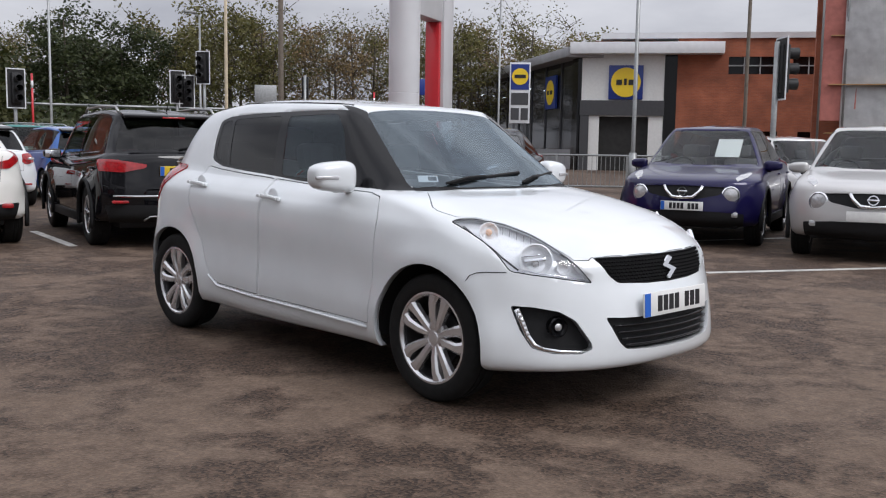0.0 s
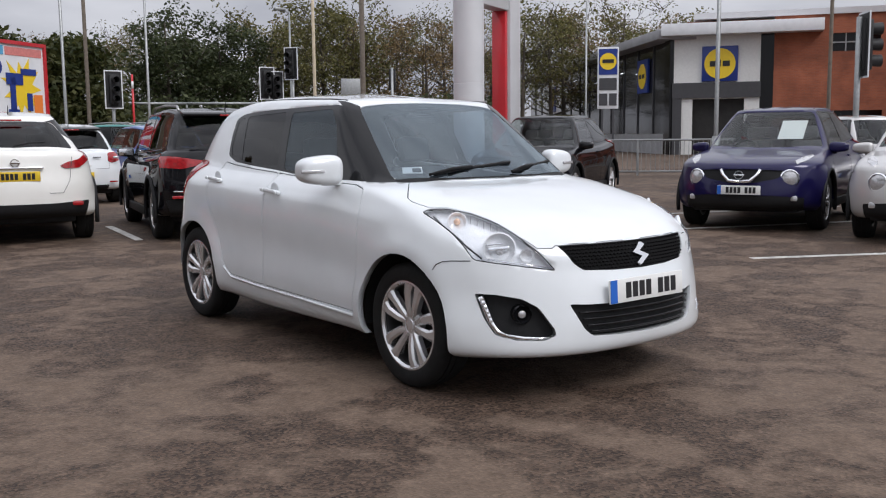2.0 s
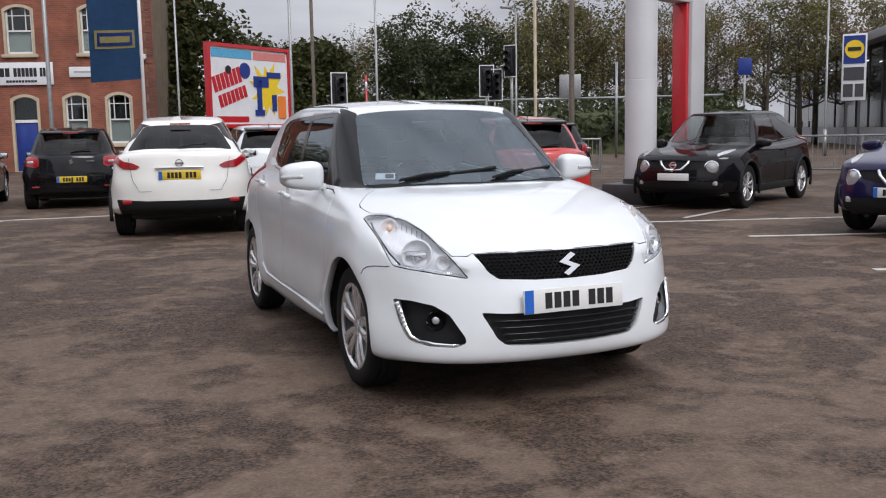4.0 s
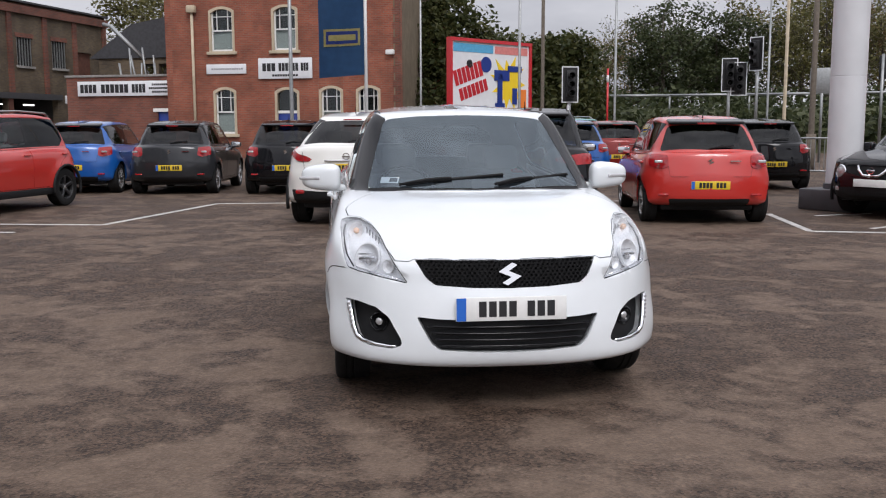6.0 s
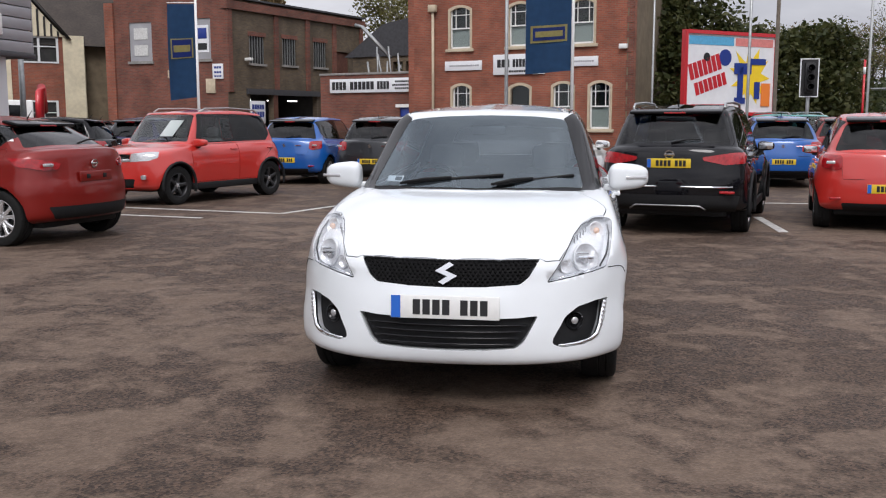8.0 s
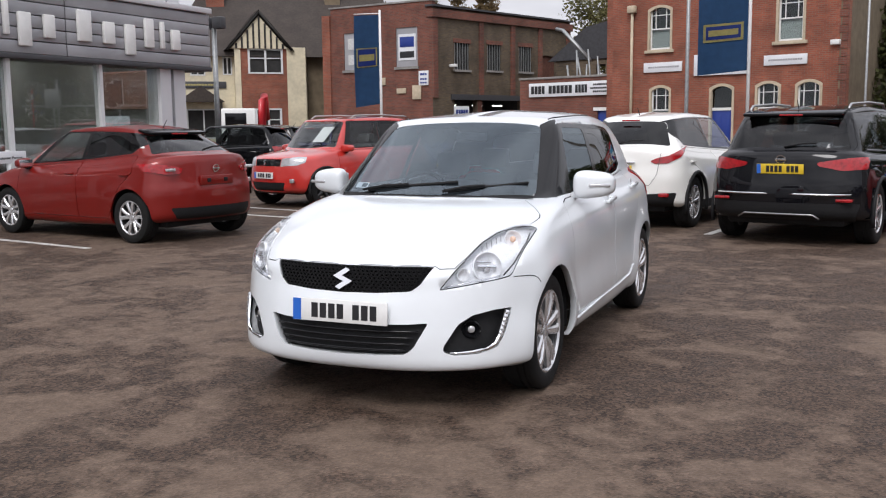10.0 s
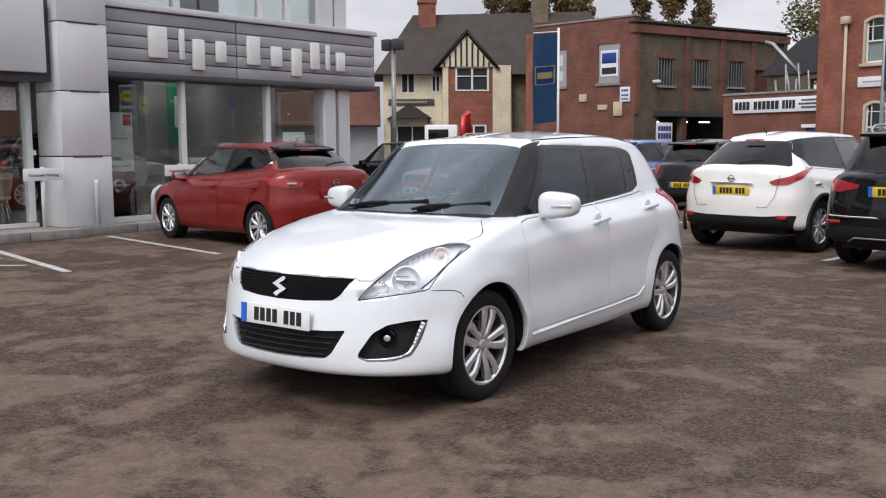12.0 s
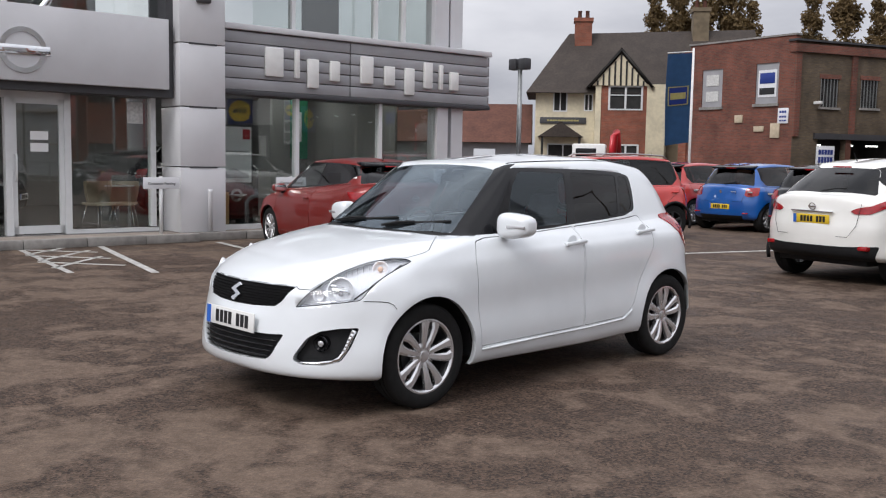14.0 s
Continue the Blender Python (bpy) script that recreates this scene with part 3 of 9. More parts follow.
# ---- materials of the place ----
def asphalt(name):
    """Worn car-park asphalt: dark stone chippings, paler brown worn patches, damp darker streaks."""
    m = bpy.data.materials.new(name)
    m.use_nodes = True
    n, l = m.node_tree.nodes, m.node_tree.links
    b = n["Principled BSDF"]
    tc = n.new("ShaderNodeTexCoord")

    def noise_tex(scale, detail, rough=0.6, distort=0.0):
        t = n.new("ShaderNodeTexNoise")
        t.inputs["Scale"].default_value, t.inputs["Detail"].default_value = scale, detail
        t.inputs["Roughness"].default_value, t.inputs["Distortion"].default_value = rough, distort
        l.new(tc.outputs["Object"], t.inputs["Vector"])
        return t

    def ramp(src, p0, c0, p1, c1):
        r = n.new("ShaderNodeValToRGB")
        r.color_ramp.elements[0].position, r.color_ramp.elements[0].color = p0, (*c0, 1)
        r.color_ramp.elements[1].position, r.color_ramp.elements[1].color = p1, (*c1, 1)
        l.new(src, r.inputs["Fac"])
        return r

    def mix(a, bb, f, kind="MIX"):
        x = n.new("ShaderNodeMix")
        x.data_type, x.blend_type = "RGBA", kind
        l.new(a, x.inputs["A"])
        l.new(bb, x.inputs["B"])
        if isinstance(f, float):
            x.inputs["Factor"].default_value = f
        else:
            l.new(f, x.inputs["Factor"])
        return x.outputs["Result"]
    big = noise_tex(0.42, 5, 0.55, 0.5)
    mid = noise_tex(1.9, 10, 0.62, 0.45)
    fine = noise_tex(7.0, 6, 0.7)
    # where the fine binder still covers the stones it is smooth and pale; elsewhere the dark chippings show
    lift_a = n.new("ShaderNodeMath")
    lift_a.operation = "MULTIPLY_ADD"
    l.new(big.outputs["Fac"], lift_a.inputs[0])
    lift_a.inputs[1].default_value = 0.62
    l.new(mid.outputs["Fac"], lift_a.inputs[2])
    lift_b = n.new("ShaderNodeMath")
    lift_b.operation = "MULTIPLY_ADD"
    l.new(fine.outputs["Fac"], lift_b.inputs[0])
    lift_b.inputs[1].default_value = 0.16
    l.new(lift_a.outputs[0], lift_b.inputs[2])
    mask = ramp(lift_b.outputs[0], 0.85, (0, 0, 0), 0.975, (1, 1, 1))
    dark = ramp(fine.outputs["Fac"], 0.3, (0.043, 0.0290, 0.0215), 0.7, (0.076, 0.0520, 0.0385))
    pale = ramp(fine.outputs["Fac"], 0.3, (0.098, 0.0690, 0.0505), 0.7, (0.152, 0.109, 0.081))
    chip = n.new("ShaderNodeTexVoronoi")
    chip.inputs["Scale"].default_value = 78.0
    l.new(tc.outputs["Object"], chip.inputs["Vector"])
    spk = ramp(chip.outputs["Color"], 0.15, (0.36, 0.35, 0.34), 0.95, (1.85, 1.78, 1.70))
    grit = noise_tex(26, 4, 0.7)
    dk = mix(dark.outputs[0], spk.outputs[0], 1.0, "MULTIPLY")
    dk = mix(dk, ramp(grit.outputs["Fac"], 0.32, (0.74, 0.73, 0.72), 0.68, (1.24, 1.23, 1.21)).outputs[0], 1.0, "MULTIPLY")
    pl = mix(pale.outputs[0], ramp(grit.outputs["Fac"], 0.3, (0.86, 0.86, 0.86), 0.7, (1.12, 1.12, 1.12)).outputs[0], 1.0, "MULTIPLY")
    pl = mix(pl, spk.outputs[0], 0.22, "MULTIPLY")
    col = mix(dk, pl, mask.outputs[0])
    l.new(col, b.inputs["Base Color"])
    rr = ramp(mid.outputs["Fac"], 0.3, (0.66, 0.66, 0.66), 0.7, (0.93, 0.93, 0.93))
    l.new(rr.outputs[0], b.inputs["Roughness"])
    b.inputs["Specular IOR Level"].default_value = 0.3
    bp = n.new("ShaderNodeBump")
    bp.inputs["Strength"].default_value, bp.inputs["Distance"].default_value = 0.55, 0.006
    l.new(chip.outputs["Distance"], bp.inputs["Height"])
    l.new(bp.outputs["Normal"], b.inputs["Normal"])
    return m


def brickwork(name, c1, c2, mortar, rough=0.85, scale=1.0):
    """Brick courses too far off to be told apart singly: 225 by 75 mm with joints."""
    m = bpy.data.materials.new(name)
    m.use_nodes = True
    n, l = m.node_tree.nodes, m.node_tree.links
    b = n["Principled BSDF"]
    tc = n.new("ShaderNodeTexCoord")
    sep, add, cmb = n.new("ShaderNodeSeparateXYZ"), n.new("ShaderNodeMath"), n.new("ShaderNodeCombineXYZ")
    l.new(tc.outputs["Object"], sep.inputs[0])
    add.operation = "ADD"
    l.new(sep.outputs["X"], add.inputs[0])
    l.new(sep.outputs["Y"], add.inputs[1])
    l.new(add.outputs[0], cmb.inputs["X"])
    l.new(sep.outputs["Z"], cmb.inputs["Y"])
    br = n.new("ShaderNodeTexBrick")
    br.inputs["Color1"].default_value, br.inputs["Color2"].default_value, br.inputs["Mortar"].default_value = (*c1, 1), (*c2, 1), (*mortar, 1)
    br.inputs["Scale"].default_value = 1.0
    br.inputs["Brick Width"].default_value, br.inputs["Row Height"].default_value, br.inputs["Mortar Size"].default_value = 0.225 * scale, 0.075 * scale, 0.010 * scale
    l.new(cmb.outputs[0], br.inputs["Vector"])
    ns = n.new("ShaderNodeTexNoise")
    ns.inputs["Scale"].default_value, ns.inputs["Detail"].default_value = 0.9, 8
    l.new(tc.outputs["Object"], ns.inputs["Vector"])
    rp = n.new("ShaderNodeMapRange")
    rp.inputs["From Min"].default_value, rp.inputs["From Max"].default_value = 0.3, 0.7
    rp.inputs["To Min"].default_value, rp.inputs["To Max"].default_value = 0.62, 1.25
    l.new(ns.outputs["Fac"], rp.inputs["Value"])
    mx = n.new("ShaderNodeMix")
    mx.data_type, mx.blend_type = "RGBA", "MULTIPLY"
    mx.inputs["Factor"].default_value = 1.0
    l.new(br.outputs["Color"], mx.inputs["A"])
    l.new(rp.outputs["Result"], mx.inputs["B"])
    l.new(mx.outputs["Result"], b.inputs["Base Color"])
    b.inputs["Roughness"].default_value = rough
    bp = n.new("ShaderNodeBump")
    bp.inputs["Strength"].default_value, bp.inputs["Distance"].default_value = 0.4, 0.01
    l.new(br.outputs["Fac"], bp.inputs["Height"])
    bp.invert = True
    l.new(bp.outputs["Normal"], b.inputs["Normal"])
    return m


def leafage(name, c1, c2):
    """Leaves that differ from one to the next and let some light through."""
    m = bpy.data.materials.new(name)
    m.use_nodes = True
    n, l = m.node_tree.nodes, m.node_tree.links
    b = n["Principled BSDF"]
    g = n.new("ShaderNodeNewGeometry")
    r = n.new("ShaderNodeValToRGB")
    r.color_ramp.elements[0].color, r.color_ramp.elements[1].color = (*c1, 1), (*c2, 1)
    l.new(g.outputs["Random Per Island"], r.inputs["Fac"])
    l.new(r.outputs[0], b.inputs["Base Color"])
    b.inputs["Roughness"].default_value = 0.6
    b.inputs["Specular IOR Level"].default_value = 0.3
    t, mx = n.new("ShaderNodeBsdfTranslucent"), n.new("ShaderNodeMixShader")
    l.new(r.outputs[0], t.inputs["Color"])
    mx.inputs[0].default_value = 0.35
    l.new(b.outputs[0], mx.inputs[1])
    l.new(t.outputs[0], mx.inputs[2])
    l.new(mx.outputs[0], n["Material Output"].inputs["Surface"])
    return m


ASPHALT = asphalt("worn_asphalt")
LINE_PAINT = shade("worn_line_paint", (0.62, 0.61, 0.58), 0.75, var=0.45, scale=14, stain=0.35, stain_scale=4, bump=0.1)
PAVING = shade("pale_paving", (0.33, 0.28, 0.24), 0.85, var=0.25, scale=5, bump=0.2, stain=0.3)
CONCRETE = shade("kerb_concrete", (0.30, 0.285, 0.265), 0.9, var=0.25, scale=9, bump=0.25, stain=0.3)
BRICK_RED = brickwork("red_brick", (0.30, 0.085, 0.045), (0.22, 0.058, 0.034), (0.20, 0.12, 0.085))
BRICK_DARK = brickwork("dark_red_brick", (0.20, 0.062, 0.038), (0.13, 0.042, 0.030), (0.13, 0.085, 0.065))
BRICK_BROWN = brickwork("weathered_yellow_brick", (0.13, 0.095, 0.055), (0.085, 0.062, 0.042), (0.10, 0.08, 0.06))
BRICK_STORE = brickwork("new_orange_brick", (0.34, 0.105, 0.050), (0.29, 0.085, 0.042), (0.28, 0.11, 0.07))
CREAM = shade("cream_paint", (0.72, 0.64, 0.46), 0.7, var=0.12, scale=6, stain=0.2)
STONE_PAINT = shade("cream_stone", (0.56, 0.47, 0.34), 0.8, var=0.2, scale=5, stain=0.25)
# buff render; on the timbered house it is cream with shade painted in
BUFF_AND_SHADED_CREAM = shade("buff_render_and_shaded_cream", (0.20, 0.155, 0.10), 0.9, var=0.25, scale=3, stain=0.3)
WHITE_PAINT = shade("white_gloss_paint", (0.74, 0.74, 0.72), 0.45, var=0.08, scale=8)
SIGN_WHITE = shade("white_sign_board", (0.74, 0.75, 0.77), 0.4, var=0.07, scale=4, stain=0.08)
ROOF_TILE = shade("brown_roof_tiles", (0.055, 0.042, 0.034), 0.85, var=0.35, scale=9, bump=0.5, bump_scale=18, stain=0.3)
ROOF_RED = shade("rusty_red_roof", (0.13, 0.050, 0.032), 0.85, var=0.3, scale=6, bump=0.3, bump_scale=14, stain=0.3)
SLATE = shade("dark_slate", (0.05, 0.05, 0.055), 0.75, var=0.3, scale=7, bump=0.3, bump_scale=15)
TIMBER_DARK = shade("black_timber", (0.02, 0.018, 0.016), 0.7, var=0.2, scale=12)
PANEL_SILVER = shade("silver_grey_panel", (0.64, 0.64, 0.655), 0.38, 0.1, var=0.06, scale=1.5, stain=0.08)
PANEL_GREY = shade("mid_grey_cladding", (0.36, 0.36, 0.375), 0.4, 0.15, var=0.12, scale=2, stain=0.12)
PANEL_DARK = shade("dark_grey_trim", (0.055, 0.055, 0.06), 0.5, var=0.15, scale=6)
FRAME_WHITE = shade("white_window_frame", (0.66, 0.67, 0.67), 0.4, var=0.05, scale=10)
GALV = shade("galvanised_steel", (0.36, 0.37, 0.37), 0.45, 0.7, var=0.2, scale=14, stain=0.15)
POLE_BROWN = shade("weathered_timber_pole", (0.14, 0.115, 0.09), 0.85, var=0.3, scale=12, bump=0.3)
BLACK_PAINT = shade("matt_black_paint", (0.012, 0.012, 0.013), 0.6, var=0.2, scale=15)
SIGN_RED = shade("sign_red", (0.50, 0.018, 0.026), 0.3, coat=0.3, var=0.08, scale=3)
SIGN_BLUE = shade("sign_blue", (0.012, 0.035, 0.22), 0.4, var=0.08, scale=5)
SIGN_YELLOW = shade("sign_yellow", (0.80, 0.56, 0.02), 0.4, var=0.05, scale=5)
FLAG_BLUE = shade("faded_blue_cloth", (0.020, 0.075, 0.175), 0.8, var=0.2, scale=5)
FLAG_GOLD = shade("gold_print", (0.42, 0.37, 0.14), 0.8, var=0.2, scale=12)
NET = shade("white_lace", (0.62, 0.62, 0.60), 0.9, var=0.35, scale=22)
# near-black colour that holds the shade of unlit rooms
ROOM_SHADE = shade("painted_room_shade", (0.030, 0.029, 0.028), 0.9, var=0.4, scale=3)
SHOW_FLOOR = shade("showroom_tiles", (0.17, 0.165, 0.16), 0.25, var=0.1, scale=3)
SHOW_WALL = shade("showroom_wall", (0.24, 0.24, 0.23), 0.8, var=0.15, scale=1.2, stain=0.2)
WOOD_LIGHT = shade("light_oak", (0.42, 0.25, 0.10), 0.5, var=0.2, scale=10)
SHEET = shade("scaffold_sheeting", (0.78, 0.79, 0.80), 0.6, var=0.2, scale=2.5, bump=0.5, bump_scale=4, stain=0.2)
BARK = shade("bark", (0.075, 0.06, 0.045), 0.9, var=0.35, scale=12, bump=0.5, bump_scale=30)
LEAF_OLIVE = leafage("olive_leaves", (0.075, 0.078, 0.026), (0.165, 0.145, 0.050))
LEAF_DARK = leafage("dark_green_leaves", (0.030, 0.042, 0.018), (0.072, 0.084, 0.034))
LEAF_BROWN = leafage("russet_leaves", (0.105, 0.070, 0.034), (0.21, 0.145, 0.065))
LEAF_IVY = leafage("ivy_leaves", (0.030, 0.042, 0.012), (0.085, 0.085, 0.028))
GRASS = shade("rough_grass", (0.055, 0.062, 0.022), 0.95, var=0.4, scale=3, bump=0.6, bump_scale=40)

# ---- ground, lines and kerbs ----
solid("ground", boxes((-420, -420, -0.6, 420, 520, 0)), ASPHALT, "worn dark asphalt with paler brown patches", "ground", kind="structure", smooth=False)


def line(points, width=0.10):
    """A painted line on the asphalt, as a thin film."""
    bm = bmesh.new()
    for (x0, y0), (x1, y1) in zip(points, points[1:]):
        a = math.atan2(y1 - y0, x1 - x0)
        add_box(bm, 0, -width / 2, 0, math.hypot(x1 - x0, y1 - y0), width / 2, 0.004, m=pose(x0, y0, 0.0, 0, 0, math.degrees(a)))
    return solid("parking_line", bm, LINE_PAINT, "worn white parking line on asphalt", "marking", "parking lines", "structure", smooth=False)


line([(-4.02, 8.54), (-2.87, 12.07)])
line([(-2.87, 12.07), (1.21, 11.88)])
line([(-4.02, 8.54), (-6.67, 9.1)])
line([(-6.67, 9.1), (-13.27, 10.64)])
line([(-4.95, 7.72), (-6.89, 8.13)], 0.09)
line([(0.64, 7.49), (0.97, 9.52)])
line([(3.01, 7.17), (2.99, 9.09)], 0.12)
line([(2.98, 11.6), (5.1, 11.51)])
line([(5.24, 6.36), (5.8, 8.74)])
line([(5.24, 6.36), (11.03, 4.41)])
line([(6.19, 6.55), (7.72, 7.38)], 0.08)
line([(6.36, 8.35), (7.38, 8.57)], 0.08)
line([(5.36, 4.24), (8.81, 2.91)])
line([(4.52, 1.64), (8.65, -0.57)])
line([(-6.01, 3.83), (-9.36, 4.46)], 0.09)
line([(-6.05, 1.7), (-10.49, 2.75)])
for k in range(4):
    a, b = -7.0 - 0.9 * k, -7.97 - 0.9 * k
    line([(a, 1.74 + 0.2 * k), (b, 0.99 + 0.16 * k)], 0.07)
    line([(a - 0.2, 0.89 + 0.16 * k), (b - 0.25, 1.95 + 0.2 * k)], 0.07)
line([(-6.59, 0.87), (-11.81, 1.7)], 0.08)

KERB = 0.13


def fr(x, y, dx, dy, z=0.0):
    """A facade's frame: x along it, y into the building, z up."""
    return pose(x, y, z, 0, 0, math.degrees(math.atan2(dy, dx)))


SHOWROOM = fr(-10.10, 5.63, 0.0658, 1) @ Matrix.Scale(1.047, 4)
_pv = bmesh.new()
add_box(_pv, -14.0, -0.52, 0, -1.30, 6, KERB)
add_box(_pv, -1.30, -0.36, 0, 5.6, 6, KERB)
solid("pavement", _pv, PAVING, "pale paving in front of the showroom", "pavement", kind="structure", smooth=False, m=SHOWROOM)
_kb = bmesh.new()
for k in range(14):
    add_box(_kb, -13.9 + 0.9 * k, -0.65, 0, -13.01 + 0.9 * k, -0.52, KERB + 0.006, bevel=0.012)
for k in range(8):
    add_box(_kb, -1.30 + 0.9 * k, -0.49, 0, -0.41 + 0.9 * k, -0.36, KERB + 0.006, bevel=0.012)
solid("kerb", _kb, CONCRETE, "concrete kerb stones along the paving", "kerb", kind="structure", m=SHOWROOM)


def hatchback(m):
    """The white five-door hatchback that the walk goes round."""
    car = thing("hatchback_car", "glossy white five-door hatchback with silver alloy wheels on asphalt", "car", m=m)
    wb, wr = 2.43, 0.308
    rows = [
        row(-0.70, 2.92, 0.800, 0.215, 0.215, 0.215, 0.280, 0.58, 0.35, 2.5),
        row(-0.805, 3.00, 0.832, 0.242, 0.268, 0.278, 0.340, 0.64, 0.40, 2.35),
        row(-0.832, 3.02, 0.849, 0.335, 0.390, 0.415, 0.460, 0.66, 0.42, 2.15, 0.0, 0.03),
        row(-0.815, 3.02, 0.838, 0.475, 0.545, 0.600, 0.635, 0.66, 0.42, 2.15, 0.0, 0.04),
        row(-0.782, 3.00, 0.843, 0.605, 0.705, 0.765, 0.800, 0.655, 0.42, 2.15, 0.0, 0.05),
        row(-0.735, 2.975, 0.828, 0.715, 0.835, 0.885, 0.930, 0.65, 0.42, 2.2, 0.0, 0.06),
        row(-0.52, 2.955, 0.800, 0.835, 0.905, 0.938, 0.990, 0.60, 0.42, 2.3, 0.0, 0.07),
        row(-0.12, 2.93, 0.768, 0.938, 0.958, 0.975, 1.030, 0.52, 0.42, 2.5, 0.0, 0.08),
        row(0.20, 2.895, 0.722, 0.988, 0.996, 1.015, 1.065, 0.40, 0.40, 2.5, 0.0, 0.09, crease=True),
        row(0.525, 2.79, 0.655, 1.205, 1.205, 1.225, 1.240, 0.28, 0.34, 2.45, 0.0, 0.10),
        row(0.845, 2.64, 0.570, 1.400, 1.400, 1.402, 1.360, 0.11, 0.24, 2.6, 0.0, 0.08),
        row(0.935, 2.58, 0.450, 1.437, 1.468, 1.468, 1.400, 0.10, 0.20, 2.4, 0.0, 0.05),
        row(1.04, 2.50, 0.001, 1.458, 1.500, 1.498, 1.425, 0.06, 0.10, 2.0),
    ]
    arches = [(0.0, wr, 0.358), (wb, wr, 0.358)]
    bm = car_shell(rows, arches, 26, 44, 18, 5)
    skin = bm.copy()
    bvh = BVHTree.FromBMesh(skin)
    skin.free()

    def on_skin(p, d, out=0.0):
        """The place on the body under p, as seen along d, moved outwards."""
        d = Vector(d).normalized()
        hit = bvh.ray_cast(Vector(p) + d * 0.4, -d)
        return hit[0] + hit[1] * out if hit[0] else Vector(p)
    # wheel arches
    for ya, za, ra in arches:
        for s in (1, -1):
            ring = [(s * 0.8, ya + math.cos(a) * ra, za + math.sin(a) * ra) for a in [2 * math.pi * i / 40 for i in range(40)]]
            fs = carve(bm, ring, (s, 0, 0), 0.0, 0.7)
            es = rim_edges(fs)
            bmesh.ops.delete(bm, geom=fs, context="FACES")
            flange(bm, [e for e in es if e.is_valid and len(e.link_faces) == 1], 0.035, Vector((s, 0, 0)))
            ln = bmesh.new()
            liner(ln, ya, za, ra, s, 0.815)
            part("wheel_arch_liner", ln, PLASTIC, car)
    # windscreen
    d = Vector((0, -0.8, 0.6))
    w_half = [(0.33, 0.250, 1.000), (0.620, 0.360, 1.000), (0.562, 0.602, 1.187), (0.492, 0.868, 1.392), (0.28, 0.875, 1.412)]
    w_pts = rounded([(0, 0.224, 1.002)] + w_half + [(0, 0.880, 1.420)] + mirrored(w_half[::-1], -1), 0.04)
    part("windscreen", lift(bm, carve(bm, w_pts, d), -0.002), GLASS_SCREEN, car, "clear windscreen with grey sky mirrored in it")
    # rear window
    d = Vector((0, 0.9, 0.4))
    r_pts = rounded([(-0.54, 2.84, 1.09), (0.54, 2.84, 1.09), (0.46, 2.67, 1.345), (-0.46, 2.67, 1.345)], 0.08)
    part("rear_window", lift(bm, carve(bm, r_pts, d), -0.002), GLASS_DARK, car)
    # side windows, then the black band round them
    for s in (1, -1):
        d = (s, 0, 0.25)
        wins = (("front_window", GLASS_SIDE, [(0.70, 0.74, 1.008), (0.709, 1.360, 1.032), (0.588, 1.452, 1.373), (0.575, 1.000, 1.381), (0.60, 0.90, 1.29)], "lightly tinted front door glass"),
                ("rear_door_window", GLASS_DARK, [(0.706, 1.450, 1.040), (0.697, 1.945, 1.074), (0.592, 2.030, 1.358), (0.582, 1.525, 1.378)], "dark privacy glass"),
                ("quarter_window", GLASS_DARK, [(0.695, 1.975, 1.077), (0.683, 2.095, 1.098), (0.665, 2.145, 1.14), (0.59, 2.165, 1.340), (0.588, 2.058, 1.357)], "dark privacy glass"))
        for name, mat, pts, lab in wins:
            fs = carve(bm, rounded([(s * x, y, z) for x, y, z in pts], 0.03), d)
            part(name, lift(bm, fs, -0.002), mat, car, lab)
        band = [(0.707, 0.47, 0.988), (0.716, 0.85, 0.993), (0.714, 1.177, 1.006), (0.710, 1.44, 1.026), (0.705, 1.75, 1.045), (0.695, 2.03, 1.066), (0.675, 2.165, 1.105), (0.635, 2.195, 1.24), (0.585, 2.205, 1.350), (0.577, 2.10, 1.378), (0.573, 1.82, 1.392), (0.567, 1.53, 1.399), (0.560, 1.10, 1.405), (0.545, 0.95, 1.400), (0.535, 0.87, 1.381), (0.58, 0.66, 1.22), (0.655, 0.50, 1.04)]
        fs = carve(bm, rounded([(s * x, y, z) for x, y, z in band], 0.03), d)
        part("window_surround", lift(bm, fs, 0.0), GLOSS_BLACK, car, "gloss black pillars and window frames")
    # black windscreen pillars
    for s in (1, -1):
        pil = [(0.600, 0.335, 0.984), (0.665, 0.395, 0.982), (0.712, 0.480, 0.984), (0.68, 0.60, 1.10), (0.60, 0.76, 1.26), (0.555, 0.93, 1.392), (0.535, 1.02, 1.428), (0.512, 0.955, 1.418), (0.484, 0.872, 1.398), (0.553, 0.604, 1.190), (0.612, 0.362, 1.004)]
        fs = carve(bm, rounded(mirrored(pil, s), 0.012), (s * 0.70, -0.60, 0.36))
        part("windscreen_pillar", lift(bm, fs, 0.0), GLOSS_BLACK, car, "gloss black windscreen pillar")
    # headlamps
    lamp = [(0.468, -0.690, 0.617), (0.585, -0.615, 0.636), (0.695, -0.520, 0.655), (0.754, -0.445, 0.668), (0.764, -0.375, 0.735), (0.770, -0.300, 0.785), (0.776, -0.200, 0.830), (0.772, -0.085, 0.866), (0.735, -0.100, 0.882), (0.675, -0.165, 0.884), (0.622, -0.290, 0.862), (0.588, -0.420, 0.825), (0.562, -0.540, 0.770), (0.520, -0.630, 0.700)]
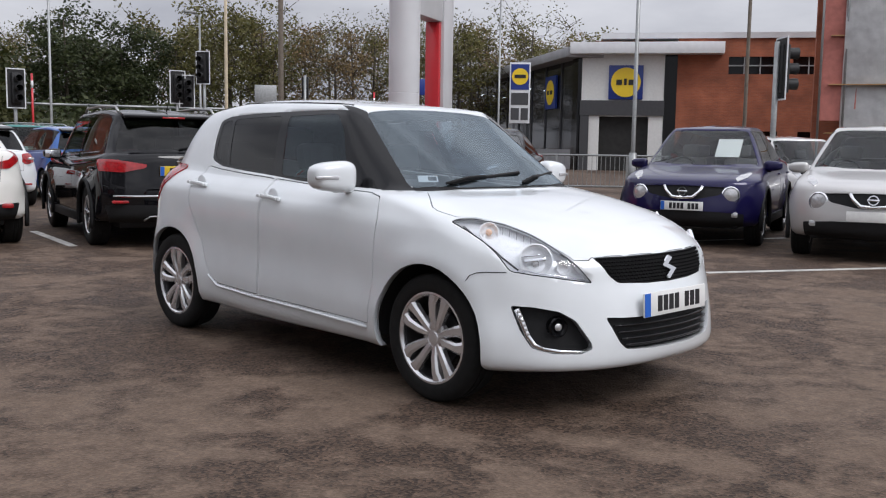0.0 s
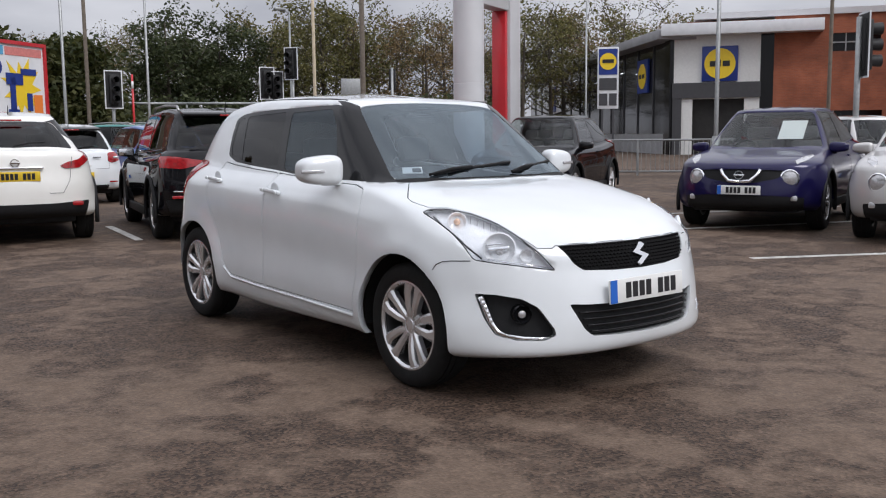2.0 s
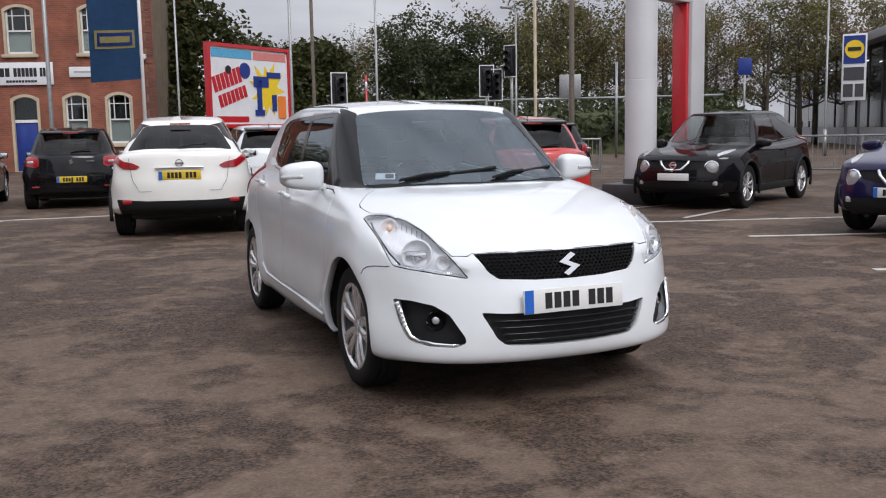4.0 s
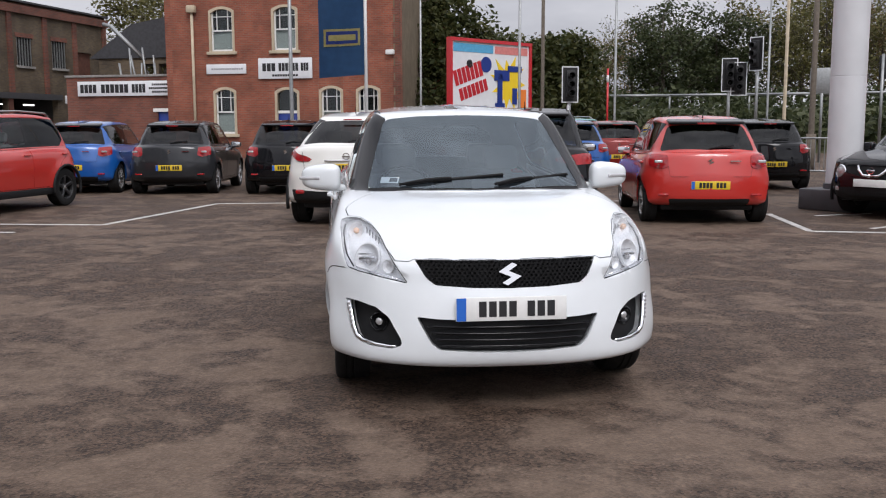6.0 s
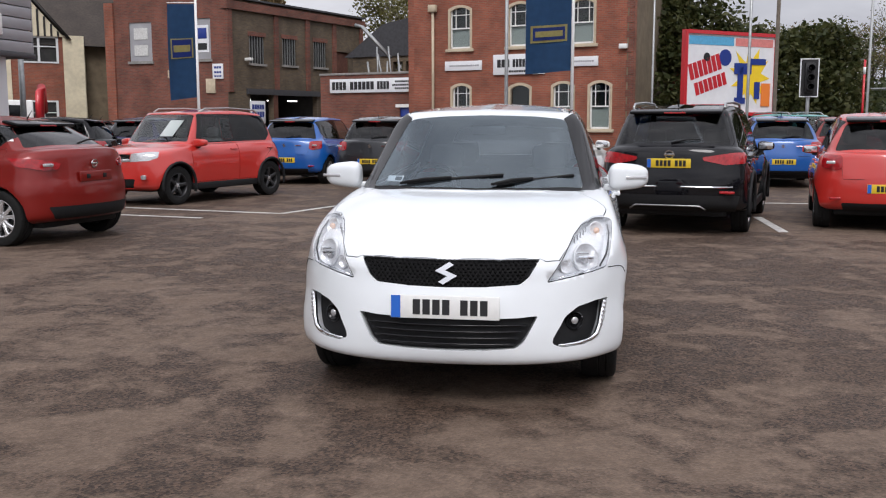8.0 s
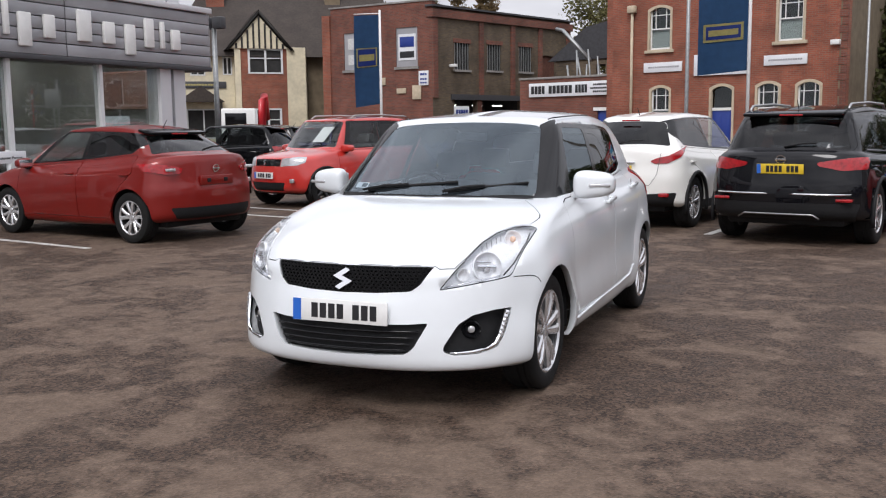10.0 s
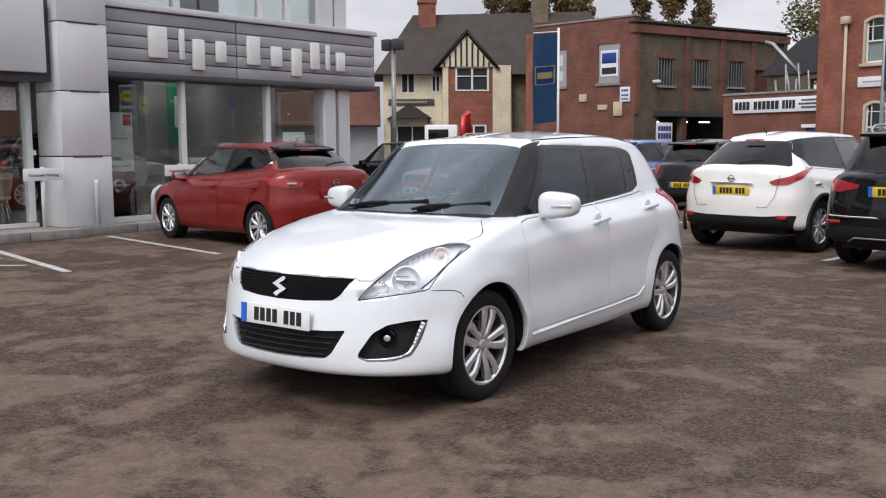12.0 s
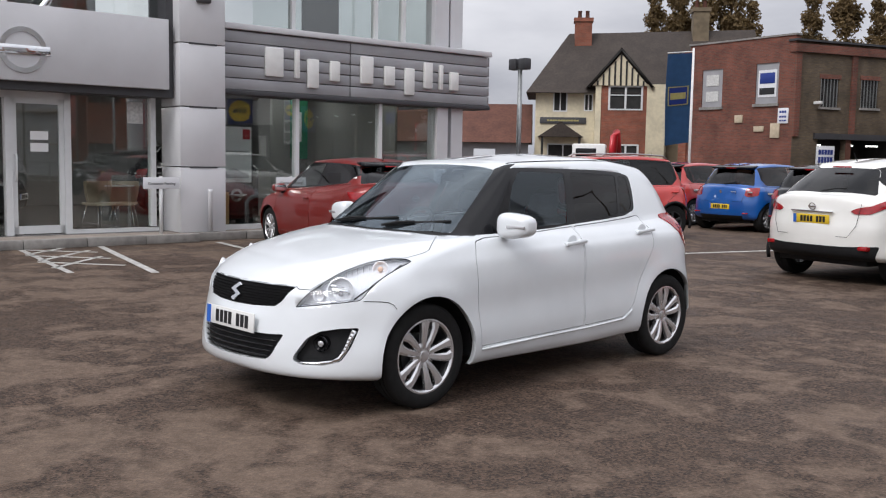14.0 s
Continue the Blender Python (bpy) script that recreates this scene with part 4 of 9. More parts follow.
    for s in (1, -1):
        d = Vector((s * 0.62, -0.72, 0.32)).normalized()
        edge = rounded(mirrored(lamp, s), 0.022)
        carve(bm, edge, d)
        fs = carve(bm, shrink(edge, d, 0.005), d)
        keep = set(fs)
        seal = [f for f in carve(bm, edge, d, cut=False) if f not in keep]
        part("lamp_seal", lift(bm, [f for f in seal if f.is_valid], -0.003), GLOSS_BLACK, car)
        lens = lift(bm, [f for f in fs if f.is_valid], 0.001, 0.0)
        inward = -d * 0.050
        rim = bmesh.new()
        for e in lens.edges:
            if len(e.link_faces) == 1:
                q = [v.co.copy() for v in e.verts]
                rim.faces.new([rim.verts.new(p) for p in (q[0], q[1], q[1] + inward, q[0] + inward)])
        bmesh.ops.remove_doubles(rim, verts=rim.verts, dist=0.0002)
        back = lens.copy()
        bmesh.ops.translate(back, verts=back.verts, vec=inward)
        hl = part("headlamp", thick(lens, 0.003), GLASS_LAMP, car, "clear headlamp with chrome reflectors inside")
        part("lamp_housing", back, REFLECTOR, hl)
        part("lamp_surround", rim, REFLECTOR, hl)
        # bright bezel along the foot of the lens, and a darker one along the wing
        foot = [on_skin((s * x, y, z), d, -0.012) for x, y, z in ((0.500, -0.670, 0.632), (0.585, -0.612, 0.650), (0.660, -0.550, 0.662), (0.715, -0.490, 0.674))]
        part("lamp_bezel", tube(foot, 0.0050, 6), CHROME, hl)
        wing = [on_skin(p, d, -0.014) for p in ((s * 0.735, -0.130, 0.848), (s * 0.748, -0.215, 0.810), (s * 0.742, -0.305, 0.765), (s * 0.734, -0.375, 0.715), (s * 0.715, -0.455, 0.668))]
        part("lamp_bezel", tube(wing, 0.0045, 6), ALLOY_DARK, hl)
        face = Matrix.Rotation(math.atan2(d.x, -d.y), 4, "Z")
        bowl = on_skin((s * 0.645, -0.50, 0.715), d, -0.006)
        bm2 = bmesh.new()
        add_lathe(bm2, [(0.0005, 0.042), (0.050, 0.036), (0.076, 0.010), (0.077, -0.004), (0.071, -0.005), (0.064, 0.010), (0.046, 0.026), (0.014, 0.034), (0.0005, 0.034)], 36, "y")
        part("reflector_bowl", bm2, REFLECTOR, hl, m=Matrix.Translation(bowl + inward * 0.28) @ face @ pose(0, 0, 0, -14))
        part("bulb_shield", boxes((-0.052, -0.010, -0.006, 0.046, 0.012, 0.010), (-0.060, -0.008, 0.020, 0.02, 0.010, 0.027), bevel=0.004), CHROME, hl, m=Matrix.Translation(bowl + inward * 0.36) @ face @ pose(0, 0, 0, -14, 6 * s, 0))
        bm2 = bmesh.new()
        bmesh.ops.create_uvsphere(bm2, u_segments=16, v_segments=10, radius=0.017)
        part("bulb_lens", bm2, LAMP_CLEAR, hl, m=Matrix.Translation(bowl + inward * 0.5 + Vector((0, 0, -0.012))))
        side = on_skin((s * 0.565, -0.60, 0.690), d, -0.006)
        bm2 = bmesh.new()
        add_lathe(bm2, [(0.0005, 0.024), (0.034, 0.006), (0.035, -0.003), (0.031, -0.003), (0.021, 0.014), (0.0005, 0.018)], 24, "y")
        part("parking_lamp", bm2, REFLECTOR, hl, m=Matrix.Translation(side + inward * 0.45) @ face)
        amber = on_skin((s * 0.700, -0.265, 0.832), d, -0.006)
        bm2 = bmesh.new()
        add_lathe(bm2, [(0.0005, 0.028), (0.046, 0.008), (0.047, -0.004), (0.043, -0.004), (0.029, 0.016), (0.0005, 0.022)], 24, "y")
        ts = part("turn_signal", bm2, REFLECTOR, hl, m=Matrix.Translation(amber + inward * 0.42) @ face @ pose(0, 0, 0, -20))
        bm2 = bmesh.new()
        bmesh.ops.create_uvsphere(bm2, u_segments=14, v_segments=8, radius=0.016)
        part("amber_bulb", bm2, LAMP_AMBER, ts)
        for k in range(5):
            t = k / 4
            p = on_skin((s * (0.60 + 0.05 * t), -0.435 + 0.13 * t, 0.800 + 0.035 * t), d, -0.008)
            part("lamp_flute", boxes((-0.0015, -0.004, -0.020, 0.0015, 0.004, 0.020)), ALLOY, hl, m=Matrix.Translation(p + inward * 0.55) @ face, smooth=False)
        # seam between bumper and wing
        line = [on_skin((s * 0.8, y, z), (s, -0.25, 0), 0.0006) for y, z in ((-0.440, 0.664), (-0.395, 0.662), (-0.345, 0.660), (-0.300, 0.654), (-0.268, 0.640), (-0.252, 0.616))]
        part("bumper_seam", tube(line, 0.0022, 5), PLASTIC, car)
    # upper grille, lower grille and fog lamp pockets
    d = (0, -1, 0.15)
    g_half = [(0.25, -0.700, 0.727), (0.436, -0.652, 0.728), (0.388, -0.715, 0.648), (0.345, -0.734, 0.614), (0.18, -0.771, 0.604)]
    g_pts = rounded([(0, -0.722, 0.727)] + g_half + [(0, -0.783, 0.601)] + mirrored(g_half[::-1], -1), 0.014)
    part("upper_grille", lift(bm, carve(bm, g_pts, d), -0.026, 0.016), PLASTIC, car, "black honeycomb grille")
    bm2 = bmesh.new()
    for r in range(8):
        for c in range(-19, 20):
            x = (c + 0.5 * (r % 2)) * 0.0232
            z = 0.612 + r * 0.0152
            if abs(x) > 0.350 + (z - 0.612) * 0.70:
                continue
            p = on_skin((x, -0.75, z), (0, -1, 0), -0.004)
            rg = [bm2.verts.new((x + 0.0126 * math.cos(a) * k, p.y + dy, z + 0.0090 * math.sin(a) * k)) for dy, k in ((0, 1.0), (0, 0.70), (0.016, 0.70), (0.016, 1.0)) for a in [math.pi * (i / 3 + 1 / 6) for i in range(6)]]
            for k in range(3):
                for i in range(6):
                    bm2.faces.new((rg[k * 6 + i], rg[k * 6 + (i + 1) % 6], rg[k * 6 + 6 + (i + 1) % 6], rg[k * 6 + 6 + i]))
    bmesh.ops.recalc_face_normals(bm2, faces=bm2.faces)
    part("grille_mesh", bm2, PLASTIC, car, smooth=False)
    d = (0, -1, 0)
    l_half = [(0.340, -0.773, 0.461), (0.435, -0.738, 0.468), (0.372, -0.774, 0.349), (0.335, -0.786, 0.319), (0.18, -0.815, 0.310)]
    l_pts = rounded([(0, -0.819, 0.456)] + l_half + [(0, -0.826, 0.307)] + mirrored(l_half[::-1], -1), 0.016)
    part("lower_grille", lift(bm, carve(bm, l_pts, d), -0.034, 0.038), PLASTIC, car, "black lower grille with thin cross slats")
    for k in range(4):
        z = 0.336 + 0.030 * k
        hw = 0.335 + 0.018 * k
        line = [on_skin((hw * (i / 10 - 1), -0.8, z), (0, -1, 0), -0.014) for i in range(21)]
        bm2 = bmesh.new()
        add_tube(bm2, line, 0.0068, 6)
        part("grille_slat", bm2, GLOSS_BLACK, car)
    for s in (1, -1):
        d = Vector((s * 0.5, -0.87, 0)).normalized()
        f_pts = [(0.764, -0.465, 0.519), (0.700, -0.545, 0.516), (0.620, -0.625, 0.498), (0.562, -0.672, 0.458), (0.503, -0.715, 0.358), (0.500, -0.718, 0.330), (0.545, -0.690, 0.311), (0.645, -0.610, 0.314), (0.715, -0.545, 0.338), (0.744, -0.505, 0.410)]
        f_edge = rounded(mirrored(f_pts, s), 0.014)
        fs = carve(bm, f_edge, d)
        fp = part("fog_lamp_pocket", lift(bm, fs, -0.050, 0.055), PLASTIC, car)
        c = on_skin((s * 0.618, -0.62, 0.430), d, -0.036)
        turned = Matrix.Rotation(s * 0.45, 4, "Z")
        bm2 = bmesh.new()
        add_lathe(bm2, [(0.046, 0.03), (0.046, -0.004), (0.040, -0.010), (0.036, -0.002), (0.020, 0.012), (0.0005, 0.014)], 28, "y")
        part("fog_lamp", bm2, GLOSS_BLACK, fp, m=Matrix.Translation(c) @ turned)
        bm2 = bmesh.new()
        add_lathe(bm2, [(0.0005, 0.002), (0.018, 0.0), (0.015, -0.004), (0.009, -0.006), (0.0005, -0.007)], 20, "y")
        part("fog_lamp_lens", bm2, LAMP_CLEAR, fp, m=Matrix.Translation(c + d * 0.004) @ turned)
        drl = [on_skin((s * x, y, z), d, -0.006) for x, y, z in ((0.748, -0.488, 0.505), (0.737, -0.510, 0.450), (0.724, -0.530, 0.392), (0.706, -0.551, 0.352), (0.680, -0.580, 0.334), (0.620, -0.636, 0.323), (0.560, -0.682, 0.321), (0.530, -0.702, 0.324))]
        bm2 = bmesh.new()
        add_tube(bm2, [drl[0], drl[1], drl[2], drl[3], drl[4]], 0.0150, 8, 0.0115)
        add_tube(bm2, drl[4:], 0.0115, 8, 0.004)
        rl = part("running_lamp", bm2, CHROME, fp, "L-shaped chrome-edged running lamp")
        for k in range(6):
            p = drl[0].lerp(drl[2], 0.08 + 0.17 * k)
            part("lamp_element", boxes((-0.008, -0.004, -0.006, 0.008, 0.004, 0.006), bevel=0.002), LAMP_CLEAR, rl, m=Matrix.Translation(p + d * 0.013) @ turned)
    # black scuttle below the windscreen
    c_half = [(0.33, 0.255, 1.004), (0.628, 0.368, 1.004), (0.660, 0.390, 0.984), (0.580, 0.300, 0.978), (0.45, 0.262, 0.981), (0.25, 0.226, 0.986)]
    c_pts = [(0, 0.228, 1.006)] + c_half + [(0, 0.210, 0.988)] + mirrored(c_half[::-1], -1)
    part("scuttle_panel", lift(bm, carve(bm, c_pts, (0, -0.6, 0.8)), -0.004), PLASTIC, car, "matt black scuttle below the windscreen")
    # bonnet
    b_pts = [(0, -0.726, 0.731), (0.25, -0.703, 0.731), (0.440, -0.655, 0.732), (0.462, -0.655, 0.716), (0.528, -0.622, 0.716), (0.566, -0.540, 0.777), (0.592, -0.420, 0.832), (0.626, -0.290, 0.869), (0.678, -0.163, 0.890), (0.736, -0.092, 0.887), (0.744, -0.030, 0.894), (0.748, 0.030, 0.905), (0.735, 0.080, 0.920), (0.690, 0.140, 0.945), (0.585, 0.275, 0.980), (0.45, 0.255, 0.983), (0.25, 0.222, 0.987), (0, 0.206, 0.989)]
    b_pts = b_pts + [(-x, y, z) for x, y, z in b_pts[-2:0:-1]]
    part("bonnet", panel(bm, b_pts, (0, -0.45, 0.9), 0.005, 0.016), PAINT_WHITE, car)
    # doors
    for s in (1, -1):
        d = (s, 0, 0)
        f_door = rounded([(s * 0.8, 0.425, 0.958), (s * 0.82, 0.378, 0.851), (s * 0.844, 0.380, 0.725), (s * 0.85, 0.388, 0.553), (s * 0.85, 0.400, 0.378), (s * 0.845, 0.405, 0.322), (s * 0.833, 1.408, 0.342), (s * 0.845, 1.408, 0.70), (s * 0.72, 1.408, 1.014), (s * 0.72, 0.90, 0.985), (s * 0.72, 0.52, 0.976)], 0.02)
        part("front_door", panel(bm, f_door, d, 0.0045), PAINT_WHITE, car)
        r_door = rounded([(s * 0.72, 1.416, 1.014), (s * 0.845, 1.416, 0.70), (s * 0.833, 1.416, 0.342), (s * 0.833, 1.870, 0.360), (s * 0.835, 1.965, 0.425), (s * 0.82, 2.055, 0.600), (s * 0.82, 2.150, 0.735), (s * 0.80, 2.240, 0.850), (s * 0.78, 2.245, 0.985), (s * 0.76, 2.19, 1.070), (s * 0.72, 2.04, 1.052), (s * 0.72, 1.75, 1.032)], 0.03)
        part("rear_door", panel(bm, r_door, d, 0.0045), PAINT_WHITE, car)
        for y, z in ((1.318, 0.912), (2.148, 0.958)):
            c = on_skin((s * 0.8, y, z), d, 0.0)
            hd = bmesh.new()
            add_box(hd, -0.011, -0.108, -0.013, 0.012, 0.108, 0.013, bevel=0.010, m=pose(c.x + s * 0.026, y, z, 4))
            add_box(hd, -0.03, -0.098, -0.010, 0.008, -0.066, 0.010, bevel=0.005, m=pose(c.x + s * 0.014, y, z, 4))
            add_box(hd, -0.03, 0.066, -0.010, 0.008, 0.098, 0.010, bevel=0.005, m=pose(c.x + s * 0.014, y, z, 4))
            h = part("door_handle", hd, PAINT_WHITE, car)
            cup = bmesh.new()
            bmesh.ops.create_uvsphere(cup, u_segments=24, v_segments=12, radius=0.05)
            bmesh.ops.scale(cup, vec=(0.10, 0.95, 0.80), verts=cup.verts)
            part("handle_recess", cup, PAINT_WHITE, h, m=pose(c.x - s * 0.002, y - 0.01, z + 0.012))
        # side sill strip
        sk = bmesh.new()
        add_tube(sk, [on_skin((s * 0.83, y, z), d, 0.002) for y, z in ((0.42, 0.306), (1.0, 0.318), (1.5, 0.328), (1.86, 0.344), (1.955, 0.400))], 0.008, 6)
        part("sill_strip", sk, PAINT_WHITE, car)
        # tail lamps wrapping the rear corner
        tl = rounded([(s * 0.690, 2.470, 1.068), (s * 0.62, 2.68, 1.072), (s * 0.55, 2.84, 1.055), (s * 0.52, 2.93, 0.99), (s * 0.56, 2.96, 0.83), (s * 0.68, 2.88, 0.765), (s * 0.775, 2.665, 0.835), (s * 0.760, 2.555, 0.960)], 0.03)
        part("tail_lamp", thick(lift(bm, carve(bm, tl, (s * 0.80, 0.58, 0.1)), 0.008, 0.02), 0.012), LAMP_RED, car, "red and clear wrap-round tail lamp")
        # roof joint lines
        rg = bmesh.new()
        add_tube(rg, [on_skin((s * x, y, 1.45), (0, 0, 1), 0.001) for x, y in ((0.512, 0.955), (0.508, 1.08), (0.512, 1.4), (0.508, 1.9), (0.485, 2.30), (0.46, 2.44))], 0.0055, 6)
        part("roof_strip", rg, PLASTIC, car)
        wheel(car, 0.722, 0.0, wr, 0.185, s, 0.218, 5, "twin", lift_up=0.0)
        wheel(car, 0.722, wb, wr, 0.185, s, 0.218, 5, "twin", lift_up=0.0)
        door_mirror(car, s, 0.765, 0.690, 1.050, PAINT_WHITE, high=0.078)
    body = part("body", bm, PAINT_WHITE, car, "glossy white painted steel body")
    md = body.modifiers.new("thickness", "SOLIDIFY")
    md.thickness, md.offset, md.material_offset = 0.004, -1, 1
    body.data.materials.append(CABIN_GREY)
    # underside
    ub = boxes((-0.56, -0.50, 0.225, 0.56, 2.76, 0.30), (-0.40, -0.36, 0.30, 0.40, 0.12, 0.66), (-0.60, 2.34, 0.3, 0.60, 2.80, 0.82), bevel=0.03)
    part("underbody", ub, PLASTIC, car)
    part("cowl", boxes((-0.58, 0.25, 0.85, 0.58, 0.48, 0.940), bevel=0.02), PLASTIC, car)
    plate(car, PLATE_WHITE, pose(0, -0.822, 0.512, -3))
    lozenge(car, pose(0, -0.779, 0.668, -16), 0.108, CHROME)
    cabin(car, 0.60, 1.12, 1.98, 0.975, 0.62, -1, 0.40)
    up = (0, -0.62, 0.78)
    wiper(car, on_skin((-0.44, 0.30, 1.0), up), on_skin((0.16, 0.33, 1.06), up), up)
    wiper(car, on_skin((0.10, 0.25, 1.0), up), on_skin((0.56, 0.42, 1.06), up), up)
    st = boxes((-0.054, -0.0015, -0.020, 0.054, 0.0015, 0.020))
    c = on_skin((-0.490, 0.37, 1.045), up, -0.010)
    card = part("windscreen_card", st, PAPER, car, "small white card behind the glass", smooth=False, m=Matrix.Translation(c) @ pose(0, 0, 0, -38, 0, -24))
    part("card_print", boxes((0.0, -0.003, -0.013, 0.046, -0.0012, 0.013)), INK, card, smooth=False)
    mi = boxes((-0.11, -0.012, -0.03, 0.11, 0.02, 0.03), bevel=0.012)
    part("rear_view_mirror", mi, GLOSS_BLACK, car, m=pose(0, 0.95, 1.325, -10))
    return car


hatchback(pose(0, 0, 0))


# ---- the other cars of the yard ----
def cut_part(bm, car, name, pts, d, mat, push=0.004, turn=0.015, depth=0.006, label="", r=0.03):
    fs = carve(bm, rounded(pts, r), d)
    nb = lift(bm, fs, push, turn)
    if depth:
        thick(nb, depth)
    return part(name, nb, mat, car, label)


def road_car(name, label, paintm, wb, fo, ro, hw, H, gc, belt, rise, nose, cowl, ws_top, roof_end, tg, wr, rim, spokes, style, alloy, front, rear, clad=False, rails=False, spoiler=True, group="", af=0.58, roof_w=0.60, rear_glass=GLASS_DARK, mirror=None, dark_pillars=True):
    """A parked car built from its main sizes; front and rear add the lamps, grilles and plates."""
    car = thing(name, label, "car", group)
    cz = belt + 0.02
    yr = wb + ro
    hood = nose + 0.5 * (cz - nose)
    rows = [
        row(-fo + 0.10, yr - 0.10, hw - 0.075, gc, gc - 0.02, gc - 0.02, gc + 0.05, af - 0.04, 0.36, 2.2),
        row(-fo + 0.02, yr - 0.02, hw - 0.030, gc + 0.06, gc + 0.05, gc + 0.05, gc + 0.11, af, 0.40, 2.2),
        row(-fo, yr, hw - 0.012, gc + 0.17, gc + 0.19, gc + 0.20, gc + 0.24, af, 0.42, 2.2, 0, 0.02),
        row(-fo + 0.015, yr - 0.005, hw, gc + 0.32, gc + 0.35, gc + 0.38, gc + 0.42, af, 0.42, 2.2, 0, 0.02),
        row(-fo + 0.045, yr - 0.03, hw - 0.004, nose - 0.10, belt - 0.24, belt - 0.20, belt - 0.16, af, 0.42, 2.2, 0, 0.03),
        row(-fo + 0.105, yr - 0.055, hw - 0.022, nose, belt - 0.12, belt - 0.08, belt + rise - 0.12, af, 0.42, 2.25, 0, 0.04),
        row(-fo + 0.105 + 0.34 * (cowl + fo), yr - 0.075, hw - 0.050, hood, belt - 0.055, belt - 0.03, belt + rise - 0.05, af - 0.04, 0.42, 2.3, 0, 0.05),
        row(-fo + 0.105 + 0.66 * (cowl + fo), yr - 0.10, hw - 0.072, 0.4 * hood + 0.6 * cz, belt - 0.025, belt + 0.005, belt + rise - 0.02, af - 0.10, 0.42, 2.3, 0, 0.06),
        row(cowl, tg + 0.08, hw - 0.105, cz, belt, belt + 0.03, belt + rise, 0.42, 0.36, 2.4, 0, 0.07, crease=True),
        row(0.5 * (cowl + ws_top), 0.5 * (tg + roof_end) + 0.07, 0.5 * (hw - 0.105 + roof_w) + 0.012, 0.5 * (cz + H - 0.09), 0.5 * (belt + H - 0.07), 0.5 * (belt + H - 0.05), 0.5 * (belt + rise + H - 0.11), 0.26, 0.30, 2.5, 0, 0.07),
        row(ws_top, roof_end, roof_w, H - 0.09, H - 0.072, H - 0.068, H - 0.115, 0.12, 0.18, 2.6, 0, 0.06),
        row(ws_top + 0.09, roof_end - 0.04, roof_w - 0.12, H - 0.052, H - 0.022, H - 0.020, H - 0.08, 0.10, 0.16, 2.4, 0, 0.05),
        row(ws_top + 0.20, roof_end - 0.12, 0.001, H - 0.03, H, H - 0.002, H - 0.06, 0.06, 0.10, 2.0),
    ]
    ra = wr + 0.045
    arches = [(0.0, wr, ra), (wb, wr, ra)]
    bm = car_shell(rows, arches, 18, 26, 18, 3, 0.03 if clad else 0.018)
    for ya, za, r in arches:
        for s in (1, -1):
            ring = [(s * 0.8, ya + math.cos(a) * r, za + math.sin(a) * r) for a in [2 * math.pi * i / 28 for i in range(28)]]
            fs = carve(bm, ring, (s, 0, 0), 0.0, 0.7)
            es = rim_edges(fs)
            bmesh.ops.delete(bm, geom=fs, context="FACES")
            flange(bm, [e for e in es if e.is_valid and len(e.link_faces) == 1], 0.035, Vector((s, 0, 0)))
            ln = bmesh.new()
            liner(ln, ya, za, r, s, hw - 0.03)
            part("wheel_arch_liner", ln, PLASTIC, car)
            wheel(car, hw - 0.115, ya, wr, 0.205, s, rim, spokes, style, alloy=alloy)
            if clad:
                rows_c = [(s * (hw + 0.012), ya + math.cos(a) * (r + 0.015), za + math.sin(a) * (r + 0.015)) for a in [math.pi * (-0.10 + 1.2 * i / 20) for i in range(21)]]
                part("arch_cladding", tube(rows_c, 0.026, 6), PLASTIC, car)
    xb, xr = hw - 0.16, roof_w - 0.03
    zt = H - 0.095
    cut_part(bm, car, "windscreen", [(-xb, cowl + 0.26, cz + 0.015), (-0.33, cowl + 0.045, cz + 0.02), (0, cowl + 0.01, cz + 0.02), (0.33, cowl + 0.045, cz + 0.02), (xb, cowl + 0.26, cz + 0.015), (xr, ws_top + 0.04, zt), (0, ws_top, zt + 0.01), (-xr, ws_top + 0.04, zt)], (0, -0.8, 0.6), GLASS, -0.002, 0.0, 0.0, "windscreen mirroring the sky", 0.05)
    bz = belt + rise
    cut_part(bm, car, "rear_window", [(-xb + 0.06, tg, bz + 0.03), (0, tg + 0.06, bz + 0.015), (xb - 0.06, tg, bz + 0.03), (xr - 0.04, roof_end - 0.01, H - 0.145), (-xr + 0.04, roof_end - 0.01, H - 0.145)], (0, 0.9, 0.4), rear_glass, -0.002, 0.01, 0.0, "dark rear window", 0.06)
    b_mid = cowl + 0.52 * (tg - cowl)
    c_end = tg - 0.42
    for s in (1, -1):
        d = (s, 0, 0.25)
        t2 = H - 0.105
        cut_part(bm, car, "front_window", [(s * xb, cowl + 0.52, belt + 0.035), (s * xb, b_mid - 0.03, belt + 0.035 + 0.4 * rise), (s * xr, b_mid - 0.03, t2), (s * xr, ws_top + 0.16, t2)], d, GLASS, -0.002, 0.0, 0.0)
        cut_part(bm, car, "rear_door_window", [(s * xb, b_mid + 0.03, belt + 0.035 + 0.4 * rise), (s * xb, c_end, belt + rise + 0.02), (s * (xr + 0.03), c_end + 0.12, belt + rise + 0.10), (s * xr, c_end + 0.08, t2 - 0.03), (s * xr, b_mid + 0.03, t2)], d, GLASS_DARK, -0.002, 0.0, 0.0)
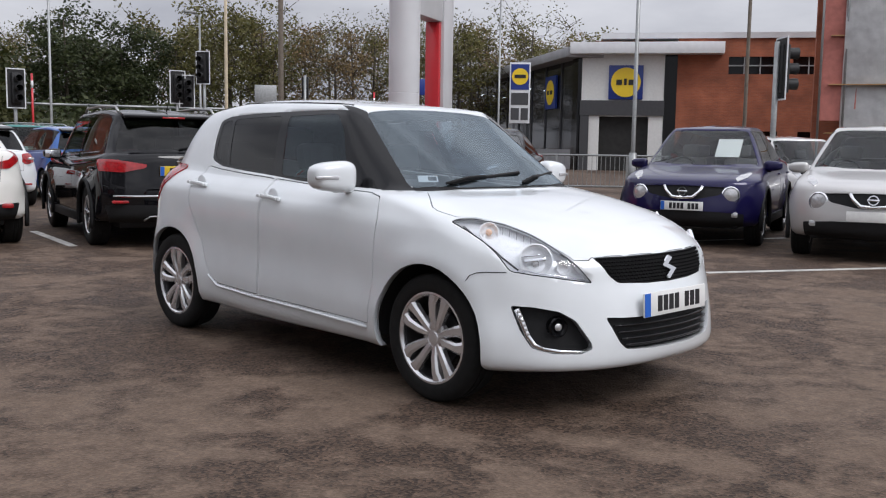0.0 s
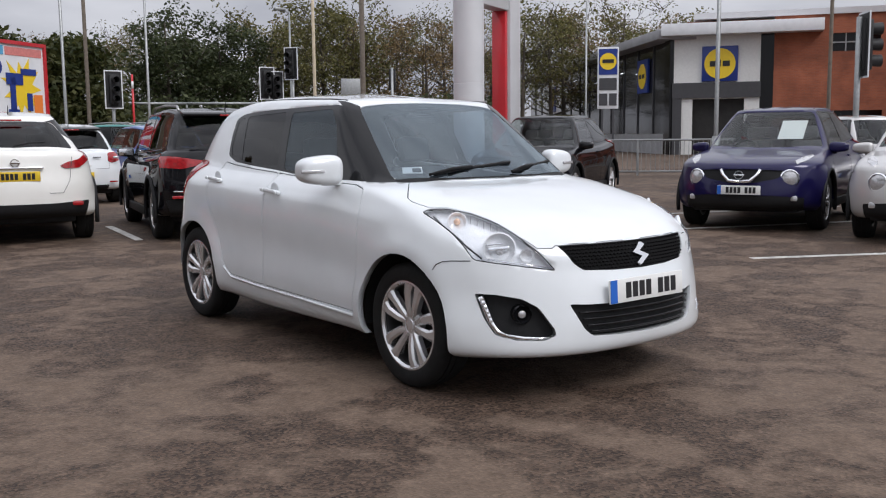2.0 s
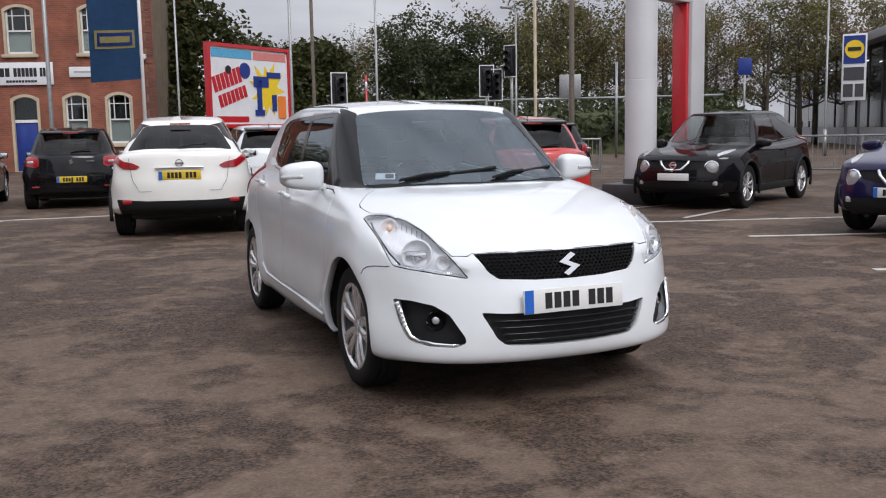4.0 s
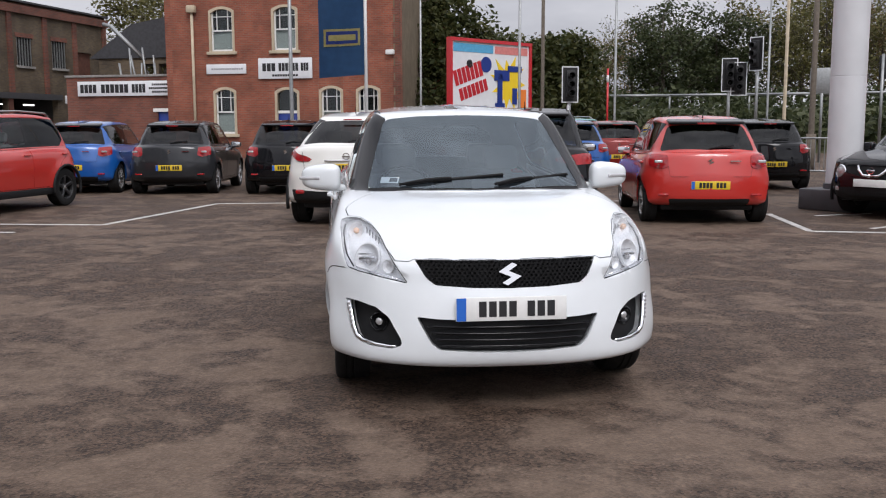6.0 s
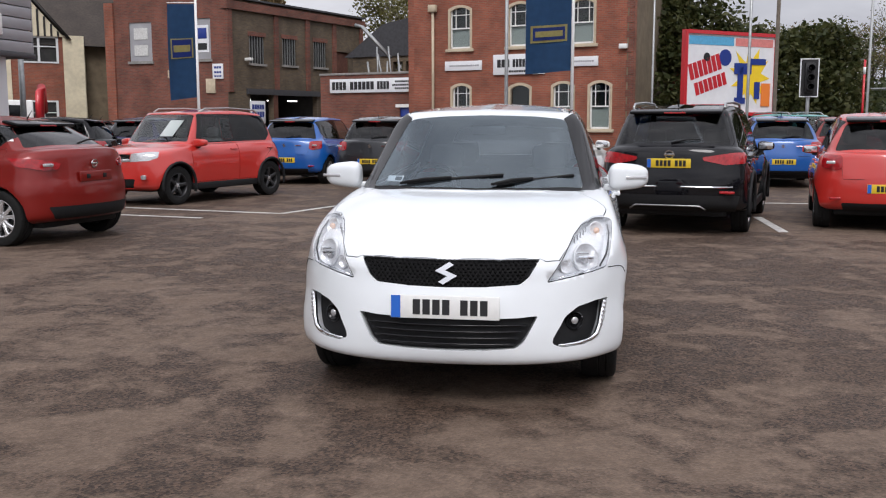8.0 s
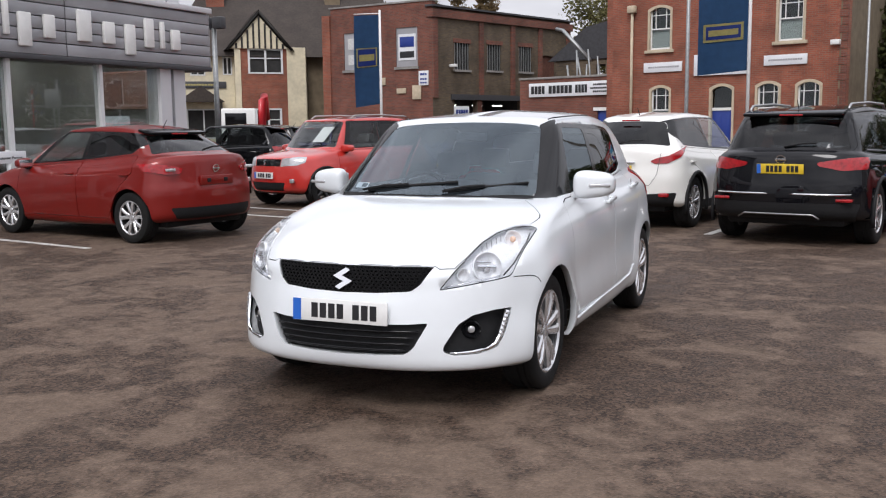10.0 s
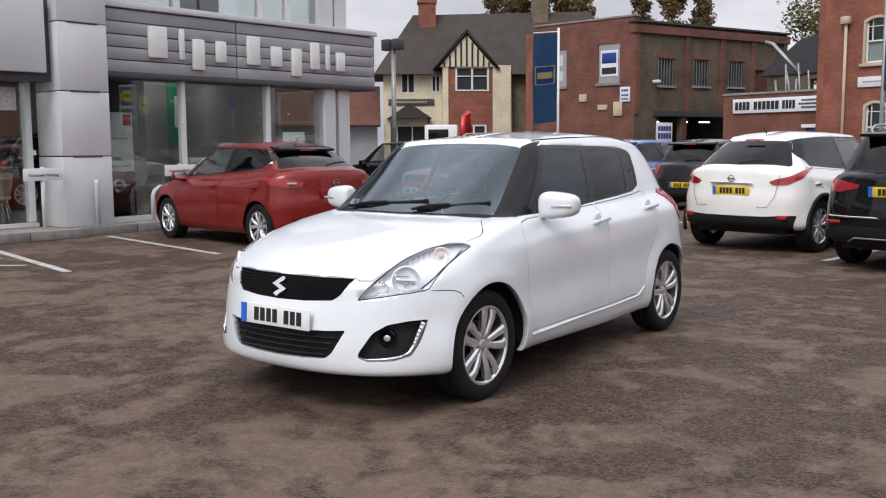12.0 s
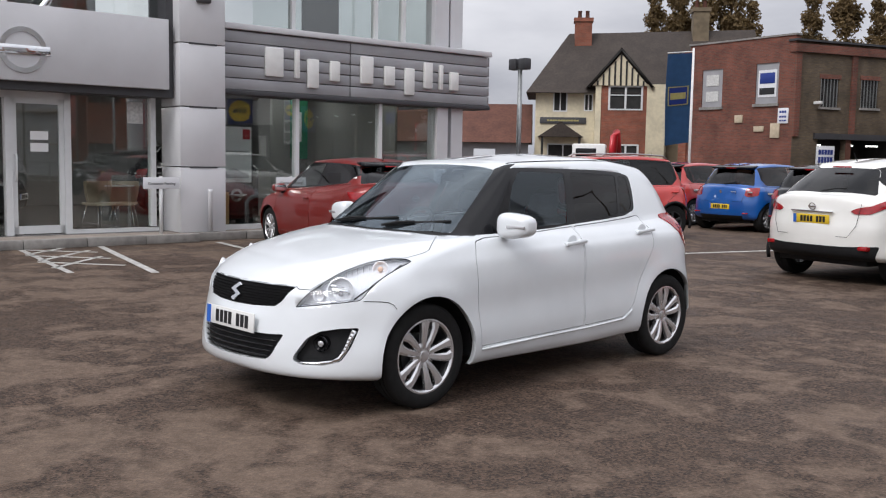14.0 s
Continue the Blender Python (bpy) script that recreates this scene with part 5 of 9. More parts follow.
        cut_part(bm, car, "window_surround", [(s * xb, cowl + 0.40, belt + 0.015), (s * xb, b_mid, belt + 0.012 + 0.4 * rise), (s * xb, c_end + 0.02, belt + rise), (s * xr, c_end + 0.16, belt + rise + 0.10), (s * xr, c_end + 0.11, t2 - 0.005), (s * xr, b_mid, t2 + 0.018), (s * xr, ws_top + 0.07, t2 + 0.015)], d, GLOSS_BLACK if dark_pillars else PLASTIC, 0.001, 0.0, 0.0)
        door_mirror(car, s, hw - 0.10, cowl + 0.40, belt + 0.035, mirror or paintm, False)
    front(bm, car)
    rear(bm, car)
    if clad:
        for s in (1, -1):
            part("sill_cladding", boxes((min(s * (hw - 0.10), s * (hw - 0.005)), ra - 0.02, gc - 0.03, max(s * (hw - 0.10), s * (hw - 0.005)), wb - ra + 0.02, gc + 0.09), bevel=0.02), PLASTIC, car)
    for s in (1, -1):
        d = (s, 0, 0)
        zs = gc + (0.10 if clad else 0.07)
        fd = [(s * 0.8, cowl + 0.20, belt - 0.03), (s * 0.8, cowl + 0.20, 0.5 * belt), (s * 0.8, cowl + 0.24, zs), (s * 0.8, b_mid - 0.004, zs), (s * 0.8, b_mid - 0.004, belt + 0.008 + 0.4 * rise), (s * 0.8, cowl + 0.42, belt - 0.002)]
        part("front_door", panel(bm, rounded(fd, 0.03), d, 0.006), paintm, car)
        rd = [(s * 0.8, b_mid + 0.004, belt + 0.008 + 0.4 * rise), (s * 0.8, b_mid + 0.004, zs), (s * 0.8, wb - ra - 0.05, zs), (s * 0.8, wb - ra * 0.86, wr + 0.16), (s * 0.8, wb - ra * 0.42, wr + ra + 0.03), (s * 0.8, c_end + 0.16, belt - 0.05), (s * 0.8, c_end + 0.14, belt + rise - 0.012)]
        part("rear_door", panel(bm, rounded(rd, 0.03), d, 0.006), paintm, car)
        for y in (b_mid - 0.14, c_end + 0.02):
            part("door_handle", boxes((min(s * (hw - 0.045), s * (hw + 0.004)), y - 0.08, belt - 0.10, max(s * (hw - 0.045), s * (hw + 0.004)), y + 0.08, belt - 0.075), bevel=0.010), paintm, car)
        if rails:
            rl = [(s * (roof_w - 0.05), ws_top + 0.22, H - 0.045), (s * (roof_w - 0.05), ws_top + 0.34, H + 0.015), (s * (roof_w - 0.06), 0.5 * (ws_top + roof_end), H + 0.028), (s * (roof_w - 0.07), roof_end - 0.28, H + 0.0), (s * (roof_w - 0.07), roof_end - 0.18, H - 0.055)]
            part("roof_rail", tube(rl, 0.017, 6), STEEL, car)
    if spoiler:
        sp = bmesh.new()
        add_box(sp, -roof_w + 0.07, -0.12, -0.02, roof_w - 0.07, 0.13, 0.02, bevel=0.018, m=pose(0, roof_end - 0.02, H - 0.092, -10))
        if spoiler == "none":
            sp.free()
        else:
            part("roof_spoiler", sp, GLOSS_BLACK if spoiler == "black" else paintm, car)
        part("high_brake_lamp", boxes((-0.13, roof_end + 0.09, H - 0.128, 0.13, roof_end + 0.115, H - 0.108), bevel=0.006), LAMP_RED, car)
    wp = bmesh.new()
    add_tube(wp, [(0, tg + 0.075, bz + 0.03), (-0.18, tg + 0.06, bz + 0.07), (-0.34, tg + 0.045, bz + 0.075)], 0.011, 6)
    part("rear_wiper", wp, PLASTIC, car)
    body = part("body", bm, paintm, car)
    md = body.modifiers.new("thickness", "SOLIDIFY")
    md.thickness, md.offset, md.material_offset = 0.004, -1, 1
    body.data.materials.append(CABIN_GREY)
    part("underbody", boxes((-hw + 0.24, -fo + 0.25, gc - 0.03, hw - 0.24, yr - 0.25, gc + 0.12), (-0.4, -fo + 0.4, gc + 0.1, 0.4, cowl - 0.1, nose - 0.06), (-hw + 0.3, wb - 0.1, gc, hw - 0.3, yr - 0.28, belt - 0.15), bevel=0.03), PLASTIC, car)
    cabin(car, cowl + 0.34, cowl + 0.86, cowl + 1.68, belt, hw - 0.24, -1, gc + 0.20)
    part("aerial", tube([(0, roof_end - 0.2, H - 0.04), (0, roof_end - 0.12, H + 0.06)], 0.008, 6, 0.003), PLASTIC, car)
    return car


def juke_front(bm, car):
    for s in (1, -1):
        cut_part(bm, car, "running_lamp", [(s * 0.60, -0.60, 0.80), (s * 0.70, -0.42, 0.86), (s * 0.735, -0.18, 0.925), (s * 0.70, -0.14, 0.945), (s * 0.62, -0.36, 0.905), (s * 0.57, -0.54, 0.845)], (s * 0.45, -0.7, 0.6), LAMP_CLEAR, 0.006, 0.01, 0.008, "slim clear lamp on the bonnet edge", 0.02)
        bm2 = bmesh.new()
        add_lathe(bm2, [(0.112, 0.06), (0.112, -0.01), (0.100, -0.022), (0.094, -0.008)], 32, "y", close=True)
        hl = part("round_headlamp", bm2, CHROME, car, "round headlamp set in the bumper", m=pose(s * 0.555, -0.70, 0.66, 0, 0, s * 20))
        bm2 = bmesh.new()
        add_lathe(bm2, [(0.097, 0.0), (0.088, -0.018), (0.05, -0.032), (0.0005, -0.037)], 28, "y")
        part("headlamp_lens", bm2, LAMP_CLEAR, hl)
        bm2 = bmesh.new()
        add_tube(bm2, [(s * 0.235, -0.800, 0.765), (s * 0.20, -0.832, 0.70), (s * 0.125, -0.862, 0.630), (s * 0.0, -0.872, 0.622)], 0.022, 8)
        part("grille_vee", bm2, CHROME, car)
        part("lower_fog_lamp", boxes((s * 0.60 - 0.05, -0.72, 0.385, s * 0.60 + 0.05, -0.66, 0.455), bevel=0.02), LAMP_CLEAR, car)
    cut_part(bm, car, "upper_grille", [(-0.52, -0.72, 0.755), (0, -0.80, 0.770), (0.52, -0.72, 0.755), (0.43, -0.76, 0.66), (0.14, -0.82, 0.60), (-0.14, -0.82, 0.60), (-0.43, -0.76, 0.66)], (0, -1, 0.1), PLASTIC, -0.015, 0.02, 0, "black mesh grille")
    cut_part(bm, car, "lower_bumper", [(-0.72, -0.48, 0.43), (-0.40, -0.75, 0.455), (0, -0.8, 0.46), (0.40, -0.75, 0.455), (0.72, -0.48, 0.43), (0.70, -0.48, 0.26), (0.4, -0.7, 0.235), (-0.4, -0.7, 0.235), (-0.70, -0.48, 0.26)], (0, -1, 0), PLASTIC, -0.004, 0.01, 0, "black lower bumper")
    roundel(car, pose(0, -0.868, 0.700, -8), 0.055, CHROME)
    plate(car, PLATE_WHITE, pose(0, -0.878, 0.520, 0))


def juke_rear(bm, car):
    e = 3.285
    for s in (1, -1):
        cut_part(bm, car, "tail_lamp", [(s * 0.80, e - 0.66, 1.12), (s * 0.75, e - 0.42, 1.04), (s * 0.67, e - 0.24, 0.975), (s * 0.57, e - 0.13, 0.955), (s * 0.49, e - 0.09, 0.915), (s * 0.55, e - 0.10, 0.880), (s * 0.70, e - 0.18, 0.885), (s * 0.80, e - 0.36, 0.965)], (s * 0.6, 0.8, 0.15), LAMP_RED, 0.012, 0.01, 0.02, "red boomerang tail lamp", 0.02)
        part("rear_fog_lamp", boxes((s * 0.64 - 0.085, e - 0.20, 0.44, s * 0.64 + 0.085, e - 0.10, 0.50), bevel=0.02), LAMP_RED, car)
    cut_part(bm, car, "rear_bumper_skirt", [(-0.80, e - 0.3, 0.50), (-0.42, e, 0.48), (0.42, e, 0.48), (0.80, e - 0.3, 0.50), (0.74, e - 0.3, 0.27), (0.4, e, 0.25), (-0.4, e, 0.25), (-0.74, e - 0.3, 0.27)], (0, 1, 0), PLASTIC, 0.004, 0.01, 0, "black rear bumper skirt")
    part("tailgate_trim", boxes((-0.30, e - 0.045, 0.885, 0.30, e - 0.012, 0.905), bevel=0.006), CHROME, car)
    roundel(car, pose(0, e - 0.035, 0.955, 12, 0, 180), 0.048, CHROME)
    plate(car, PLATE_YELLOW, pose(0, e - 0.008, 0.80, 4, 0, 180))
    bm2 = bmesh.new()
    add_tube(bm2, [(-0.62, e - 0.12, 1.02), (-0.58, e - 0.08, 0.74), (-0.50, e - 0.03, 0.60), (0.50, e - 0.03, 0.60), (0.58, e - 0.08, 0.74), (0.62, e - 0.12, 1.02)], 0.003, 4)
    part("tailgate_seam", bm2, PLASTIC, car)


def suv_front(bm, car):
    plate(car, PLATE_WHITE, pose(0, -0.915, 0.50, 0))


def suv_rear(bm, car):
    e = 3.496
    for s in (1, -1):
        cut_part(bm, car, "tail_lamp", [(s * 0.85, e - 0.46, 1.00), (s * 0.70, e - 0.20, 1.00), (s * 0.40, e - 0.05, 0.955), (s * 0.42, e - 0.04, 0.915), (s * 0.66, e - 0.10, 0.865), (s * 0.84, e - 0.36, 0.87)], (s * 0.45, 0.9, 0.1), LAMP_RED, 0.012, 0.01, 0.02, "long red tail lamp running on to the tailgate", 0.02)
        part("rear_reflector", boxes((s * 0.68 - 0.09, e - 0.14, 0.52, s * 0.68 + 0.09, e - 0.075, 0.555), bevel=0.012), LAMP_RED, car)
    part("bumper_strip", tube([(-0.74, e - 0.14, 0.60), (-0.5, e - 0.015, 0.60), (0.5, e - 0.015, 0.60), (0.74, e - 0.14, 0.60)], 0.013, 6), CHROME, car, "thin bright strip across the bumper")
    cut_part(bm, car, "rear_bumper_skirt", [(-0.82, e - 0.3, 0.50), (-0.42, e, 0.50), (0.42, e, 0.50), (0.82, e - 0.3, 0.50), (0.76, e - 0.3, 0.28), (0.4, e, 0.26), (-0.4, e, 0.26), (-0.76, e - 0.3, 0.28)], (0, 1, 0), PLASTIC, 0.004, 0.01, 0)
    part("skid_trim", tube([(-0.45, e + 0.0, 0.33), (-0.38, e + 0.012, 0.375), (0.38, e + 0.012, 0.375), (0.45, e + 0.0, 0.33)], 0.010, 6), STEEL, car)
    roundel(car, pose(0, e - 0.045, 0.985, 12, 0, 180), 0.055, CHROME)
    plate(car, PLATE_YELLOW, pose(0, e - 0.012, 0.88, 4, 0, 180))


def city_front(bm, car):
    for s in (1, -1):
        cut_part(bm, car, "headlamp", [(s * 0.42, -0.60, 0.60), (s * 0.70, -0.36, 0.66), (s * 0.74, -0.10, 0.82), (s * 0.66, -0.12, 0.84), (s * 0.52, -0.44, 0.76)], (s * 0.6, -0.7, 0.3), LAMP_CLEAR, 0.004, 0.01, 0.008)
    cut_part(bm, car, "grille", [(-0.40, -0.70, 0.60), (0.40, -0.70, 0.60), (0.34, -0.74, 0.36), (-0.34, -0.74, 0.36)], (0, -1, 0), PLASTIC, -0.01, 0.02, 0)
    plate(car, PLATE_WHITE, pose(0, -0.80, 0.46, 0))


def city_rear(bm, car):
    e = 3.05
    for s in (1, -1):
        cut_part(bm, car, "tail_lamp", [(s * 0.80, e - 0.30, 0.965), (s * 0.60, e - 0.09, 0.955), (s * 0.575, e - 0.07, 0.80), (s * 0.66, e - 0.09, 0.765), (s * 0.80, e - 0.26, 0.80)], (s * 0.5, 0.85, 0.1), LAMP_RED, 0.012, 0.01, 0.02, "red tail lamp with a clear centre", 0.03)
        part("reversing_lamp", boxes((s * 0.69 - 0.055, e - 0.13, 0.845, s * 0.69 + 0.055, e - 0.075, 0.885), bevel=0.012, m=None), LAMP_CLEAR, car)
        part("rear_reflector", boxes((s * 0.62 - 0.07, e - 0.085, 0.40, s * 0.62 + 0.07, e - 0.045, 0.43), bevel=0.01), LAMP_RED, car)
    cut_part(bm, car, "rear_bumper_skirt", [(-0.55, e - 0.1, 0.36), (0.55, e - 0.1, 0.36), (0.50, e - 0.1, 0.22), (-0.50, e - 0.1, 0.22)], (0, 1, 0), PLASTIC, 0.004, 0.01, 0)
    lozenge(car, pose(0, e - 0.035, 0.865, 10, 0, 180), 0.085, CHROME)
    part("name_bar", boxes((-0.40, e - 0.052, 0.862, -0.26, e - 0.035, 0.878)), CHROME, car, "plain bright bar in place of a model name")
    plate(car, PLATE_YELLOW, pose(0, e + 0.002, 0.545, 2, 0, 180))
    bm2 = bmesh.new()
    add_tube(bm2, [(-0.56, e - 0.075, 0.80), (-0.54, e - 0.03, 0.66), (0.54, e - 0.03, 0.66), (0.56, e - 0.075, 0.80)], 0.003, 4)
    part("tailgate_seam", bm2, PLASTIC, car)


def sporty_rear(bm, car):
    e = 3.175
    for s in (1, -1):
        cut_part(bm, car, "tail_lamp", [(s * 0.84, e - 0.50, 0.98), (s * 0.66, e - 0.16, 0.96), (s * 0.50, e - 0.06, 0.925), (s * 0.54, e - 0.06, 0.86), (s * 0.70, e - 0.12, 0.85), (s * 0.84, e - 0.38, 0.89)], (s * 0.55, 0.83, 0.1), LAMP_RED, 0.012, 0.01, 0.02, "red boomerang tail lamp", 0.02)
        part("lamp_centre", boxes((s * 0.66 - 0.07, e - 0.13, 0.885, s * 0.66 + 0.07, e - 0.085, 0.925), bevel=0.015), LAMP_CLEAR, car)
    cut_part(bm, car, "rear_bumper_skirt", [(-0.66, e - 0.1, 0.44), (0.66, e - 0.1, 0.44), (0.58, e - 0.1, 0.30), (-0.58, e - 0.1, 0.30)], (0, 1, 0), PLASTIC, 0.004, 0.01, 0, "black bumper insert")
    roundel(car, pose(0, e - 0.035, 0.905, 10, 0, 180), 0.05, CHROME)
    part("plate_recess", boxes((-0.27, e - 0.03, 0.70, 0.27, e - 0.006, 0.82), bevel=0.01), PAINT_WINE, car, "empty plate recess")
    for s in (1, -1):
        part("plate_bracket", boxes((s * 0.14 - 0.03, e - 0.008, 0.735, s * 0.14 + 0.03, e + 0.002, 0.785), bevel=0.005), PLASTIC, car)
        sticker = [(s * 0.68, 2.40, 1.17), (s * 0.62, 2.58, 1.16), (s * 0.55, 2.40, 1.335), (s * 0.56, 2.24, 1.335)]
        cut_part(bm, car, "pillar_film", sticker, (s * 0.9, 0.35, 0.25), PAPER, 0.002, 0.0, 0.0, "white protective film on the rear pillar", 0.01)


def boxy_front(bm, car):
    e = -0.70
    for s in (1, -1):
        cut_part(bm, car, "headlamp", [(s * 0.38, e + 0.03, 0.735), (s * 0.68, e + 0.14, 0.76), (s * 0.75, e + 0.32, 0.80), (s * 0.75, e + 0.32, 0.90), (s * 0.64, e + 0.2, 0.905), (s * 0.38, e + 0.08, 0.865)], (s * 0.4, -0.9, 0.15), LAMP_CLEAR, 0.006, 0.01, 0.01, "square clear headlamp", 0.02)
        part("fog_lamp", boxes((s * 0.62 - 0.045, e + 0.09, 0.44, s * 0.62 + 0.045, e + 0.15, 0.52), bevel=0.02), LAMP_CLEAR, car)
    cut_part(bm, car, "grille", [(-0.37, e + 0.04, 0.86), (0.37, e + 0.04, 0.86), (0.37, e + 0.02, 0.735), (-0.37, e + 0.02, 0.735)], (0, -1, 0.1), GLOSS_BLACK, -0.012, 0.015, 0)
    cut_part(bm, car, "lower_grille", [(-0.46, e + 0.03, 0.45), (0.46, e + 0.03, 0.45), (0.40, e + 0.05, 0.29), (-0.40, e + 0.05, 0.29)], (0, -1, 0), PLASTIC, -0.01, 0.015, 0)
    lozenge(car, pose(0, e + 0.02, 0.80, -8), 0.10, CHROME)
    plate(car, PLATE_WHITE, pose(0, e - 0.012, 0.57, 0))


def plain_rear(bm, car):
    e = 3.02
    for s in (1, -1):
        cut_part(bm, car, "tail_lamp", [(s * 0.78, e - 0.3, 1.0), (s * 0.66, e - 0.07, 1.0), (s * 0.66, e - 0.07, 0.72), (s * 0.78, e - 0.3, 0.74)], (s * 0.6, 0.8, 0), LAMP_RED, 0.006, 0.01, 0.01)
    plate(car, PLATE_YELLOW, pose(0, e + 0.004, 0.62, 0, 0, 180))


def nose_plain(bm, car):
    for s in (1, -1):
        cut_part(bm, car, "headlamp", [(s * 0.40, -0.70, 0.62), (s * 0.70, -0.44, 0.66), (s * 0.76, -0.20, 0.80), (s * 0.60, -0.40, 0.78)], (s * 0.6, -0.7, 0.3), LAMP_CLEAR, 0.004, 0.01, 0.008)


def repaint(car, old, fresh):
    for o in car.children_recursive:
        if o.type == "MESH" and o.material_slots and o.material_slots[0].material == old:
            o.material_slots[0].link = "OBJECT"
            o.material_slots[0].material = fresh
    return car


def parked(src, old, fresh, label, x, y, heading, cx, cy):
    """A copy of a car whose local point (cx, cy) stands at (x, y); heading 0 has its nose towards -y."""
    c = copy_thing(src, pose(x, y, 0, 0, 0, heading) @ Matrix.Translation((-cx, -cy, 0)))
    if fresh is not None:
        repaint(c, old, fresh)
    return tagged(c, label)


juke = road_car("crossover_car", "cream white crossover showing its rear, red boomerang tail lamps", PAINT_CREAM, 2.53, 0.85, 0.755, 0.882, 1.565, 0.27, 0.98, 0.13, 0.84, 0.16, 0.84, 2.60, 3.02, 0.345, 0.224, 5, "twin", ALLOY, juke_front, juke_rear, clad=True, spoiler="none", group="parked crossovers", roof_w=0.535)
suv = road_car("family_suv", "black family SUV showing its rear, roof rails and privacy glass", PAINT_BLACK, 2.646, 0.90, 0.85, 0.903, 1.60, 0.26, 0.99, 0.10, 0.84, 0.10, 0.85, 3.02, 3.26, 0.350, 0.225, 5, "single", ALLOY, suv_front, suv_rear, clad=True, rails=True, spoiler="black", roof_w=0.63)
city = road_car("city_hatchback", "orange-red hatchback showing its rear, red tail lamps", PAINT_BRIGHT_RED, 2.45, 0.79, 0.60, 0.867, 1.495, 0.22, 0.93, 0.07, 0.74, 0.18, 0.86, 2.55, 2.80, 0.305, 0.205, 5, "pair", ALLOY, city_front, city_rear, spoiler="black", group="parked hatchbacks", roof_w=0.585)
sporty = road_car("supermini_car", "metallic wine red supermini with silver alloy wheels beside the showroom", PAINT_WINE, 2.525, 0.82, 0.65, 0.872, 1.455, 0.22, 0.93, 0.17, 0.74, 0.06, 0.86, 2.40, 2.84, 0.315, 0.21, 5, "pair", ALLOY, nose_plain, sporty_rear, spoiler="black", roof_w=0.535)
boxy = road_car("mini_suv", "bright red mini SUV with black wheels, roof rails, facing the yard", PAINT_BRIGHT_RED, 2.435, 0.68, 0.585, 0.845, 1.595, 0.26, 0.99, 0.04, 0.88, 0.14, 0.66, 2.62, 2.86, 0.325, 0.205, 5, "single", ALLOY_DARK, boxy_front, plain_rear, clad=True, rails=True, spoiler=False, roof_w=0.60)

# each stands on its measured wheel positions
R_AX = 2.53
juke.matrix_basis = pose(-0.50, 8.50, 0, 0, 0, 169) @ Matrix.Translation((0, -2.53, 0))
suv.matrix_basis = pose(1.72, 7.37, 0, 0, 0, 167) @ Matrix.Translation((0, -2.646, 0))
city.matrix_basis = pose(4.36, 7.82, 0, 0, 0, 169.5) @ Matrix.Translation((0, -2.45, 0))
sporty.matrix_basis = pose(-5.71, 5.23, 0, 0, 0, -100) @ Matrix.Translation((0, -2.525, 0))
part("price_sheet", boxes((-0.15, -0.002, -0.2, 0.15, 0.002, 0.2)), PAPER, boxy, "white price sheet behind the windscreen", smooth=False, m=pose(0.22, 0.52, 1.27, -47))
boxy.matrix_basis = pose(-7.01, 10.04, 0, 0, 0, -18.7)
purple = parked(juke, PAINT_CREAM, PAINT_PURPLE, "deep purple crossover facing the yard, round headlamps", 7.26, 3.43, -70.0, 0, 0)
silver = parked(juke, PAINT_CREAM, PAINT_SILVER, "silver crossover facing the yard, round headlamps", 7.33, 1.14, -69.9, 0, 0)
black = parked(juke, PAINT_CREAM, PAINT_BLACK, "black crossover facing the yard beneath the sign pylon", 7.56, 8.08, -61.5, 0, 0)
part("price_sheet", boxes((-0.16, -0.002, -0.2, 0.16, 0.002, 0.2)), PAPER, purple, "white price sheet behind the windscreen", smooth=False, m=pose(0.30, 0.62, 1.24, -53))
for c in (silver, black):
    for o in list(c.children):
        if o.name.startswith("number_plate") and o.matrix_basis.translation.y < 0:
            for q in list(o.children):
                bpy.data.objects.remove(q)
            tagged(o, "blank white dealer plate")


# ---- buildings ----
def wall_mesh(x0, x1, z0, z1, holes, t=0.3, y=0.0):
    """A wall of thickness t with openings (x0, z0, x1, z1) right through it."""
    bm = bmesh.new()
    xs = sorted({x0, x1, *[h[0] for h in holes], *[h[2] for h in holes]})
    zs = sorted({z0, z1, *[h[1] for h in holes], *[h[3] for h in holes]})
    xs, zs = [x for x in xs if x0 <= x <= x1], [z for z in zs if z0 <= z <= z1]
    full = {}
    for i in range(len(xs) - 1):
        for j in range(len(zs) - 1):
            cx, cz = (xs[i] + xs[i + 1]) / 2, (zs[j] + zs[j + 1]) / 2
            full[i, j] = not any(h[0] < cx < h[2] and h[1] < cz < h[3] for h in holes)

    def quad(*ps):
        bm.faces.new([bm.verts.new(p) for p in ps])
    for (i, j), on in full.items():
        if not on:
            continue
        a, b, c, d = xs[i], xs[i + 1], zs[j], zs[j + 1]
        quad((a, y, c), (b, y, c), (b, y, d), (a, y, d))
        quad((b, y + t, c), (a, y + t, c), (a, y + t, d), (b, y + t, d))
        if not full.get((i - 1, j)):
            quad((a, y + t, c), (a, y, c), (a, y, d), (a, y + t, d))
        if not full.get((i + 1, j)):
            quad((b, y, c), (b, y + t, c), (b, y + t, d), (b, y, d))
        if not full.get((i, j - 1)):
            quad((a, y, c), (a, y + t, c), (b, y + t, c), (b, y, c))
        if not full.get((i, j + 1)):
            quad((a, y, d), (b, y, d), (b, y + t, d), (a, y + t, d))
    bmesh.ops.remove_doubles(bm, verts=bm.verts, dist=0.0005)
    return bm


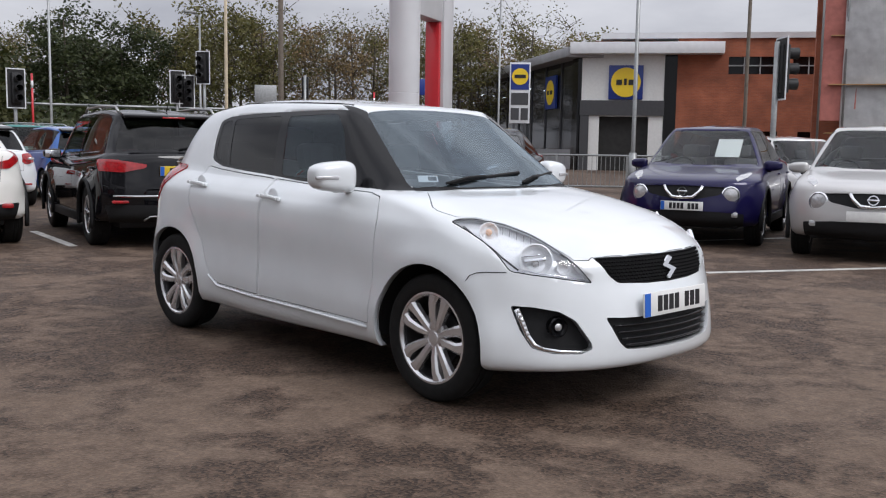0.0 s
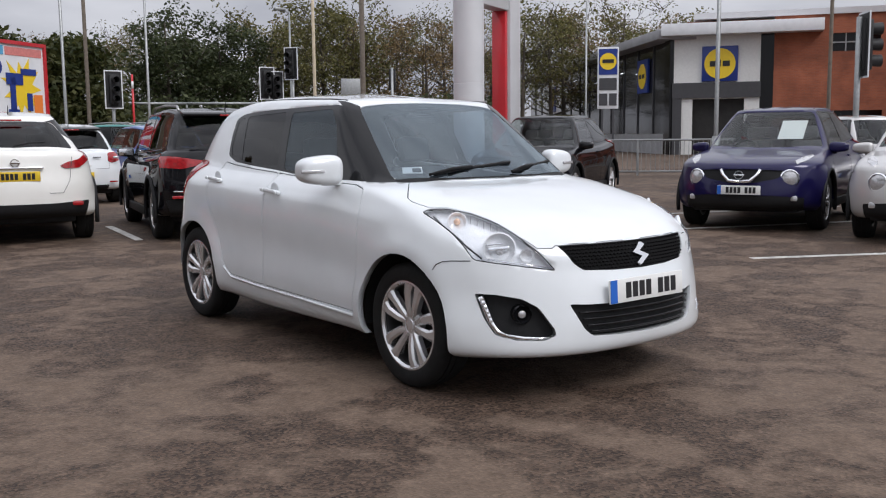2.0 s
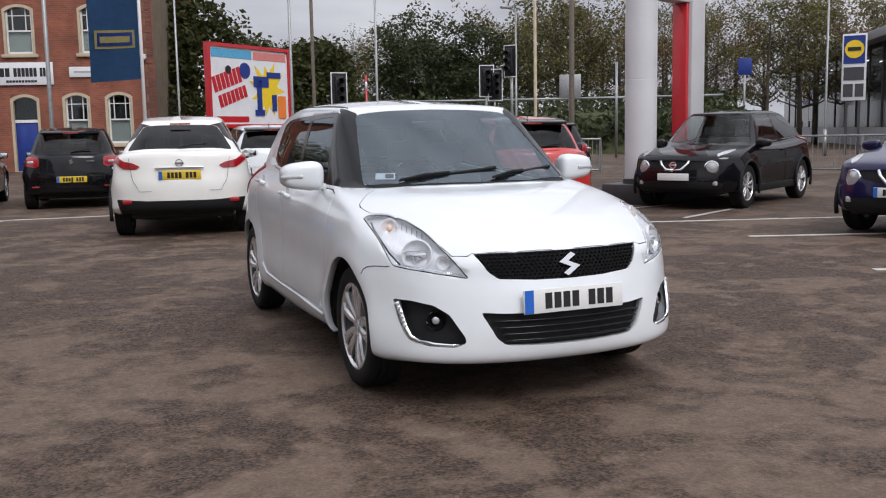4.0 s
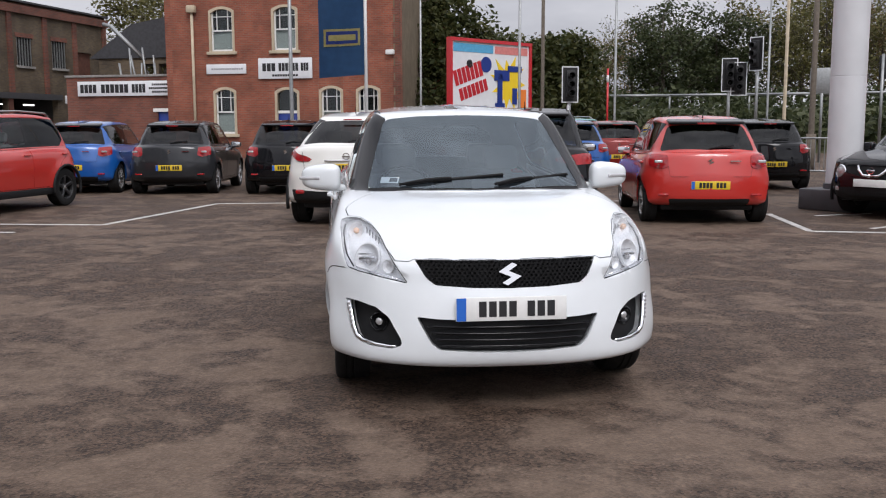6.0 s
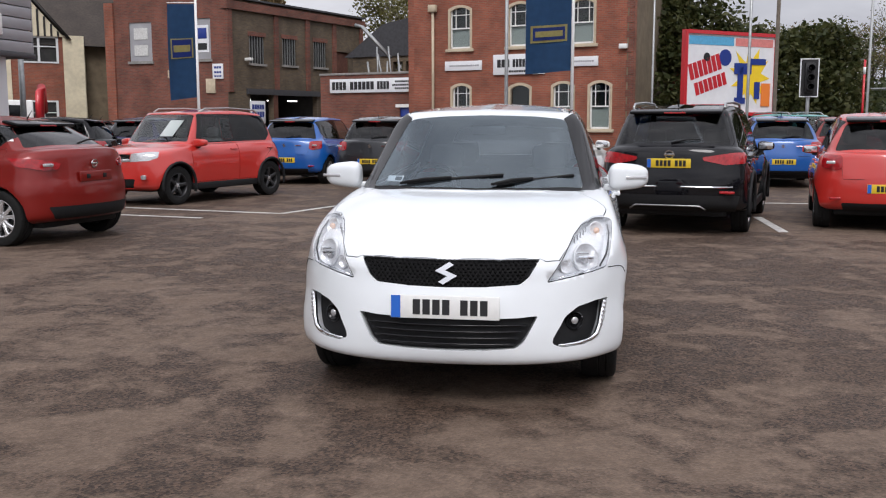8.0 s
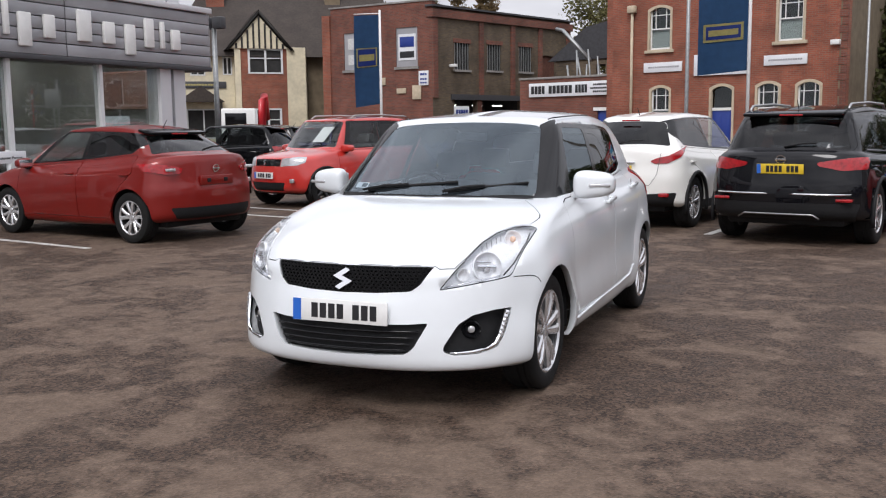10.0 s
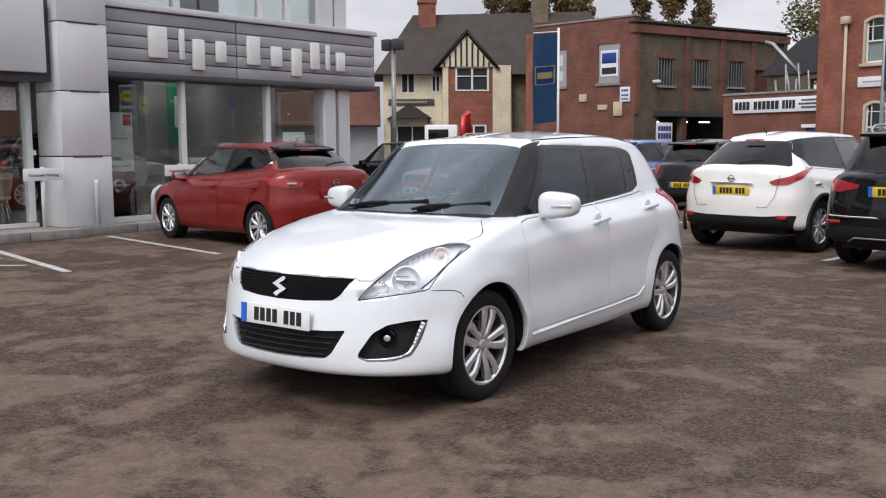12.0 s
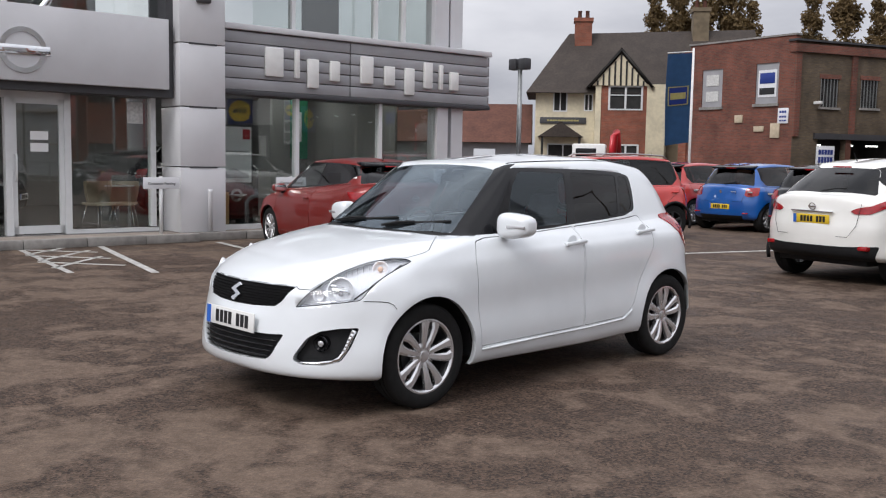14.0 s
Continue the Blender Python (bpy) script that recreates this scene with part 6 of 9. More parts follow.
def arch_points(w, h, rise, k=10):
    """Outline of an opening w by h whose head is a flat arch."""
    pts = [(-w / 2, 0), (w / 2, 0)]
    r = (w * w / 4 + rise * rise) / (2 * rise)
    a = math.asin(w / 2 / r)
    for i in range(k + 1):
        t = a - 2 * a * i / k
        pts.append((math.sin(t) * r, h - r + math.cos(t) * r))
    return pts


def ring_mesh(outer, inner, y0, y1):
    """A frame between two outlines with the same number of points."""
    bm = bmesh.new()
    n = len(outer)
    vs = [[bm.verts.new((x, y, z)) for x, z in pts] for pts, y in ((outer, y0), (inner, y0), (inner, y1), (outer, y1))]
    for a, b in zip(vs, vs[1:] + vs[:1]):
        for i in range(n):
            bm.faces.new((a[i], a[(i + 1) % n], b[(i + 1) % n], b[i]))
    bmesh.ops.recalc_face_normals(bm, faces=bm.faces)
    return bm


def arched_window(parent, x, z, w, h, brick, rise=0.18, sill=True, door=False):
    """A sash window under a flat arch: painted surround, frame, bars, panes, net curtain and sill."""
    m = Matrix.Translation((x, 0, z))
    out = arch_points(w, h, rise)
    inn = [(px * (1 - 0.20 / w), pz * (1 - 0.13 / h) + 0.02) for px, pz in out]
    win = part("window" if not door else "door", ring_mesh(out, inn, -0.035, 0.12), STONE_PAINT, parent, "cream-painted arched surround", m=m, smooth=False)
    bm = bmesh.new()
    head = out[2:]
    add_prism(bm, head + [(-w / 2 - 0.002, h + 0.004), (w / 2 + 0.002, h + 0.004)], 0.25)
    part("arch_infill", bm, brick, win, smooth=False)
    iw, ih = w - 0.20, h - 0.12
    if door:
        part("door_leaf", boxes((-iw / 2, 0.10, 0, iw / 2, 0.16, ih * 0.66), (-iw / 2 + 0.12, 0.09, 0.25, -0.06, 0.10, ih * 0.6), (0.06, 0.09, 0.25, iw / 2 - 0.12, 0.10, ih * 0.6), bevel=0.004), SIGN_BLUE, win, "dark blue panelled door")
        part("transom", boxes((-iw / 2, 0.06, ih * 0.66, iw / 2, 0.16, ih * 0.70)), WHITE_PAINT, win, smooth=False)
    else:
        bm = bmesh.new()
        for bar in ((-iw / 2, 0.02, -iw / 2 + 0.06, ih), (iw / 2 - 0.06, 0.02, iw / 2, ih), (-iw / 2, 0.02, iw / 2, 0.10), (-iw / 2, ih * 0.50 - 0.03, iw / 2, ih * 0.50 + 0.03), (-iw * 0.27, ih * 0.5, -iw * 0.27 + 0.03, ih), (iw * 0.27 - 0.03, ih * 0.5, iw * 0.27, ih), (-iw / 2, ih * 0.82, iw / 2, ih * 0.82 + 0.03)):
            add_box(bm, bar[0], 0.07, bar[1], bar[2], 0.12, bar[3])
        part("sash_frame", bm, WHITE_PAINT, win, smooth=False)
        part("curtain", boxes((-iw / 2, 0.17, 0.05, iw / 2, 0.18, ih * 0.48)), NET, win, "white net curtain", smooth=False)
    part("pane", boxes((-iw / 2, 0.125, 0.02, iw / 2, 0.131, ih)), GLASS, win, smooth=False)
    # dark sheet in place of the unlit room behind the pane
    part("dark_room", boxes((-w / 2, 0.5, -0.05, w / 2, 0.52, h)), ROOM_SHADE, win, smooth=False)
    if sill:
        part("sill", boxes((-w / 2 - 0.10, -0.12, -0.13, w / 2 + 0.10, 0.10, 0.0), bevel=0.015), STONE_PAINT, win)
    return win


def bars_sign(name, label, m, w, h, mat, ink, rows, depth=0.06, parent=None, frame=None):
    """A flat sign whose writing is drawn as plain bars: rows of (height, bar height, left, right, pieces)."""
    bm = boxes((-w / 2, 0, -h / 2, w / 2, depth, h / 2), bevel=0.006)
    sg = part(name, bm, mat, parent, label, m=m) if parent else solid(name, bm, mat, label, "sign", m=m)
    for z, bh, l, r, k in rows:
        bm = bmesh.new()
        step = (r - l) / k
        for i in range(k):
            add_box(bm, l + step * i + step * 0.08, -0.006, z - bh / 2, l + step * (i + 1) - step * 0.10, 0.002, z + bh / 2)
        tagged(part("lettering_bar", bm, ink, sg, smooth=False), kind="stuff" if k > 6 else "")
    if frame:
        bm = boxes((-w / 2 - 0.08, -0.04, h / 2, w / 2 + 0.08, depth, h / 2 + 0.10), (-w / 2 - 0.08, -0.04, -h / 2 - 0.10, w / 2 + 0.08, depth, -h / 2), (-w / 2 - 0.10, -0.04, -h / 2, -w / 2, depth, h / 2), (w / 2, -0.04, -h / 2, w / 2 + 0.10, depth, h / 2))
        part("frame", bm, frame, sg, smooth=False)
    return sg


def inn_building():
    """Two-storey red-brick building with arched windows."""
    inn = thing("brick_inn", "two-storey red brick building with cream arched windows", "building", m=fr(-3.95, 37.3, 0.945, -0.327))
    ups = (-1.70, 1.22, 4.10)
    downs = (-1.64, 3.26, 4.92)
    holes = [(x - 0.60, 4.62, x + 0.60, 6.55) for x in ups] + [(x - 0.54, 1.05, x + 0.54, 3.10) for x in downs] + [(0.70, 0.0, 1.82, 3.06)]
    part("front_wall", wall_mesh(-4.1, 6.35, 0, 9.4, holes, 0.3), BRICK_RED, inn, smooth=False)
    part("side_wall", wall_mesh(0, 9.0, 0, 9.4, [], 0.3), BUFF_AND_SHADED_CREAM, inn, "buff rendered side wall", smooth=False, m=pose(6.35, 0.01, 0, 0, 0, 96))
    part("side_wall", wall_mesh(0, 9.0, 0, 9.4, [], 0.3), BRICK_RED, inn, smooth=False, m=pose(-4.1, 0.0, 0, 0, 0, 90))
    part("back_wall", wall_mesh(-4.1, 6.35, 0, 9.4, [], 0.3), BRICK_RED, inn, smooth=False, m=pose(0, 9.0, 0))
    for x in ups:
        arched_window(inn, x, 4.62, 1.20, 1.93, BRICK_RED)
    for x in downs:
        arched_window(inn, x, 1.05, 1.08, 2.05, BRICK_RED)
    arched_window(inn, 1.26, 0.0, 1.12, 3.06, BRICK_RED, sill=False, door=True)
    part("roof", boxes((-4.3, -0.2, 9.4, 6.6, 9.2, 9.7)), SLATE, inn, smooth=False)
    part("drainpipe", tube([(-3.05, -0.10, 0.1), (-3.05, -0.10, 6.3)], 0.065, 8), STONE_PAINT, inn, "cream painted drainpipe")
    part("rain_hopper", boxes((-3.25, -0.26, 6.3, -2.85, 0.0, 6.62), bevel=0.05), STONE_PAINT, inn)
    bm = bmesh.new()
    for k in range(30):
        add_box(bm, 6.02 + 0.10 * (k % 2), -0.03, 0.30 * k, 6.36, 0.0, 0.30 * k + 0.28)
    tagged(part("corner_quoin", bm, BRICK_DARK, inn, smooth=False), kind="stuff")
    part("wall_lamp", boxes((5.75, -0.22, 4.35, 6.10, 0.0, 4.55), bevel=0.03), WHITE_PAINT, inn)
    bars_sign("shop_sign", "", pose(-1.52, -0.07, 3.87), 1.86, 0.42, SIGN_WHITE, PANEL_GREY, [(0, 0.07, -0.7, 0.8, 14)], parent=inn)
    bars_sign("shop_sign", "", pose(1.22, -0.09, 3.86), 2.46, 0.88, SIGN_WHITE, INK, [(0.05, 0.34, -1.05, -0.42, 3), (0.05, 0.34, -0.30, 0.62, 6), (0.05, 0.34, 0.72, 1.08, 3), (-0.30, 0.09, -0.6, 0.6, 10)], parent=inn)
    bars_sign("shop_sign", "", pose(3.95, -0.07, 3.90), 1.76, 0.40, SIGN_WHITE, PANEL_GREY, [(0, 0.07, -0.7, 0.7, 14)], parent=inn)
    return inn


def link_wall():
    wl = thing("yard_wall", "brick yard wall carrying a long white sign", "wall", m=fr(-3.95, 37.3, 0.945, -0.327))
    part("wall", wall_mesh(-9.6, -4.1, 0, 3.62, [(-5.05, 0, -4.2, 2.05)], 0.3, 0.25), BRICK_DARK, wl, smooth=False)
    part("coping", boxes((-9.65, 0.2, 3.62, -4.1, 0.6, 3.72), bevel=0.01), CONCRETE, wl)
    part("door", boxes((-5.05, 0.32, 0, -4.2, 0.40, 2.05), bevel=0.005), SIGN_BLUE, wl)
    part("lintel", boxes((-5.25, 0.20, 2.05, -4.12, 0.34, 2.20)), WHITE_PAINT, wl, smooth=False)
    bars_sign("long_sign", "long white sign with black lettering bars", pose(-6.50, 0.15, 3.10), 4.95, 0.66, SIGN_WHITE, INK, [(0, 0.38, -2.35, -1.50, 4), (0, 0.38, -1.30, 0.10, 6), (0, 0.38, 0.25, 0.95, 4), (0.16, 0.09, 1.25, 2.05, 8), (0.0, 0.09, 1.10, 2.30, 12), (-0.16, 0.09, 1.25, 2.10, 8)], parent=wl)
    # scrap posts and a shed behind the wall
    for k in range(7):
        part("scrap_pole", tube([(-7.2 + 0.28 * k, 1.2 + 0.2 * (k % 3), 2.5), (-7.5 + 0.3 * k + 0.25 * (k % 2), 1.3, 4.3 + 0.35 * ((k * 5) % 3))], 0.05, 6), GALV, wl)
    part("loader_arm", tube([(-6.6, 2.0, 4.5), (-8.4, 2.2, 6.1), (-8.8, 2.2, 6.2)], 0.10, 6), GALV, wl)
    sh = thing("yard_shed", "dark shed with brick gable behind the yard wall", "shed", m=fr(-3.95, 37.3, 0.945, -0.327))
    part("shed_wall", wall_mesh(-11.5, -4.3, 0, 4.9, [(-8.9, 3.9, -8.3, 4.6), (-8.1, 3.9, -7.5, 4.6)], 0.3, 6.0), BRICK_BROWN, sh, smooth=False)
    bm = bmesh.new()
    add_prism(bm, [(-12.0, 4.9), (-4.2, 4.9), (-4.6, 7.4), (-9.5, 6.6)], 7.0, m=Matrix.Translation((0, 5.9, 0)))
    part("shed_roof", bm, SLATE, sh, smooth=False)
    part("shed_box", boxes((-6.2, 3.4, 0, -4.6, 5.5, 5.6), bevel=0.02), PANEL_DARK, sh)


def warehouse():
    wh = thing("brick_warehouse", "old two-storey brick warehouse with barred windows", "building")
    mf = fr(-18.48, 42.5, 0.35, 0.937)
    wins = [(2.35, 4.5), (5.10, 4.55), (7.95, 4.58)]
    holes = [(x - 0.62, z, x + 0.62, z + 1.45) for x, z in wins] + [(1.7, 0, 3.6, 2.85), (3.95, 0, 7.6, 2.85), (9.6, 4.0, 10.9, 5.6)]
    part("front_wall", wall_mesh(0, 12.4, 0, 7.75, holes, 0.35), BRICK_BROWN, wh, "weathered yellow-brown brick front", smooth=False, m=mf)
    for x in (0.0, 3.75, 6.55, 9.15, 12.0):
        part("pier", boxes((x, -0.10, 2.95, x + 0.34, 0.0, 7.3)), BRICK_DARK, wh, smooth=False, m=mf)
    part("cornice", boxes((-0.1, -0.16, 7.2, 12.5, 0.36, 7.62)), BRICK_DARK, wh, smooth=False, m=mf)
    part("coping", boxes((-0.15, -0.2, 7.75, 12.5, 0.4, 7.85)), SLATE, wh, smooth=False, m=mf)
    part("lintel_beam", boxes((1.4, -0.12, 2.85, 7.9, 0.05, 3.15)), PANEL_DARK, wh, smooth=False, m=mf)
    for x, z in wins:
        # the window is a sheet with the room's shade as its colour
        w = part("window", boxes((x - 0.62, 0.10, z, x + 0.62, 0.13, z + 1.45)), ROOM_SHADE, wh, "dark barred window", smooth=False, m=mf)
        for k in range(6):
            part("window_bar", boxes((x - 0.58 + 0.22 * k, 0.04, z, x - 0.53 + 0.22 * k, 0.08, z + 1.45)), GALV, w, smooth=False)
        part("arch_head", boxes((x - 0.72, -0.03, z + 1.45, x + 0.72, 0.04, z + 1.68)), BRICK_DARK, w, smooth=False)
        part("sill", boxes((x - 0.70, -0.10, z - 0.12, x + 0.70, 0.05, z)), CONCRETE, w, smooth=False)
    part("loft_door", boxes((9.6, 0.12, 4.0, 10.9, 0.18, 5.6)), ROOF_RED, wh, "dull red loft door", smooth=False, m=mf)
    # back and lining carry the gateway's inner shade in their colour
    part("gateway_dark", boxes((1.6, 3.0, 0, 7.7, 3.1, 3.0)), ROOM_SHADE, wh, smooth=False, m=mf)
    part("gateway_lining", boxes((1.5, 0.36, 0, 1.6, 3.1, 3.0), (7.7, 0.36, 0, 7.8, 3.1, 3.0), (1.5, 0.36, 3.0, 7.8, 3.1, 3.1)), ROOM_SHADE, wh, smooth=False, m=mf)
    for x in (2.3, 4.6, 6.4):
        part("strip_light", boxes((x, 1.2, 2.55, x + 0.8, 1.3, 2.62)), glow("strip_light_glow", (1.0, 0.97, 0.9), 2.0), wh, smooth=False, m=mf)
    part("gate_post", boxes((3.62, -0.05, 0, 3.95, 0.3, 2.85)), ROOF_RED, wh, smooth=False, m=mf)
    bars_sign("board_sign", "", mf @ pose(2.2, -0.10, 1.9), 1.2, 1.2, SIGN_WHITE, SIGN_BLUE, [(0.28, 0.26, -0.5, 0.5, 5), (-0.12, 0.30, -0.5, 0.5, 5)], parent=wh)
    bars_sign("small_sign", "", mf @ pose(8.6, -0.05, 2.9), 0.7, 0.45, SIGN_WHITE, PANEL_GREY, [(0, 0.08, -0.25, 0.25, 4)], parent=wh)
    ms = fr(-18.48, 42.5, 0.99, -0.14)
    sholes = [(-2.35, 4.65, -0.95, 6.75), (-5.9, 4.6, -4.5, 6.65)]
    part("side_wall", wall_mesh(-6.8, -0.02, 0, 8.05, sholes, 0.35), BRICK_DARK, wh, "dark red brick side wall", smooth=False, m=ms)
    part("parapet_coping", boxes((-6.9, -0.06, 8.05, 0.05, 0.42, 8.14)), CONCRETE, wh, smooth=False, m=ms)
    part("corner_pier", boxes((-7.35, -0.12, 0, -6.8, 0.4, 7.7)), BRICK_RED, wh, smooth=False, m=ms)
    for x, z, graphic in ((-1.65, 4.65, True), (-5.2, 4.6, False)):
        w = part("blocked_window", boxes((x - 0.70, 0.06, z, x + 0.70, 0.12, z + 2.10)), PANEL_GREY, wh, "grey boarded arched window", smooth=False, m=ms)
        part("sill", boxes((x - 0.78, -0.10, z - 0.14, x + 0.78, 0.06, z)), CONCRETE, w, smooth=False)
        if graphic:
            part("poster", boxes((x - 0.56, 0.03, z + 0.35, x + 0.56, 0.06, z + 1.75)), SIGN_WHITE, w, smooth=False)
            part("poster_shape", boxes((x - 0.46, 0.015, z + 1.05, x + 0.46, 0.03, z + 1.6), bevel=0.01), SIGN_BLUE, w)
            part("poster_bar", boxes((x - 0.46, 0.015, z + 0.48, x + 0.46, 0.03, z + 0.82)), INK, w, smooth=False)
        else:
            part("poster_bar", boxes((x - 0.42, 0.03, z + 1.15, x + 0.42, 0.06, z + 1.75), (x - 0.42, 0.03, z + 0.3, x + 0.42, 0.06, z + 0.85)), NET, w, smooth=False)
    bars_sign("small_sign", "", ms @ pose(0.0 - 0.55, -0.07, 4.0), 0.62, 0.78, SIGN_WHITE, SIGN_BLUE, [(0.2, 0.12, -0.22, 0.22, 3), (-0.05, 0.10, -0.22, 0.22, 3), (-0.25, 0.08, -0.22, 0.22, 3)], parent=wh)
    for x, z, w, h in ((-1.0, 3.25, 0.55, 0.75), (-2.0, 3.35, 0.6, 0.28), (-3.3, 3.9, 0.5, 0.4)):
        part("meter_box", boxes((x - w / 2, -0.08, z - h / 2, x + w / 2, 0.0, z + h / 2), bevel=0.01), STONE_PAINT, wh, m=ms)
    part("roof", boxes((0.2, 0.35, 7.3, 12.3, 9, 7.5)), SLATE, wh, smooth=False, m=mf)
    part("camera_box", boxes((1.2, -0.55, 4.6, 1.4, -0.1, 4.75), bevel=0.02), WHITE_PAINT, wh, m=mf)


def timbered_house():
    h = thing("timbered_house", "cream house with brown tiled roof and half-timbered gable", "house", m=fr(-31.63, 45.24, 0.755, 0.656))
    part("front_wall", wall_mesh(-5.0, 3.2, 0, 6.3, [(-3.9, 4.6, -3.0, 5.9), (-1.97, 4.65, -1.4, 5.75), (-4.2, 0.8, -2.2, 2.6)], 0.3), CREAM, h, smooth=False)
    part("bay", wall_mesh(-0.95, 1.85, 0, 6.35, [(-0.45, 4.7, 1.55, 6.2), (-0.1, 0.8, 1.4, 2.6)], 0.3, -0.7), BRICK_RED, h, "brick bay", smooth=False)
    part("bay_render", boxes((-1.3, -0.78, 0, -0.95, 0.0, 6.3), (1.85, -0.78, 0, 3.0, 0.0, 6.3)), CREAM, h, smooth=False)
    bm = bmesh.new()
    add_prism(bm, [(-1.5, 6.2), (1.9, 6.2), (0.2, 8.15)], 1.0, m=Matrix.Translation((0, -0.85, 0)))
    part("gable_panel", bm, CREAM, h, "white half-timbered gable", smooth=False)
    for k in range(9):
        x = -1.2 + 0.35 * k
        top = 8.1 - abs(x - 0.2) * 1.14
        if top > 6.4:
            part("gable_timber", boxes((x - 0.055, -0.90, 6.2, x + 0.055, -0.85, top)), TIMBER_DARK, h, smooth=False)
    for s in (-1, 1):
        part("barge_board", tube([(0.2, -0.95, 8.4), (0.2 + s * 1.95, -0.95, 6.1)], 0.10, 4), TIMBER_DARK, h)
    bm = bmesh.new()
    prof = [(-0.6, 6.0), (4.2, 10.1), (9.0, 6.0)]
    n0 = [bm.verts.new((x, y, z)) for x, y, z in ((-5.6, -0.7, 5.75), (-2.9, 4.2, 10.0), (-5.6, 9.0, 5.9))]
    n1 = [bm.verts.new((9.2, y, z)) for y, z in ((-0.7, 5.75), (4.2, 10.3), (9.0, 5.9))]
    for a, b in ((0, 1), (1, 2), (2, 0)):
        bm.faces.new((n0[a], n1[a], n1[b], n0[b]))
    bm.faces.new(n0)
    bm.faces.new(n1[::-1])
    bmesh.ops.recalc_face_normals(bm, faces=bm.faces)
    part("roof", bm, ROOF_TILE, h, smooth=False)
    bm = bmesh.new()
    g0 = [bm.verts.new(p) for p in ((-1.9, -1.05, 6.05), (0.2, -1.05, 8.5), (2.3, -1.05, 6.05))]
    g1 = [bm.verts.new(p) for p in ((-1.9, 2.0, 6.2), (0.2, 3.4, 8.6), (2.3, 2.0, 6.2))]
    for a, b in ((0, 1), (1, 2)):
        bm.faces.new((g0[a], g0[b], g1[b], g1[a]))
    bmesh.ops.solidify(bm, geom=bm.faces[:], thickness=0.12)
    part("gable_roof", bm, ROOF_TILE, h, smooth=False)
    # cream like the front; the darker tone paints this side's shade
    part("side_gable", boxes((3.2, 0.0, 0, 8.8, 8.5, 6.0)), BUFF_AND_SHADED_CREAM, h, smooth=False)
    for x, z, w, hh in ((-3.45, 4.6, 0.9, 1.3), (-1.68, 4.65, 0.57, 1.1), (-3.2, 0.8, 2.0, 1.8)):
        # room shade is painted on the sheet behind each frame
        w_ = part("window", boxes((x - w / 2, 0.03, z, x + w / 2, 0.05, z + hh)), ROOM_SHADE, h, smooth=False)
        part("frame", boxes((x - w / 2, -0.02, z, x - w / 2 + 0.08, 0.03, z + hh), (x + w / 2 - 0.08, -0.02, z, x + w / 2, 0.03, z + hh), (x - 0.04, -0.02, z, x + 0.04, 0.03, z + hh), (x - w / 2, -0.02, z + hh - 0.08, x + w / 2, 0.03, z + hh), (x - w / 2, -0.02, z, x + w / 2, 0.03, z + 0.08)), FRAME_WHITE, w_, smooth=False)
    for z, hh, x0, x1 in ((4.7, 1.5, -0.45, 1.55), (0.8, 1.8, -0.1, 1.4)):
        w_ = part("bay_window", boxes((x0, -0.66, z, x1, -0.64, z + hh)), ROOM_SHADE, h, smooth=False)
        fw = (x1 - x0) / 2
        part("frame", boxes(*[(x0 + fw * k - 0.06, -0.74, z, x0 + fw * k + 0.06, -0.66, z + hh) for k in range(3)], (x0, -0.74, z, x1, -0.66, z + 0.09), (x0, -0.74, z + hh - 0.09, x1, -0.66, z + hh), (x0, -0.74, z + hh * 0.6, x1, -0.66, z + hh * 0.6 + 0.06)), FRAME_WHITE, w_, smooth=False)
        part("curtain", boxes((x0 + fw + 0.1, -0.655, z + 0.1, x1 - 0.05, -0.65, z + hh - 0.1)), NET, w_, smooth=False)
    for x, y, top, w in ((-2.0, 3.6, 10.9, 0.55), (5.6, 3.8, 11.6, 0.5)):
        ch = part("chimney", boxes((x - w, y - 0.5, 8.2, x + w, y + 0.5, top), (x - w - 0.08, y - 0.58, top - 0.25, x + w + 0.08, y + 0.58, top)), BRICK_RED if w > 0.5 else BUFF_AND_SHADED_CREAM, h, smooth=False)
        for k in (-0.25, 0.25):
            bm = bmesh.new()
            add_lathe(bm, [(0.14, 0), (0.12, 0.45), (0.15, 0.5)], 10)
            part("chimney_pot", bm, ROOF_RED, ch, m=Matrix.Translation((x + k, y, top)))
    bm = bmesh.new()
    add_prism(bm, [(-4.8, 3.0), (-2.0, 3.0), (-3.4, 3.95)], 1.2, m=Matrix.Translation((0, -1.2, 0)))
    part("porch_roof", bm, ROOF_TILE, h, smooth=False)
    part("porch_post", boxes((-4.6, -1.1, 0, -4.45, -0.95, 3.0), (-2.3, -1.1, 0, -2.15, -0.95, 3.0)), TIMBER_DARK, h, smooth=False)
    bars_sign("inn_sign", "", pose(-3.25, -0.08, 4.05), 2.9, 0.40, PANEL_DARK, FLAG_GOLD, [(0, 0.10, -1.0, 1.0, 12)], parent=h)
    lo = thing("low_outbuilding", "low outbuilding with rusty red pitched roof", "building", m=fr(-36.2, 41.5, 0.755, 0.656))
    part("wall", wall_mesh(-12, 0.5, 0, 2.7, [(-3.0, 0.9, -1.6, 2.2), (-5.5, 0.9, -4.1, 2.2)], 0.3), PANEL_GREY, lo, smooth=False)
    bm = bmesh.new()
    add_prism(bm, [(-0.5, 2.6), (6.5, 2.6), (3.0, 5.2)], 12.9, m=pose(0.7, -0.4, 0, 0, 0, 90))
    part("roof", bm, ROOF_RED, lo, smooth=False)


